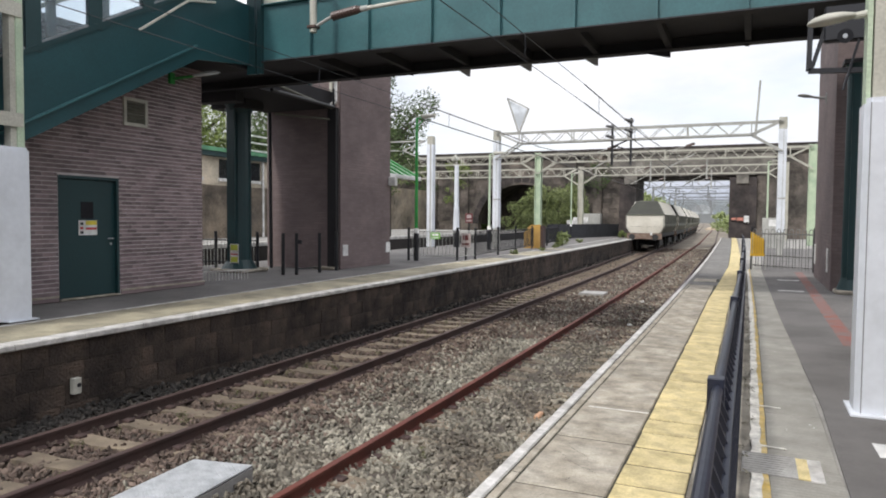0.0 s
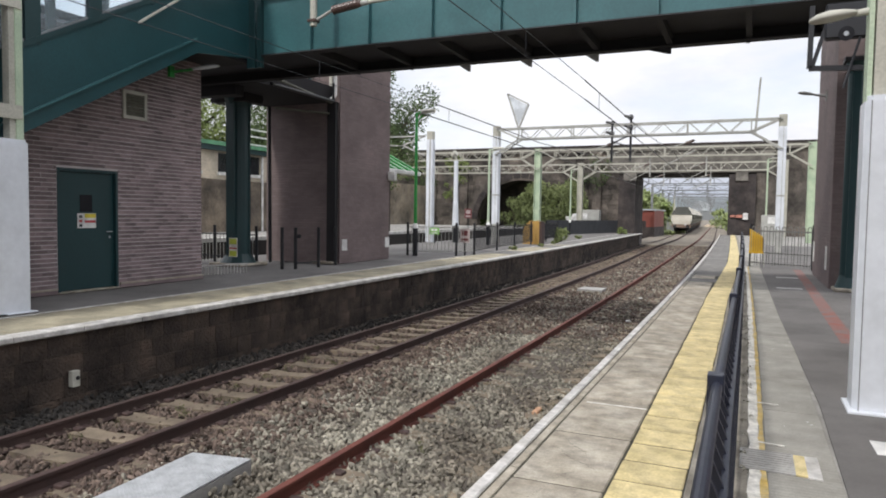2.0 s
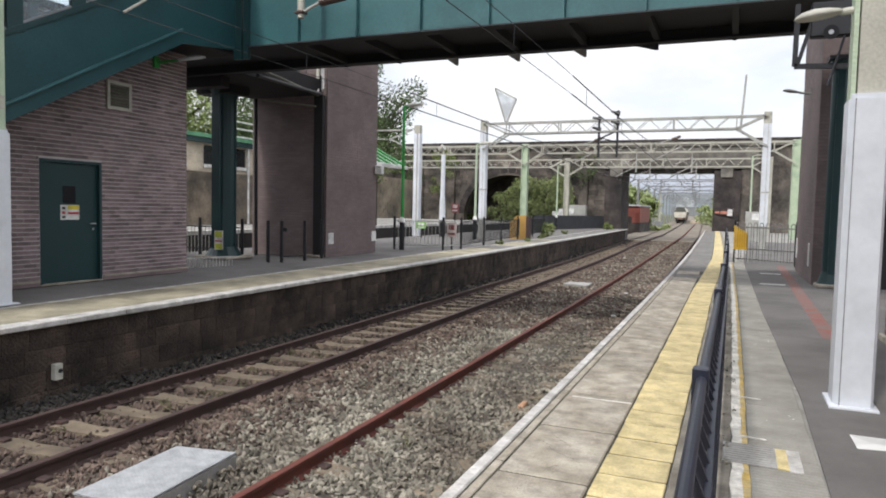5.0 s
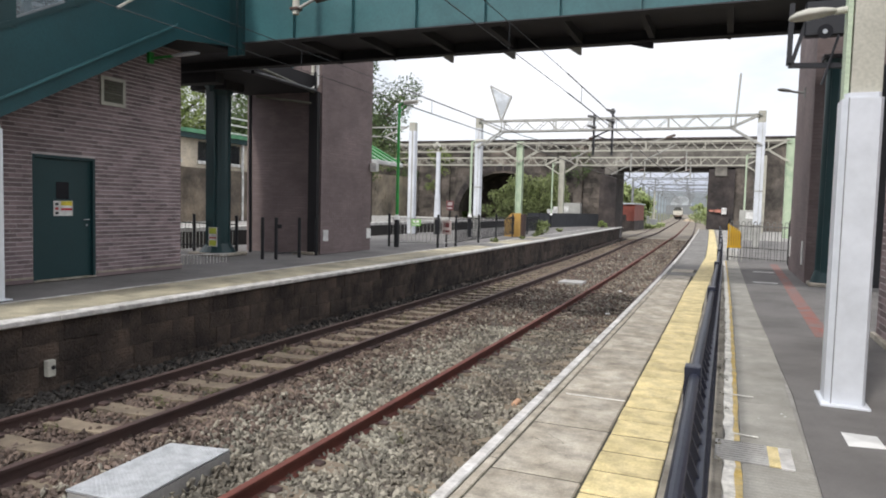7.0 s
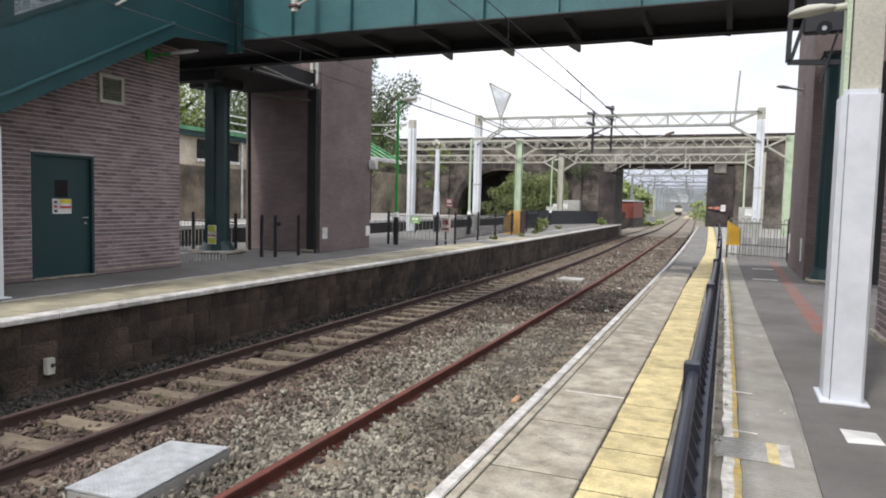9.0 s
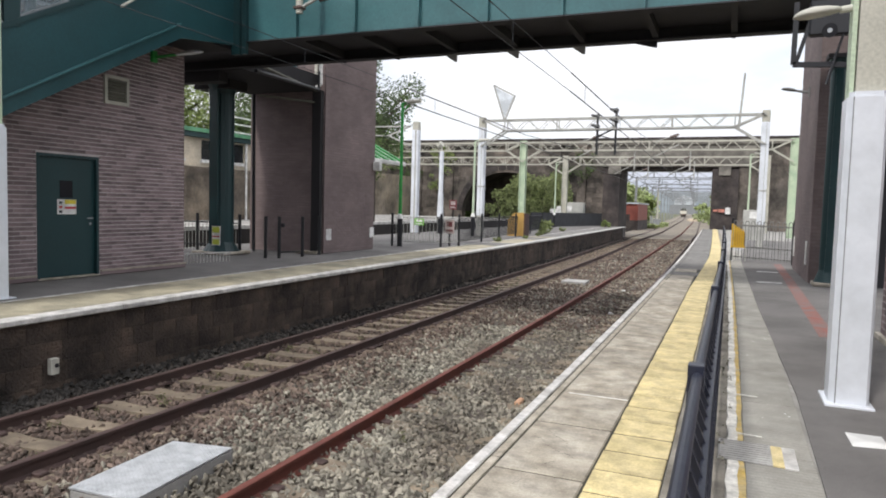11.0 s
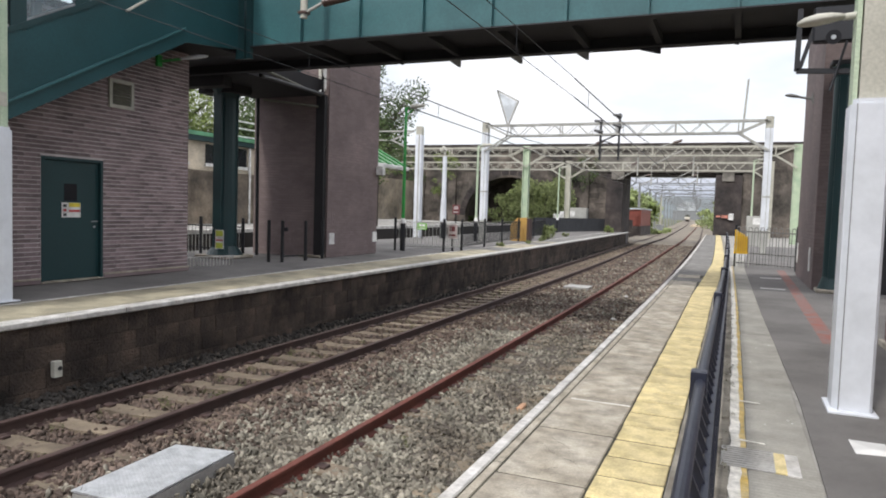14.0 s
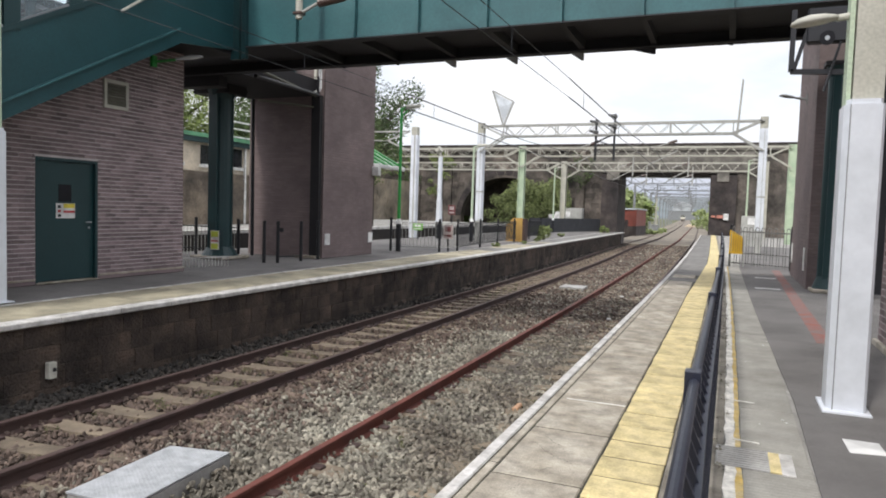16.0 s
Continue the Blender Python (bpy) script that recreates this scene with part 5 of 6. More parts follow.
def far_fences():
    f = thing("bow_railing", (-10.0, 26, FAR_Z), "low grey railing with black posts on the far platform", "fence")
    posts = [(-10.97, 21.36), (-9.41, 22.04), (-9.18, 23.16), (-9.48, 26.43), (-9.71, 29.38), (-10.02, 32.93), (-10.4, 37), (-10.8, 41)]
    for x, y in posts:
        part("post", Solid().tube((x, y, FAR_Z), (x, y, FAR_Z + 1.15), 0.045, n=8), BLACKP, f)
    for (xa, ya), (xb, yb) in zip(posts, posts[1:]):
        for z in (0.1, 0.95):
            part("rail", Solid().bar((xa, ya, z), (xb, yb, z), 0.03), BLACKP if ya > 23 else GREYSTEEL, f)
        n = int(math.hypot(xb - xa, yb - ya) / 0.13)
        for i in range(1, n):
            t = i / n
            part("upright_bar", Solid().tube((xa + (xb - xa) * t, ya + (yb - ya) * t, 0.1), (xa + (xb - xa) * t, ya + (yb - ya) * t, 0.95), 0.011, n=5), GREYSTEEL if ya < 23 else BLACKP, f)
    e = thing("low_railing", (-11.1, 12.4, FAR_Z), "ankle-high pale edging rail beside the brick building", "fence")
    for i in range(16):
        x, y = -11.32 + 0.024 * i, 11.75 + 0.08 * i
        part("upright_bar", Solid().tube((x, y, FAR_Z), (x, y, FAR_Z + 0.21), 0.011, n=5), COPING, e)
    part("rail", Solid().bar((-11.33, 11.71, FAR_Z + 0.21), (-10.95, 12.98, FAR_Z + 0.21), 0.03), COPING, e)
    g = thing("post_and_rail", (-10.7, 15, FAR_Z), "black steel posts and rails before the lift tower", "fence")
    ps = [(-10.87, 14.19), (-10.61, 14.4), (-10.48, 15.23), (-10.58, 16.19)]
    for x, y in ps:
        part("post", Solid().tube((x, y, FAR_Z), (x, y, FAR_Z + 1.06), 0.045, n=10), BLACKP, g)
    part("latch", Solid().box(ps[1][0] + 0.04, ps[1][0] + 0.16, ps[1][1] - 0.03, ps[1][1] + 0.03, 0.74, 0.84, 0.01), BLACKP, g)
    part("rail", Solid().bar((*ps[1], 0.1), (*ps[2], 0.1), 0.03), BLACKP, g)
    h = thing("bow_railing", (-13, 18, FAR_Z), "low pale railing behind the footbridge column", "fence")
    for i in range(30):
        x = -16.5 + 0.13 * i
        part("upright_bar", Solid().tube((x, 15.3, FAR_Z), (x, 15.3, 0.75), 0.011, n=5), GREYSTEEL, h)
    part("rail", Solid().bar((-16.6, 15.3, 0.75), (-12.6, 15.3, 0.75), 0.03).bar((-16.6, 15.3, 0.12), (-12.6, 15.3, 0.12), 0.03), BLACKP, h)
    for x in (-16.4, -14.1, -12.6):
        part("post", Solid().tube((x, 15.3, FAR_Z), (x, 15.3, 1.0), 0.045, n=8), BLACKP, h)
    d = thing("palisade_fence", (-12.3, 54, FAR_Z), "dark grey solid panel fence at the platform end", "fence")
    for i in range(4, 14):
        xa, ya = -15.0 + 0.28 * i, 44.0 + 1.35 * i
        part("panel", Solid().bar((xa, ya, 0.5), (xa + 0.28, ya + 1.33, 0.5), 0.04, 1.1), SLATE, d)


SLATE = material("dark_slate_paint", (0.045, 0.048, 0.055), 0.7, None, 2, 20, 0.1)


def lamp_head(name, base, tip, m, label, arm_m):
    s = thing(name, base, label, "lamp")
    b, t = Vector(base), Vector(tip)
    d = (t - b).normalized()
    part("arm", Solid().tube(b, b + (t - b) * 0.45, 0.03, 0.025), arm_m, s)
    part("bracket", Solid().box(b.x - 0.03, b.x + 0.03, b.y - 0.06, b.y + 0.06, b.z - 0.1, b.z + 0.12), arm_m, s)
    q = Solid()
    n, rows = 12, 7
    side = d.cross(Vector((0, 0, 1))).normalized()
    c0 = b + (t - b) * 0.42
    L = (t - c0).length
    prof = [(0.0, 0.025), (0.08, 0.05), (0.3, 0.078), (0.6, 0.092), (0.85, 0.07), (0.97, 0.035), (1.0, 0.01)]
    vs = []
    for u, r in prof:
        for k in range(n):
            a = k * math.tau / n
            vs.append(c0 + d * u * L + side * r * math.cos(a) + Vector((0, 0, 1)) * (r * 0.62 * math.sin(a) * (1.0 if math.sin(a) > 0 else 0.45)))
    fs = [(i * n + k, i * n + (k + 1) % n, (i + 1) * n + (k + 1) % n, (i + 1) * n + k) for i in range(rows - 1) for k in range(n)]
    q.add(vs, fs + [tuple(range(n)), tuple(range((rows - 1) * n, rows * n))])
    part("lamp_head", q, m, s, "pale lantern-shaped housing", smooth=True)
    return s


def lamps():
    lamp_head("wall_lamp", (-10.70, 10.40, 4.17), (-9.95, 10.95, 4.34), WHITEP, "white lantern head on a bright green bracket", LIGHTGREEN)
    lamp_head("post_lamp", (0.895, 5.95, 2.974), (0.337, 5.95, 2.908), FRAMEW, "off-white lantern head on a short arm", FRAMEW)
    lamp_head("wall_lamp", (1.46, 18.0, 4.23), (0.86, 18.0, 4.33), RAILGREY, "thin grey lamp arm on the lift tower", RAILGREY)
    for x, y, zt, m, lab in ((-10.65, 21.3, 4.85, LIGHTGREEN, "bright green steel lamp post with a black base"), (-11.58, 31.0, 4.5, GREENSTEEL, "pale green lamp post on the far platform"), (-12.75, 52, 4.9, GREENSTEEL, "pale green lamp post near the road bridge"), (0.75, 46, 5.0, GREENSTEEL, "pale green lamp post on the near platform")):
        l = thing("lamp_post", (x, y, FAR_Z), lab, "lamp post", "platform lamp posts")
        part("post", Solid().tube((x, y, FAR_Z + 1.0), (x, y, zt), 0.06, 0.045), m, l)
        part("post_base", Solid().tube((x, y, FAR_Z), (x, y, FAR_Z + 1.0), 0.09), BLACKP, l, "black base sleeve")
        part("collar", Solid().tube((x, y, FAR_Z + 0.95), (x, y, FAR_Z + 1.12), 0.11, 0.07), SIGNW, l)
        part("arm", Solid().tube((x, y, zt), (x + 0.45, y, zt + 0.05), 0.03).tube((x, y, zt - 0.3), (x + 0.3, y, zt + 0.02), 0.02), m, l)
        part("lantern", Solid().tube((x + 0.2, y, zt + 0.04), (x + 0.7, y, zt + 0.07), 0.09, 0.05), FRAMEW, l)
    w = thing("lamp_post", (-13.95, 32.5, FAR_Z), "white lamp post with a round lantern and black base", "lamp post", "platform lamp posts")
    part("post", Solid().tube((-13.95, 32.5, 1.9), (-13.95, 32.5, 4.15), 0.12, 0.11), WHITEP, w)
    part("sleeve", Solid().tube((-13.95, 32.5, 0.8), (-13.95, 32.5, 2.0), 0.17, 0.14), WHITEP, w)
    part("post_base", Solid().tube((-13.95, 32.5, FAR_Z), (-13.95, 32.5, 0.8), 0.17), BLACKP, w)
    part("lantern", Solid().tube((-14.2, 32.5, 4.4), (-13.95, 32.5, 4.55), 0.1, 0.18).tube((-13.95, 32.5, 4.15), (-13.95, 32.5, 4.5), 0.04), FRAMEW, w)


def signs():
    for x, y, z0, z1, hw, m, lab in ((-14.2, 30.5, 0.40, 0.72, 0.26, SIGNG, "green platform sign on the railing"), (-9.32, 22.6, 0.40, 0.90, 0.18, PINKSIGN, "faded no-trespass sign with red marks"), (-16.3, 40, 1.15, 1.75, 0.24, DULLRED, "small dull red sign board with pale writing")):
        s = thing("sign", (x, y, z0), lab, "sign")
        part("plate", Solid().box(x - hw, x + hw, y - 0.02, y, z0, z1), m, s)
        part("symbol", Solid().box(x - hw * 0.6, x + hw * 0.6, y - 0.026, y - 0.021, z0 + (z1 - z0) * 0.5, z0 + (z1 - z0) * 0.85), DULLRED if m is PINKSIGN else PINKSIGN if m is DULLRED else SIGNW, s)
        part("text_bar", Solid().box(x - hw * 0.7, x + hw * 0.7, y - 0.026, y - 0.021, z0 + (z1 - z0) * 0.15, z0 + (z1 - z0) * 0.3), DULLRED if m is PINKSIGN else PINKSIGN if m is DULLRED else SIGNW, s)
        part("bracket", Solid().box(x - 0.03, x + 0.03, y, y + 0.05, FAR_Z, z1), BLACKP, s)
    o = thing("sign_trailer", (-9.8, 33.5, FAR_Z), "orange-yellow folded barrier board on the far platform", "barrier")
    part("board", Solid().prism([(-10.6, FAR_Z), (-10.6, 0.75), (-10.25, 1.12), (-9.75, 1.15), (-9.75, FAR_Z)], 33.4, 33.46, "y"), TANBOARD, o)
    part("side", Solid().box(-9.75, -9.62, 33.42, 33.95, FAR_Z, 1.1), RUSTDARK, o)
    # distant red and white platform repeater on the bridge pier
    r = thing("signal_board", (-1.2, 63.6, 1.2), "small red and white board on the bridge pier", "sign")
    part("plate", Solid().box(-0.75, -0.35, 63.5, 63.6, 1.3, 1.85), SIGNW, r)
    part("arm", Solid().box(-1.3, -0.78, 63.52, 63.58, 1.45, 1.7), PALERED, r)
    part("arm_tip", Solid().box(-1.72, -1.38, 63.52, 63.58, 1.5, 1.66), PALERED, r)


def track_clutter():
    s = thing("cover_plate", (-4.4, 4.3, -1.05), "galvanised ribbed steel cover box beside the rail", "cover plate")
    q = [(-4.69, 4.80), (-4.11, 4.91), (-4.02, 3.70), (-4.63, 3.66)]
    part("box", Solid().prism([(x + 0.01, y) for x, y in q], -1.08, -0.87, "z"), GALVD, s)
    part("lid", Solid().prism([(x + (-4.36 - x) * -0.02, y) for x, y in q], -0.86, -0.845, "z"), GALV, s)
    def lid(u, v):
        return (-4.63 + 0.61 * u - (0.06 + 0.03 * u) * v, 3.67 + 0.03 * u + (1.13 + 0.08 * u) * v, -0.843)
    for i in range(44):
        a = -0.42 + 1.42 * i / 43           # slanted tread ribs across the lid
        u0, u1 = 0.02, 0.98
        v0, v1 = a + 0.42, a
        if v0 > 0.98:
            u0 += (v0 - 0.98) / 0.42; v0 = 0.98
        if v1 < 0.02:
            u1 -= (0.02 - v1) / 0.42; v1 = 0.02
        if u1 - u0 > 0.04:
            part("rib", Solid().bar(lid(u0, v0), lid(u1, v1), 0.011, 0.007), GALV, s)
    b = thing("cover_plate", (-4.75, 22.6, -1.05), "small grey cover plate between the tracks", "cover plate")
    part("lid", Solid().box(-5.15, -4.35, 22.2, 23.0, -1.06, -0.97, 0.01), GALVD, b)
    p = thing("wall_box", (-7.56, 5.85, -0.8), "small pale junction box on the platform face", "box")
    part("body", Solid().box(-7.63, -7.55, 5.74, 5.85, -0.79, -0.59, 0.008), FRAMEW, p)
    part("hole", Solid().tube((-7.55, 5.81, -0.68), (-7.544, 5.81, -0.68), 0.028), BLACKP, p)
    c = thing("brick_fragment", (-2.38, 8.2, -1.07), "broken orange brick lying on the ballast", "brick")
    part("body", Solid().box(-2.41, -2.33, 8.1, 8.32, -1.07, -1.0, 0.015), ORANGEB, c)
    rnd = random.Random(21)
    for k in range(14):
        x, y = rnd.uniform(0.0, 0.5), rnd.uniform(3.6, 12)
        l = thing("paper_scrap", (x, y, 0.004), "tiny white scrap of litter on the paving", "litter", "litter scraps")
        part("scrap", Solid().prism([(x, y), (x + rnd.uniform(0.008, 0.02), y + rnd.uniform(-0.006, 0.006)), (x + rnd.uniform(0.004, 0.014), y + 0.016)], 0.0035, 0.0055, "z"), SIGNW, l)
    for x, y, ln in ((0.03, 5.75, 0.2), (0.06, 4.72, 0.17)):
        l = thing("paint_drip", (x, y, 0.003), "thin white paint streak across the slabs", "marking", "paint streaks")
        part("streak", Solid().prism([(x, y), (x + ln, y - 0.02), (x + ln, y), (x, y + 0.03)], 0.003, 0.007, "z"), WORNWHITE, l)
    for x, y in ((-3.0, 21.0), (-2.6, 16.2)):
        l = thing("paper_scrap", (x, y, -1.03), "small white scrap of litter on the ballast", "litter", "litter scraps")
        part("scrap", Solid().prism([(x, y), (x + 0.1, y + 0.02), (x + 0.07, y + 0.12), (x - 0.01, y + 0.1)], -1.03, -1.0, "z"), SIGNW, l)
    m = thing("drain_cover", (0.2, 4.35, 0), "grey ribbed cover plate with a yellow and white end", "cover plate")
    part("plate", Solid().box(-0.02, 0.27, 4.2, 4.56, 0.0, 0.008), GALVD, m)
    part("yellow_band", Solid().box(0.27, 0.33, 4.2, 4.55, 0.0, 0.008), YELLOW, m)
    part("white_band", Solid().box(0.33, 0.40, 4.18, 4.55, 0.0, 0.008), COPING, m)
    for i in range(9):
        part("rib", Solid().box(-0.01, 0.26, 4.22 + 0.04 * i, 4.232 + 0.04 * i, 0.008, 0.012), GALVD, m)
    w = thing("floor_marker", (0.85, 4.95, 0), "white painted square on the asphalt", "marking")
    part("paint", Solid().prism([(0.74, 4.80), (0.95, 4.84), (0.94, 5.09), (0.735, 5.09)], 0.003, 0.0055, "z"), SIGNW, w)
    for x, y in ((0.55, 15.6), (0.62, 18.4)):
        w = thing("floor_marker", (x, y, 0), "worn white painted dash on the asphalt", "marking")
        part("paint", Solid().box(x - 0.05, x + 0.42, y - 0.12, y + 0.12, 0.003, 0.0055), COPING, w)


GALVD = material("dull_grey_plate", (0.36, 0.355, 0.34), 0.75, (0.26, 0.255, 0.24), 3, 40, 0.2)


# ---- background ----
def road_bridge():
    b = thing("road_bridge", (-6, 68, -1.4), "weathered masonry and girder road bridge across the railway", "bridge")
    y0, y1 = 64.0, 68.6
    # girder span over the running lines
    part("girder", Solid().box(-12.2, 1.5, y0 - 0.1, y0 + 0.3, 5.35, 7.3), BRIDGEGIRDER, b, "grey weathered girder face")
    part("girder", Solid().box(-12.2, 1.5, y1 - 0.3, y1, 5.35, 7.3), BRIDGEGIRDER, b)
    part("deck", Solid().box(-40, 30, y0 + 0.3, y1 - 0.3, 5.15, 6.0), DARKSTONE, b)
    part("parapet", Solid().box(-60, 40, y0 - 0.25, y0 + 0.15, 7.3, 7.78), BRIDGEGIRDER, b, "grey parapet")
    part("parapet", Solid().box(-60, 40, y1 - 0.15, y1 + 0.2, 7.3, 7.85), BRIDGESTONE, b)
    part("coping", Solid().box(-60, 40, y0 - 0.32, y0 + 0.22, 7.78, 7.92), DARKSTONE, b, "dark parapet coping")
    part("pier", Solid().box(-11.2, -9.72, y0 - 0.3, y1, -1.4, 5.15), DARKSTONE, b, "dark brick pier")
    part("pier", Solid().box(-1.93, 0.2, y0 - 0.3, y1, -1.4, 5.15), DARKSTONE, b, "dark brick pier")
    part("bearing_block", Solid().box(-10.75, -9.65, y0 - 0.42, y0, 4.65, 5.4), BRIDGEGIRDER, b)
    part("bearing_block", Solid().box(-1.4, -0.45, y0 - 0.42, y0, 4.6, 5.4), BRIDGEGIRDER, b)
    # masonry wing with an arch
    n = 14
    cx, rr, zs = -20.6, 4.5, 0.9
    outline = [(-60, -1.4), (cx - rr, -1.4)] + [(cx - rr * math.cos(math.pi * i / n), zs + 3.9 * math.sin(math.pi * i / n)) for i in range(n + 1)] + [(cx + rr, -1.4), (-11.2, -1.4), (-11.2, 7.3), (-60, 7.3)]
    part("arch_wall", Solid().prism(outline, y0, y0 + 0.9, "y"), BRIDGESTONE, b, "sooty masonry wall with a wide arch")
    ring = []
    for i in range(18):
        a0, a1 = math.pi * i / 18 + 0.01, math.pi * (i + 1) / 18 - 0.01
        q = [(cx - r * math.cos(a), zs + r * 0.907 * math.sin(a)) for r, a in ((rr, a0), (rr, a1), (rr + 0.55, a1), (rr + 0.55, a0))]
        part("arch_stone", Solid().prism(q, y0 - 0.06, y0 + 0.05, "y"), DARKSTONE, b)
    part("arch_barrel", Solid().add([(cx - rr * math.cos(math.pi * i / n) , y, zs + 3.9 * math.sin(math.pi * i / n)) for y in (y0 + 0.9, y1) for i in range(n + 1)],
                                    [(i, i + 1, n + 2 + i, n + 1 + i) for i in range(n)]), DARKSTONE, b)
    part("arch_back", Solid().box(cx - rr - 0.5, cx + rr + 0.5, y1 - 0.1, y1, -1.4, 5.2), DARKSTONE, b, "dark blind end of the arch")
    part("wing_wall", Solid().box(0.2, 40, y0, y0 + 0.9, -1.4, 7.3), BRIDGESTONE, b, "sooty masonry wing wall")
    for x in (-13.2, -15.6, -26.5, -30):
        part("pilaster", Solid().box(x - 0.4, x + 0.4, y0 - 0.25, y0, -1.4, 7.3), BRIDGESTONE, b)
    # masonry courses that catch the light
    rnd = random.Random(8)
    s = Solid()
    for c in range(17):
        z = -0.2 + 0.45 * c
        x = -38 + 0.3 * (c % 2)
        while x < -11.6:
            w = rnd.uniform(0.6, 1.0)
            inside = ((x + w / 2 - cx) / (rr + 1.1)) ** 2 + (max(0, z + 0.2 - zs) / 4.9) ** 2 < 1
            if not inside:
                s.box(x + 0.01, x + w - 0.01, y0 - rnd.uniform(0.02, 0.06), y0 + 0.01, z + 0.01, z + 0.44)
            x += w
    part("masonry", s, BRIDGESTONE, b, kind="stuff")
    return b


BRIDGEGIRDER = material("weathered_bridge_girder", (0.22, 0.205, 0.18), 0.9, (0.10, 0.09, 0.08), 0.5, 6, 0.3, stain=0.5, stain_scale=0.8)


def leaf_cloud(rnd, blobs, count, size):
    """Many small leaf cards, bent in two, spread through a set of (x, y, z, radius) clumps."""
    s = Solid()
    tot = sum(b[3] ** 2 for b in blobs)
    for x, y, z, r in blobs:
        for i in range(int(count * r * r / tot)):
            d = Vector((rnd.gauss(0, 1), rnd.gauss(0, 1), rnd.gauss(0, 0.8)))
            d = d.normalized() * r * rnd.uniform(0.25, 1.0) ** 0.5
            c = Vector((x, y, z)) + d
            e = Euler((rnd.uniform(0, 6.3), rnd.uniform(0, 6.3), rnd.uniform(0, 6.3))).to_matrix()
            a = size * rnd.uniform(0.6, 1.4)
            q = [c + e @ Vector(p) for p in ((-a * 0.5, 0, 0), (0, -a, a * 0.15), (a * 0.5, 0, 0), (0, a, a * 0.15))]
            s.add(q, [(0, 1, 2), (0, 2, 3)])
    return s


def tree(x, y, z, h, spread, label, m, count=2600, leaf=0.16, seed=1, bare=0.35, clump=1.0):
    rnd = random.Random(seed)
    t = thing("tree", (x, y, z), label, "tree", "trees by the line")
    w = Solid()
    top = Vector((x + rnd.uniform(-0.3, 0.3), y, z + h * 0.72))
    w.tube((x, y, z), (x + 0.1, y, z + h * 0.35), h * 0.028, h * 0.020, 9).tube((x + 0.1, y, z + h * 0.35), top, h * 0.020, h * 0.006, 8)
    blobs = []
    for i in range(17):
        a = i * 2.399
        u = rnd.uniform(bare, 0.95)
        p0 = Vector((x, y, z)).lerp(top, min(1, u))
        reach = spread * rnd.uniform(0.5, 1.0) * (1.15 - 0.6 * abs(u - 0.55))
        p1 = p0 + Vector((math.cos(a) * reach, math.sin(a) * reach, h * rnd.uniform(0.03, 0.22)))
        w.tube(p0, p1, h * 0.008, h * 0.002, 6)
        for k in range(3):
            f = rnd.uniform(0.55, 1.1)
            c = p0.lerp(p1, f) + Vector((rnd.uniform(-1, 1), rnd.uniform(-1, 1), rnd.uniform(-0.6, 0.8))) * spread * 0.16
            w.tube(p0.lerp(p1, 0.5), c, h * 0.003, h * 0.001, 5)
            blobs.append((c.x, c.y, c.z, spread * rnd.uniform(0.12, 0.26) * clump))
    part("trunk", w, BARK, t, "dark bark trunk and limbs")
    part("crown", leaf_cloud(rnd, blobs, count, leaf), m, t, "loose crown of small leaves")
    return t


def bush(x, y, z, r, m, label, seed, count=900, leaf=0.14, tall=0.8, clumps=11, size=1.0):
    rnd = random.Random(seed)
    t = thing("bush", (x, y, z), label, "bush", "bushes")
    bl = [(x + rnd.uniform(-r, r) * 0.8, y + rnd.uniform(-r, r) * 0.6, z + r * tall * rnd.uniform(0.2, 1.0), r * size * rnd.uniform(0.3, 0.5)) for _ in range(clumps)]
    st = Solid()
    for b in bl:
        st.tube((x + (b[0] - x) * 0.2, y, z), b[:3], 0.03, 0.01, 5)
    part("stem", st, BARK, t)
    part("foliage", leaf_cloud(rnd, bl, count, leaf), m, t)


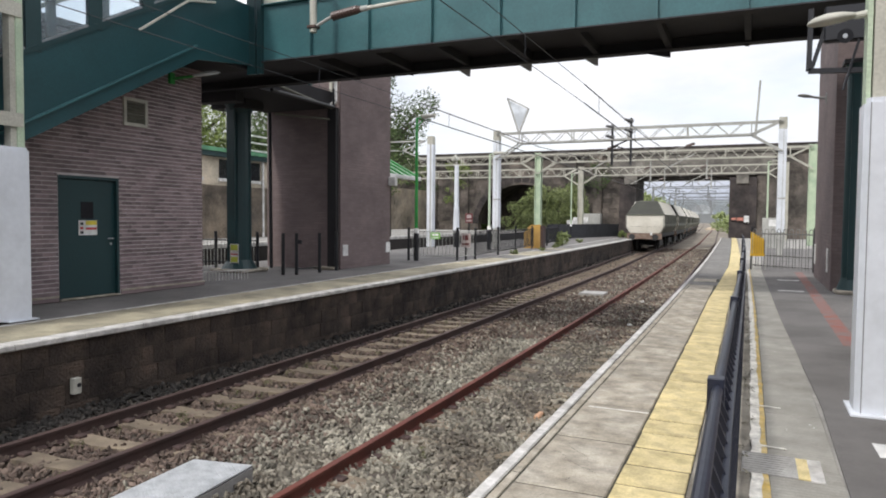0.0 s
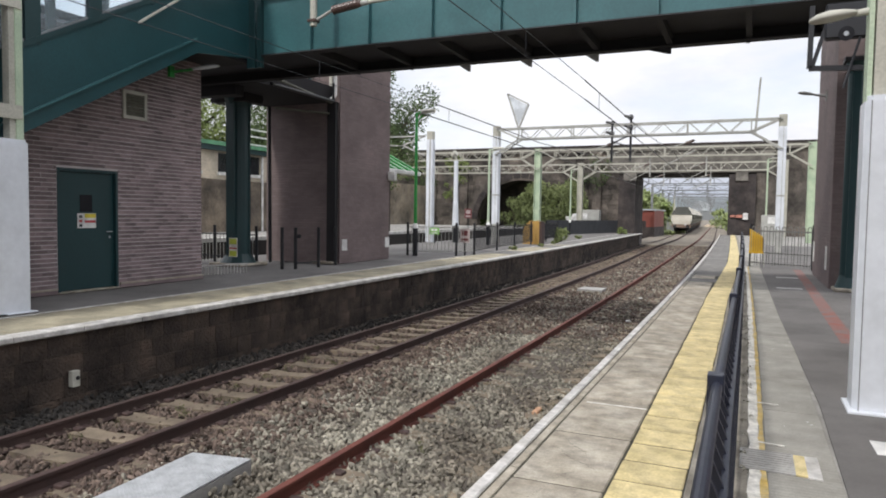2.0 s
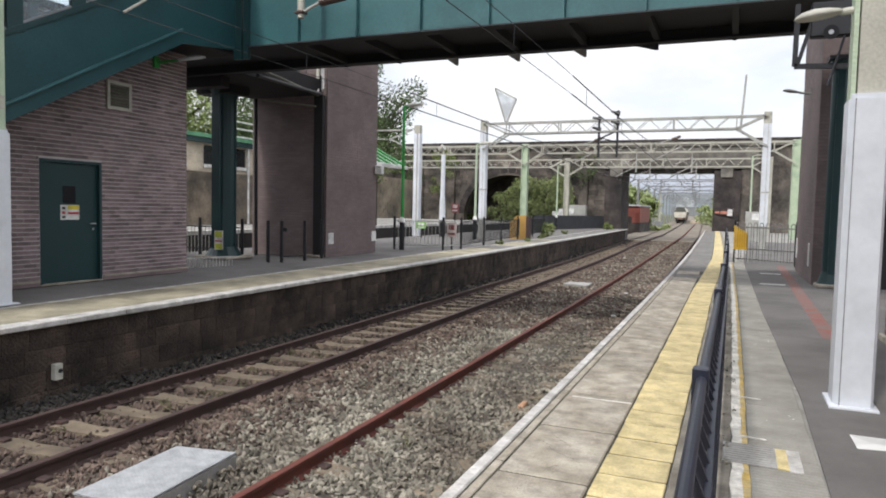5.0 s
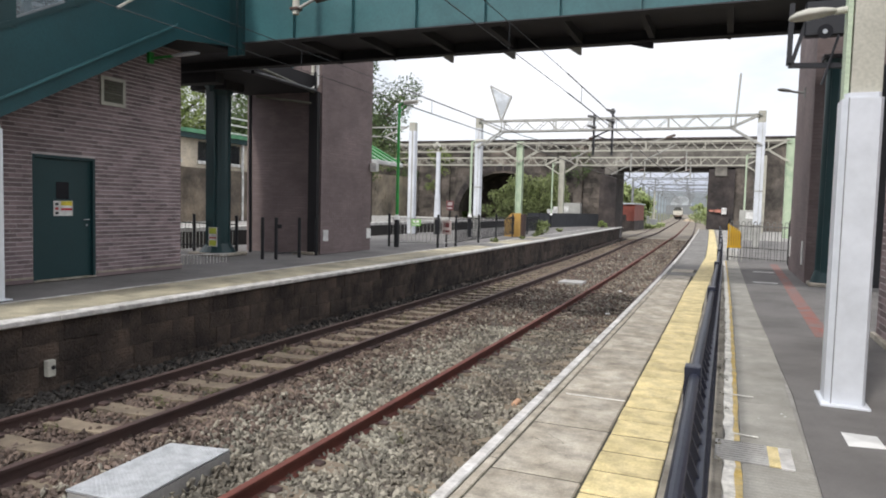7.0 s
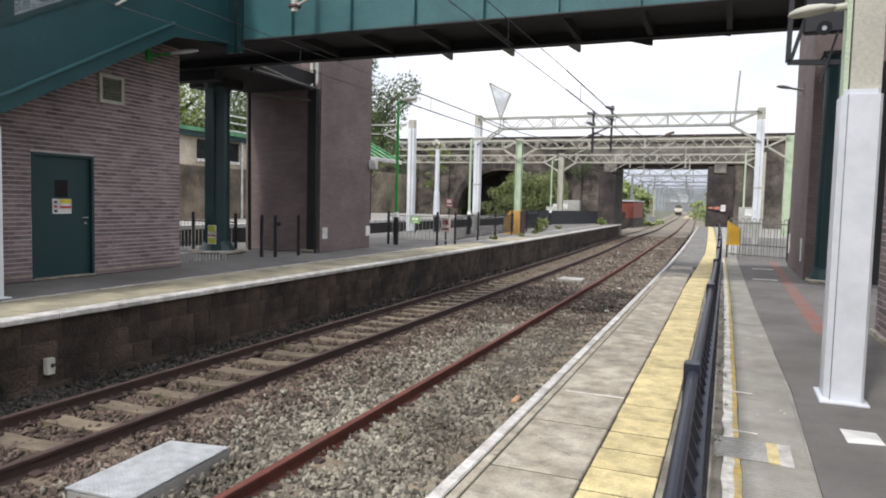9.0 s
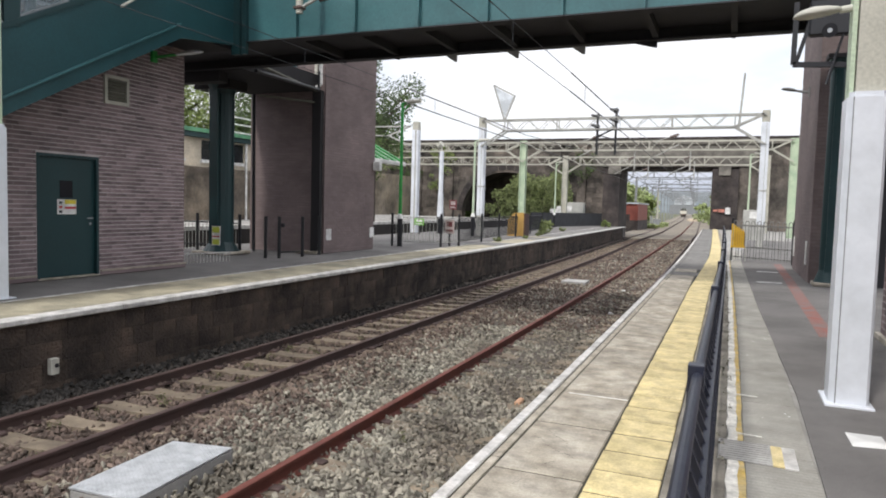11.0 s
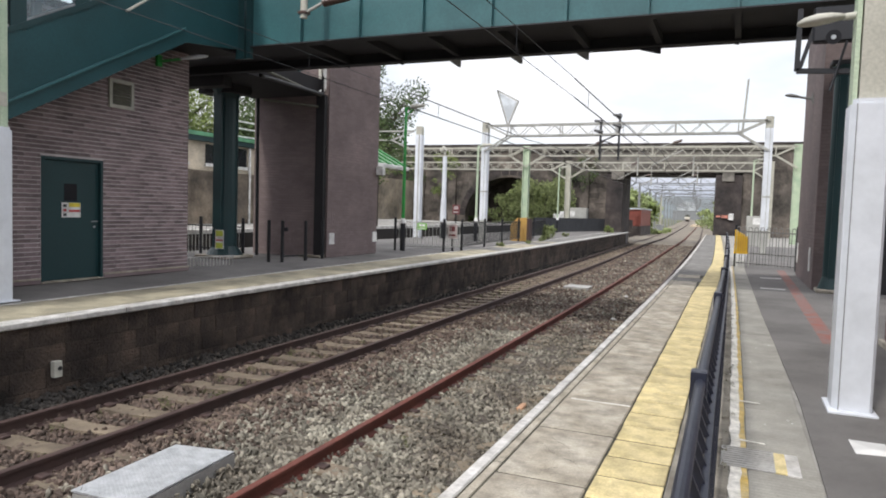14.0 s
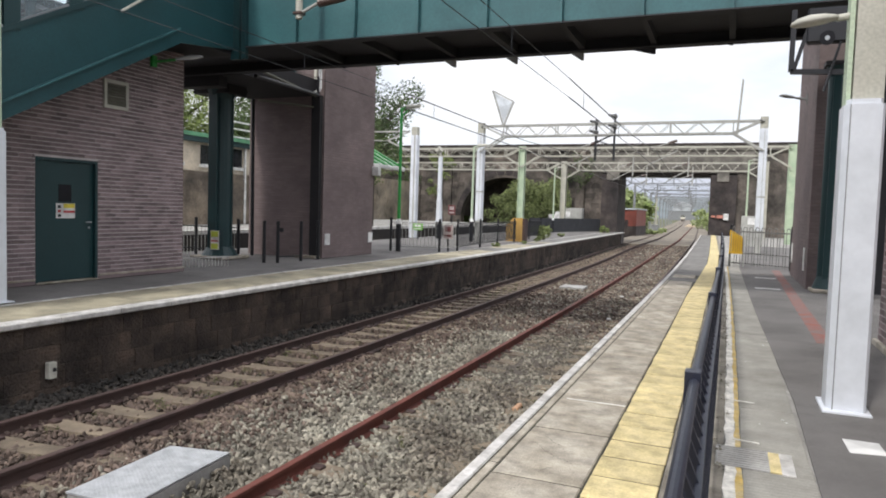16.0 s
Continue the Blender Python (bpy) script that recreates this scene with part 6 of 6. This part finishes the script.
def greenery():
    tree(-18.7, 33.5, -1.2, 13.0, 2.0, "tall leafy tree in light spring leaf behind the lift tower", LEAF, 10500, 0.07, 11, 0.36, 2.1)
    tree(-24.5, 41, -1.2, 12, 3.0, "leafy tree behind the far platform", LEAFPALE, 7500, 0.085, 12, 0.3, 1.8)
    tree(-47, 47, -1.2, 17, 6.5, "leafy green tree behind the brick building", LEAFPALE, 24000, 0.15, 13, 0.2, 2.0)
    tree(-41, 53, -1.2, 15, 5.5, "leafy green tree above the retaining wall", LEAF, 22000, 0.15, 14, 0.2, 2.0)
    for i, (x, y, r) in enumerate(((-20.5, 76, 3.4), (-23.5, 77, 3.6), (-27, 78, 3.8), (-31, 80, 4.2), (-22, 83, 4.6), (-26, 85, 4.8), (-30, 88, 5))):
        bush(x, y, -1.4, r, LEAFPALE if i % 2 else LEAF, "dense green bush beyond the arch", 30 + i, 2200, 0.32, 1.35)
    for i, (x, y, r) in enumerate(((-17.0, 61.0, 2.3), (-19.3, 60.6, 1.9), (-18.2, 61.6, 2.3), (-15.6, 61.6, 2.2), (-14.4, 62.2, 1.7), (-16.4, 62.2, 2.6))):
        bush(x, y, -1.2, r, LEAFMID, "green bush at the foot of the masonry wall", 40 + i, 5200, 0.085, 2.2, 30, 0.7)
    bush(-10.75, 40.5, FAR_Z, 0.62, LEAFMID, "small weedy shrub growing on the platform edge", 50, 500, 0.09, 1.0)
    for i, (x, y, r) in enumerate(((-9.15, 27.5, 0.16), (-9.0, 31.2, 0.13), (-9.3, 34.6, 0.18), (-9.7, 37.4, 0.2), (-10.1, 43.5, 0.22), (-9.5, 36.0, 0.12))):
        bush(x, y, FAR_Z, r, LEAFMID, "low weed tuft in the platform paving", 52 + i, 120, 0.05, 0.9)
    bush(-9.9, 58, FAR_Z, 0.4, LEAFPALE, "small weed tuft at the platform end", 51, 260, 0.08, 1.0)
    for i, (x, y, h) in enumerate(((-17, 108, 8.5), (-15.8, 118, 8), (-23, 110, 8.5), (-21, 122, 8), (-25, 135, 9.5), (-24, 150, 9), (-29, 165, 10), (-30, 185, 10.5), (3.5, 130, 7.0), (4.5, 150, 7.5), (3, 172, 8), (1.5, 200, 8), (-32, 215, 10), (0, 240, 9))):
        tree(x + (bend(y) if x > 0 else 0), y, -1.4, h, h * 0.4, "distant tree in spring leaf beside the line", LEAFPALE if i % 3 == 1 else LEAFFAR, 1300, 0.45, 60 + i, 0.12)
    for i, (x, y, h) in enumerate(((-15.6, 108, 6.6), (-16.4, 116, 7.4), (-15.6, 124, 6.4), (-18.4, 130, 8.2))):
        tree(x, y, -1.4, h, h * 0.42, "young lineside tree in spring leaf, paled for haze", LEAFFAR, 4200, 0.22, 95 + i, 0.08, 1.7)
    for i, (x, y, r) in enumerate(((-15.5, 100, 1.8), (-17, 115, 2.4), (-18.5, 130, 2.6), (2.5, 105, 1.6), (1.2, 120, 1.5), (-2.2, 140, 2.6), (-5.0, 168, 3.2), (-21, 160, 3), (-10.6, 116, 0.7), (-10.7, 100, 0.7), (-10.4, 106, 0.6))):
        bush(x, y, -1.4, r, LEAFFAR, "scrubby green bush beside the line", 80 + i, 700, 0.3, 1.0)


def weeds():
    """Low weeds and moss between the sleepers and along the kerb."""
    rnd = random.Random(77)
    blobs = []
    for k in range(95):
        i = rnd.randrange(10, 42)
        y = -4 + i * 0.67 + 0.335 + rnd.uniform(-0.12, 0.12)
        blobs.append((rnd.uniform(-6.85, -5.75) + bend(y), y, -1.115, rnd.uniform(0.03, 0.09)))
    for k in range(60):
        y = rnd.uniform(5, 20)
        blobs.append((rnd.uniform(-3.4, -1.6) + bend(y), y, -1.04, rnd.uniform(0.02, 0.06)))
    s = leaf_cloud(rnd, blobs, 4200, 0.014)
    ob = single("track_weeds", s, WEED, (0, 0, 0), "low green weeds and moss between the sleepers", "weeds", kind="stuff")
    blobs = []
    for k in range(150):
        y = rnd.uniform(2.5, 22)
        blobs.append((rnd.uniform(-0.02, 0.05) + bend(y), y, 0.002, rnd.uniform(0.01, 0.03)))
    single("kerb_moss", leaf_cloud(rnd, blobs, 3000, 0.007), MOSS, (0, 0, 0), "dry grey-green moss and grit along the kerb joint", "moss", kind="stuff")


WEED = material("dull_moss_green", (0.125, 0.125, 0.055), 0.9, (0.075, 0.08, 0.035), 9, 60, 0.0, random_by="island", spread=0.4)
MOSS = material("dry_moss", (0.16, 0.15, 0.10), 0.95, (0.30, 0.29, 0.25), 9, 60, 0.0, random_by="island", spread=0.4)


def ivy():
    """Creeper that hangs on the masonry of the road bridge."""
    rnd = random.Random(91)
    for x0, x1, z0, z1, m, n in ((-37.5, -34.0, 0.5, 4.5, LEAFPALE, 1500), (-33.0, -29.5, 3.6, 7.2, LEAF, 1500), (-28.5, -26.0, 3.0, 7.4, LEAFPALE, 1300), (-15.8, -14.2, 2.0, 5.6, LEAF, 700), (-13.6, -12.0, 3.8, 6.8, LEAF, 600)):
        t = thing("ivy", ((x0 + x1) / 2, 63.7, z0), "dusty green ivy climbing the masonry bridge wall", "ivy", "ivy patches")
        bl = [(rnd.uniform(x0, x1), 63.65, rnd.uniform(z0, z1), rnd.uniform(0.25, 0.6)) for _ in range(14)]
        part("stem", Solid().tube(((x0 + x1) / 2, 63.72, -1.2), ((x0 + x1) / 2, 63.72, z1), 0.05, 0.02, 6), BARK, t)
        part("foliage", leaf_cloud(rnd, bl, n, 0.09), m, t)


def backdrop():
    s = Solid()
    rnd = random.Random(2)
    n = 60
    tops = []
    for i in range(n + 1):
        x = -1800 + 60 * i
        hgt = 44 + 10 * math.sin(i * 0.37) + 6 * math.sin(i * 0.9 + 1)
        s.v += [(x, 1150, -5), (x, 1240, hgt * 0.7), (x, 1400, hgt)]
    for i in range(n):
        for k in range(2):
            a = i * 3 + k
            s.f.append((a, a + 3, a + 4, a + 1))
    single("backdrop_hills", s, HILL, (0, 1200, -5), "hazy blue-grey wooded hills on the horizon", "hill", kind="structure")
    # pale rounded roof far down the line
    h = thing("distant_shed", (-47, 720, -1.4), "distant pale grey round-roofed building", "building")
    pr = [(-56, 8.0)] + [(-47 - 9.0 * math.cos(math.pi * i / 10), 8.5 + 9.0 * math.sin(math.pi * i / 10)) for i in range(11)] + [(-38, 8.0)]
    part("lower_storey", Solid().box(-60, -34, 720.5, 759, -1.4, 8.0), DULLSTEEL, h)
    part("roof_vault", Solid().prism(pr, 720, 760, "y"), SHEDGREY, h)


PALEBOARD = material("pale_timber_board", (0.62, 0.50, 0.36), 0.9, (0.48, 0.40, 0.30), 1, 20, 0.2)
TANSTONE = material("stained_tan_wall", (0.26, 0.21, 0.155), 0.95, (0.085, 0.072, 0.06), 0.7, 9, 0.4, amount=0.6, stain=0.6, stain_scale=0.7)
CREAMPALE = material("pale_cream_render", (0.60, 0.52, 0.40), 0.9, (0.45, 0.40, 0.32), 0.8, 14, 0.2, stain=0.3, stain_scale=0.8)
SHELTERGREEN = material("muted_green_roof", (0.12, 0.33, 0.18), 0.5, None, 2, 30, 0.05, amount=0.3)
SHEDGREY = material("pale_grey_roof_sheet", (0.50, 0.53, 0.56), 0.8, None, 0.2, 3, 0.0)


def far_side():
    """What shows behind the far platform: a second platform, walls, a canopy and cabinets."""
    p = thing("platform_island", (-20, 25, -1.5), "further station platform with pale edge and dark face", "platform", kind="structure")
    part("platform_body", Solid().box(-30, -17.6, -6, 58, -1.45, 0.38), ASPHALT2, p)
    part("edge_strip", Solid().box(-17.9, -17.5, -6, 58, 0.28, 0.42), COPING, p, "white painted platform edge")
    part("platform_wall", Solid().box(-17.6, -17.52, -6, 58, -1.45, 0.28), STONEJOINT, p)
    part("track_bed", Solid().box(-17.5, -15.05, -6, 60, -1.45, -1.1), BALLASTBED, p)
    w = thing("retaining_wall", (-27.5, 25, -1.4), "old stained stone retaining wall behind the platforms", "wall", kind="structure")
    part("wall_body", Solid().box(-31, -30.2, -10, 64, -1.4, 4.2), CREAMWALL, w)
    rnd = random.Random(4)
    s = Solid()
    for c in range(11):
        y = 14 + 0.3 * (c % 2)
        while y < 60:
            l = rnd.uniform(0.6, 1.1)
            s.box(-30.21, -30.2 + rnd.uniform(0.02, 0.07), y + 0.012, y + l - 0.012, 0.1 + 0.37 * c, 0.455 + 0.37 * c)
            y += l
    part("stone_courses", s, CREAMWALL, w, kind="stuff")
    c = thing("platform_canopy", (-13.8, 21, FAR_Z), "green and white glazed waiting shelter canopy", "canopy")
    ys, ye, xe, xr, ze, zr2 = 19.7, 22.9, -11.35, -15.0, 2.92, 4.95
    part("roof", Solid().add([(xe, ys, ze), (xe, ye, ze), (xr, ye - 0.4, zr2), (xr, ys, zr2), (xe, ys, ze - 0.02), (xe, ye, ze - 0.02), (xr, ye - 0.4, zr2 - 0.02), (xr, ys, zr2 - 0.02)],
                             [(0, 1, 2, 3), (4, 5, 6, 7), (0, 1, 5, 4), (1, 2, 6, 5), (2, 3, 7, 6), (3, 0, 4, 7)]), SIGNW, c, "white roof sheet between green bars")
    for k in range(6):
        y = ys + 0.1 + (ye - ys - 0.2) * k / 5
        part("rafter", Solid().bar((xe, y, ze + 0.03), (xr, y - 0.4 * k / 5, zr2 + 0.03), 0.24, 0.06), LIGHTGREEN, c, "bright green rafter")
    part("gutter", Solid().box(xe - 0.04, xe + 0.08, ys, ye + 0.05, ze - 0.12, ze + 0.02, 0.02), SIGNW, c, "white gutter")
    for y in (ys + 0.3, ye - 0.3):
        part("post", Solid().tube((-13.8, y, FAR_Z), (-13.8, y, 3.8), 0.06), LIGHTGREEN, c)
    g = thing("waiting_shelter", (-25, 27, 0.12), "tan and glazed waiting shelter with a green-edged roof", "shelter")
    part("base_wall", Solid().box(-27.0, -23.2, 21.0, 34.0, 0.36, 2.9), TANSTONE, g, "stained tan lower wall")
    part("upper_wall", Solid().box(-26.9, -23.3, 21.1, 33.9, 2.9, 4.25), CREAMPALE, g, "pale cream upper wall")
    for k in range(6):
        w2 = part("window", Solid().box(-23.29, -23.26, 21.4 + 2.05 * k, 22.3 + 2.05 * k, 3.25, 4.15), DARKGLASS, g)
        part("sill", Solid().box(-23.3, -23.2, 21.35 + 2.05 * k, 22.35 + 2.05 * k, 3.1, 3.25), SIGNW, w2, "white sill")
    part("fascia", Solid().box(-27.2, -23.0, 20.8, 34.2, 4.25, 4.48), DKGREEN, g, "dark green fascia board")
    part("brown_panel", Solid().box(-23.27, -23.22, 29.6, 30.5, 3.2, 4.1), ORANGEB, g, "orange-brown panel")
    for y in (28.6, 29.5, 30.6, 31.6):
        part("post", Solid().box(-23.24, -23.14, y - 0.05, y + 0.05, 0.12, 4.3), SIGNW, g, "white post")
    for z in (4.75, 5.15, 5.5):
        part("rail", Solid().bar((-23.1, 27.6, z), (-23.1, 33.8, z), 0.07), SIGNW, g, "white rail")
    part("roof_edge", Solid().box(-27.3, -22.9, 20.7, 34.3, 4.48, 4.66), SHELTERGREEN, g, "green roof edge")
    h = thing("house", (-36, 30, -1.4), "brick and render house behind the retaining wall", "house")
    part("wall", Solid().box(-42, -34, 22, 34, -1.4, 7.0), CREAMWALL, h)
    part("roof", Solid().prism([(-42.4, 7.0), (-33.6, 7.0), (-38, 9.6)], 21.7, 34.3, "y"), SLATE, h)
    for k in range(3):
        wdw = part("window", Solid().box(-34.0, -33.95, 24 + 3.4 * k, 25.4 + 3.4 * k, 4.3, 6.0), DARKGLASS, h)
        part("window_sill", Solid().box(-33.95, -33.9, 23.9 + 3.4 * k, 25.5 + 3.4 * k, 4.2, 4.3), SIGNW, wdw)
    for x, y, wd, ht in ((-14.1, 60, 0.7, 1.6), (-13.0, 60.3, 1.7, 1.95), (-14.7, 60, 0.6, 1.35)):
        k = thing("equipment_cabinet", (x, y, -0.4), "pale grey trackside equipment cabinet", "cabinet", "trackside cabinets")
        part("body", Solid().box(x - wd / 2, x + wd / 2, y - 0.4, y + 0.4, -1.4, ht, 0.02), SIGNW if wd < 1 else GREYSTEEL, k)
        part("panel", Solid().box(x - wd * 0.4, x - wd * 0.1, y - 0.415, y - 0.4, ht - 0.8, ht - 0.3), SIGNW, k)
    for x, y, hgt in ((0.98, 40, 1.6),):
        k = thing("equipment_cabinet", (x, y, 0), "grey trackside equipment cabinet on the platform", "cabinet", "trackside cabinets")
        part("body", Solid().box(x - 0.55, x + 0.55, y - 0.3, y + 0.3, -0.02, hgt, 0.02), GREYSTEEL, k)
        part("panel", Solid().box(x - 0.25, x + 0.1, y - 0.31, y - 0.3, hgt - 0.45, hgt - 0.1), SIGNW, k)
    r = thing("red_shed", (-13.5, 92, -1.4), "red-brown flat-roofed lineside shed", "shed")
    part("wall", Solid().box(-15.4, -11.05, 88, 98, -1.4, 2.2), REDP, r)
    part("roof", Solid().box(-15.6, -10.9, 87.8, 98.2, 2.2, 2.38), SHEDGREY, r)
    part("plinth", Solid().box(-15.5, -10.98, 87.9, 98.1, -1.4, 0.15), DARKSTONE, r, "dark brick base")
    part("door", Solid().box(-12.9, -12.0, 87.85, 87.9, -1.4, 0.9), DARKSTONE, r, "dark door")
    for x, y, w, h in ((-10.6, 106, 1.0, 0.8),):
        k = thing("equipment_cabinet", (x, y, -1.4), "grey-brown lineside cabinet beyond the road bridge", "cabinet", "trackside cabinets")
        part("body", Solid().box(x - w / 2, x + w / 2, y - 0.4, y + 0.4, -1.5, -1.4 + h + 0.8, 0.02), DULLSTEEL, k)
        part("lid", Solid().box(x - w / 2 - 0.05, x + w / 2 + 0.05, y - 0.45, y + 0.45, h - 0.6, h - 0.53), GREYSTEEL, k)
    k = thing("signal_post", (-10.9, 110, -1.4), "slim pale signal post beside the line", "post")
    part("post", Solid().tube((-10.9, 110, -1.5), (-10.9, 110, 4.7), 0.16, 0.12), CREAMSTEEL, k)
    part("head", Solid().box(-11.02, -10.78, 109.8, 110.1, 3.9, 4.7, 0.03), CREAMSTEEL, k)
    k = thing("crossing_boards", (-9.4, 205, -1.0), "pale timber crossing boards laid across the line", "crossing")
    for q in range(6):
        part("board", Solid().box(-11.6 - 0.35 * q, -8.6 - 0.35 * q, 196 + 8 * q, 199 + 8 * q, -1.1, -0.80), PALEBOARD, k)
    # closing wall and roof behind the camera
    q = thing("wall_south", (-4, -12, -1.4), "plain brown wall closing the end of the station", "wall", kind="structure")
    part("wall_body", Solid().box(-30, 12, -14, -13.5, -1.4, 3.0), BRIDGESTONE, q)


# ---- the train ----
def hopper_wagon():
    w = thing("hopper_wagon", (0, 0, 0), "pale grey covered hopper wagon in a receding freight train", "wagon", "freight wagons")
    L, W = 12.2, 1.41          # y from 0 (rear) to L, half width
    z0, z1, z2 = 1.35, 2.78, 3.85
    body = Solid()
    # hopper: rear and front faces lean in towards the foot and the top
    sec = [(0.36, z0, 1.12), (0.30, 1.85, W), (0.30, z1, W), (1.45, z2, 0.82)]
    vs = []
    for y, z, hw in sec:
        vs += [(-hw, y, z), (hw, y, z), (hw, L - y, z), (-hw, L - y, z)]
    fs = [(0, 1, 2, 3), (12, 15, 14, 13)]
    for k in range(3):
        for i in range(4):
            fs.append((k * 4 + i, k * 4 + (i + 1) % 4, k * 4 + 4 + (i + 1) % 4, k * 4 + 4 + i))
    body.add(vs, fs)
    part("hopper_body", body, WAGONG, w, "grey-green hopper body")
    for nm, ya, za, wa, yb, zb, wb, m, lab in (("end_sheet", 0.30, 1.86, W - 0.03, 0.30, z1 - 0.02, W - 0.03, WAGONW, "pale cream end sheet"),
                                               ("end_slope", 0.345, z0 + 0.01, 1.10, 0.30, 1.85, W - 0.03, WAGONW, "pale cream lower end slope"),
                                               ("end_hood", 0.31, z1 + 0.01, W - 0.03, 1.42, z2 - 0.02, 0.80, WAGONH, "dark olive sloping hood")):
        q = [(-wa, ya - 0.035, za), (wa, ya - 0.035, za), (wb, yb - 0.035, zb), (-wb, yb - 0.035, zb), (-wa, ya + 0.02, za), (wa, ya + 0.02, za), (wb, yb + 0.02, zb), (-wb, yb + 0.02, zb)]
        part(nm, Solid().add(q, [(0, 1, 2, 3), (4, 5, 6, 7), (0, 1, 5, 4), (1, 2, 6, 5), (2, 3, 7, 6), (3, 0, 4, 7)]), m, w, lab)
    part("end_rail", Solid().box(-W, W, 0.22, 0.30, z1 - 0.06, z1 + 0.03), WAGONG, w)
    for i in range(8):
        y = 1.0 + i * (L - 2.0) / 7
        for sx in (-1, 1):
            part("side_rib", Solid().bar((sx * (W + 0.02), y, z1 - 0.72), (sx * (W + 0.02), y, z1), 0.06, 0.08), WAGONG, w)
    part("roof_hatch", Solid().box(-0.55, 0.55, 1.6, L - 1.6, z2, z2 + 0.05, 0.02), WAGONG, w)
    for sx in (-1, 1):
        # corner sheets: the lit strip by the wagon end is put into their colour
        for nm, ya, yb, xa, za, xb, zb, lab in (("side_slope", 0.9, L - 0.9, W, z1 + 0.02, 0.86, z2 - 0.03, "pale upper side slope"), ("corner_sheet", 0.34, 0.95, 1.16, z0 + 0.06, W, 1.84, "corner sheet made pale for the light on it"), ("corner_sheet", 0.34, 0.8, W, 1.86, W, z1 - 0.05, "corner sheet made pale for the light on it")):
            o = 0.022
            q = [(sx * (xa + d), y, za) for d in (0, o) for y in (ya, yb)] + [(sx * (xb + d), y + (0.5 if nm == "side_slope" else 0) * (1 if y == ya else -1), zb) for d in (0, o) for y in (ya, yb)]
            part(nm, Solid().add(q, [(0, 1, 5, 4), (2, 3, 7, 6), (0, 2, 6, 4), (1, 3, 7, 5), (0, 1, 3, 2), (4, 5, 7, 6)]), WAGONW, w, lab)
    part("underframe", Solid().box(-1.25, 1.25, 0.15, L - 0.15, 1.05, 1.33, 0.02), WAGOND, w, "dark underframe")
    part("buffer_beam", Solid().box(-1.3, 1.3, 0.0, 0.16, 0.88, 1.34, 0.02), RUSTPALE, w)
    for sx in (-1, 1):
        part("buffer", Solid().tube((sx * 0.87, 0.0, 1.06), (sx * 0.87, -0.4, 1.06), 0.09).tube((sx * 0.87, -0.4, 1.06), (sx * 0.87, -0.45, 1.06), 0.24, n=16), WAGOND, w)
    part("tail_lamp", Solid().box(0.45, 0.6, -0.08, 0.0, 1.2, 1.45), SIGNW, w)
    for y in (1.5, 3.3, L - 3.3, L - 1.5):
        a = part("wheelset", Solid().tube((-0.76, y, 0.46), (-0.64, y, 0.46), 0.46, n=20).tube((0.64, y, 0.46), (0.76, y, 0.46), 0.46, n=20).tube((-0.7, y, 0.46), (0.7, y, 0.46), 0.08), WAGOND, w)
    for y in (2.4, L - 2.4):
        part("bogie", Solid().box(-1.05, -0.9, y - 1.3, y + 1.3, 0.35, 0.8, 0.02).box(0.9, 1.05, y - 1.3, y + 1.3, 0.35, 0.8, 0.02).box(-1.0, 1.0, y - 0.2, y + 0.2, 0.5, 1.05), WAGOND, w)
    return w


RUSTPALE = material("rusty_underframe", (0.26, 0.20, 0.16), 0.85, (0.14, 0.085, 0.06), 3, 30, 0.2)
SPEED, START, GAUGE_X = 24.5, 54.6, -6.33


def wagon_pose(y):
    """A wagon on the far track, its rear end at y."""
    xa, xb = bend(y + 2.4) + sway(y + 2.4), bend(y + 9.8) + sway(y + 9.8)
    turn = -math.degrees(math.atan2(xb - xa, 7.4))
    return pose(GAUGE_X + xa - (xb - xa) / 7.4 * 2.4, y, -0.94, 0, 0, turn)


ground_sheet()
ballast()
track("track_far", -7.07, -5.565, -0.985, -0.895, RUSTDARK, RUSTDARK, "railway track with brown rails on concrete sleepers", bow=1.0)
track("track_near", -3.55, -2.045, -0.90, -0.90, RUST, RUSTDARK, "railway track with red-rusted rails on half-buried sleepers", -0.018, 0.007)
near_platform()
far_platform()
far_side()
road_bridge()
backdrop()
plant_building()
towers()
footbridge()
stairs()
column_with_sign()
overhead()
wires()
near_fence()
cross_fence()
far_fences()
lamps()
signs()
track_clutter()
greenery()
ivy()
weeds()
first = hopper_wagon()
WAGONS = [first] + [copy_thing(first, wagon_pose(START + 13.1 * i)) for i in range(1, 7)]


def motions():
    times = [0, 0.5, 1, 1.5, 2, 2.5, 3, 4, 5, 6, 8, 10, 12, 14, 16]
    for i, w in enumerate(WAGONS):
        walk(w, [(t, wagon_pose(START + SPEED * t + 13.1 * i)) for t in times])


motions()
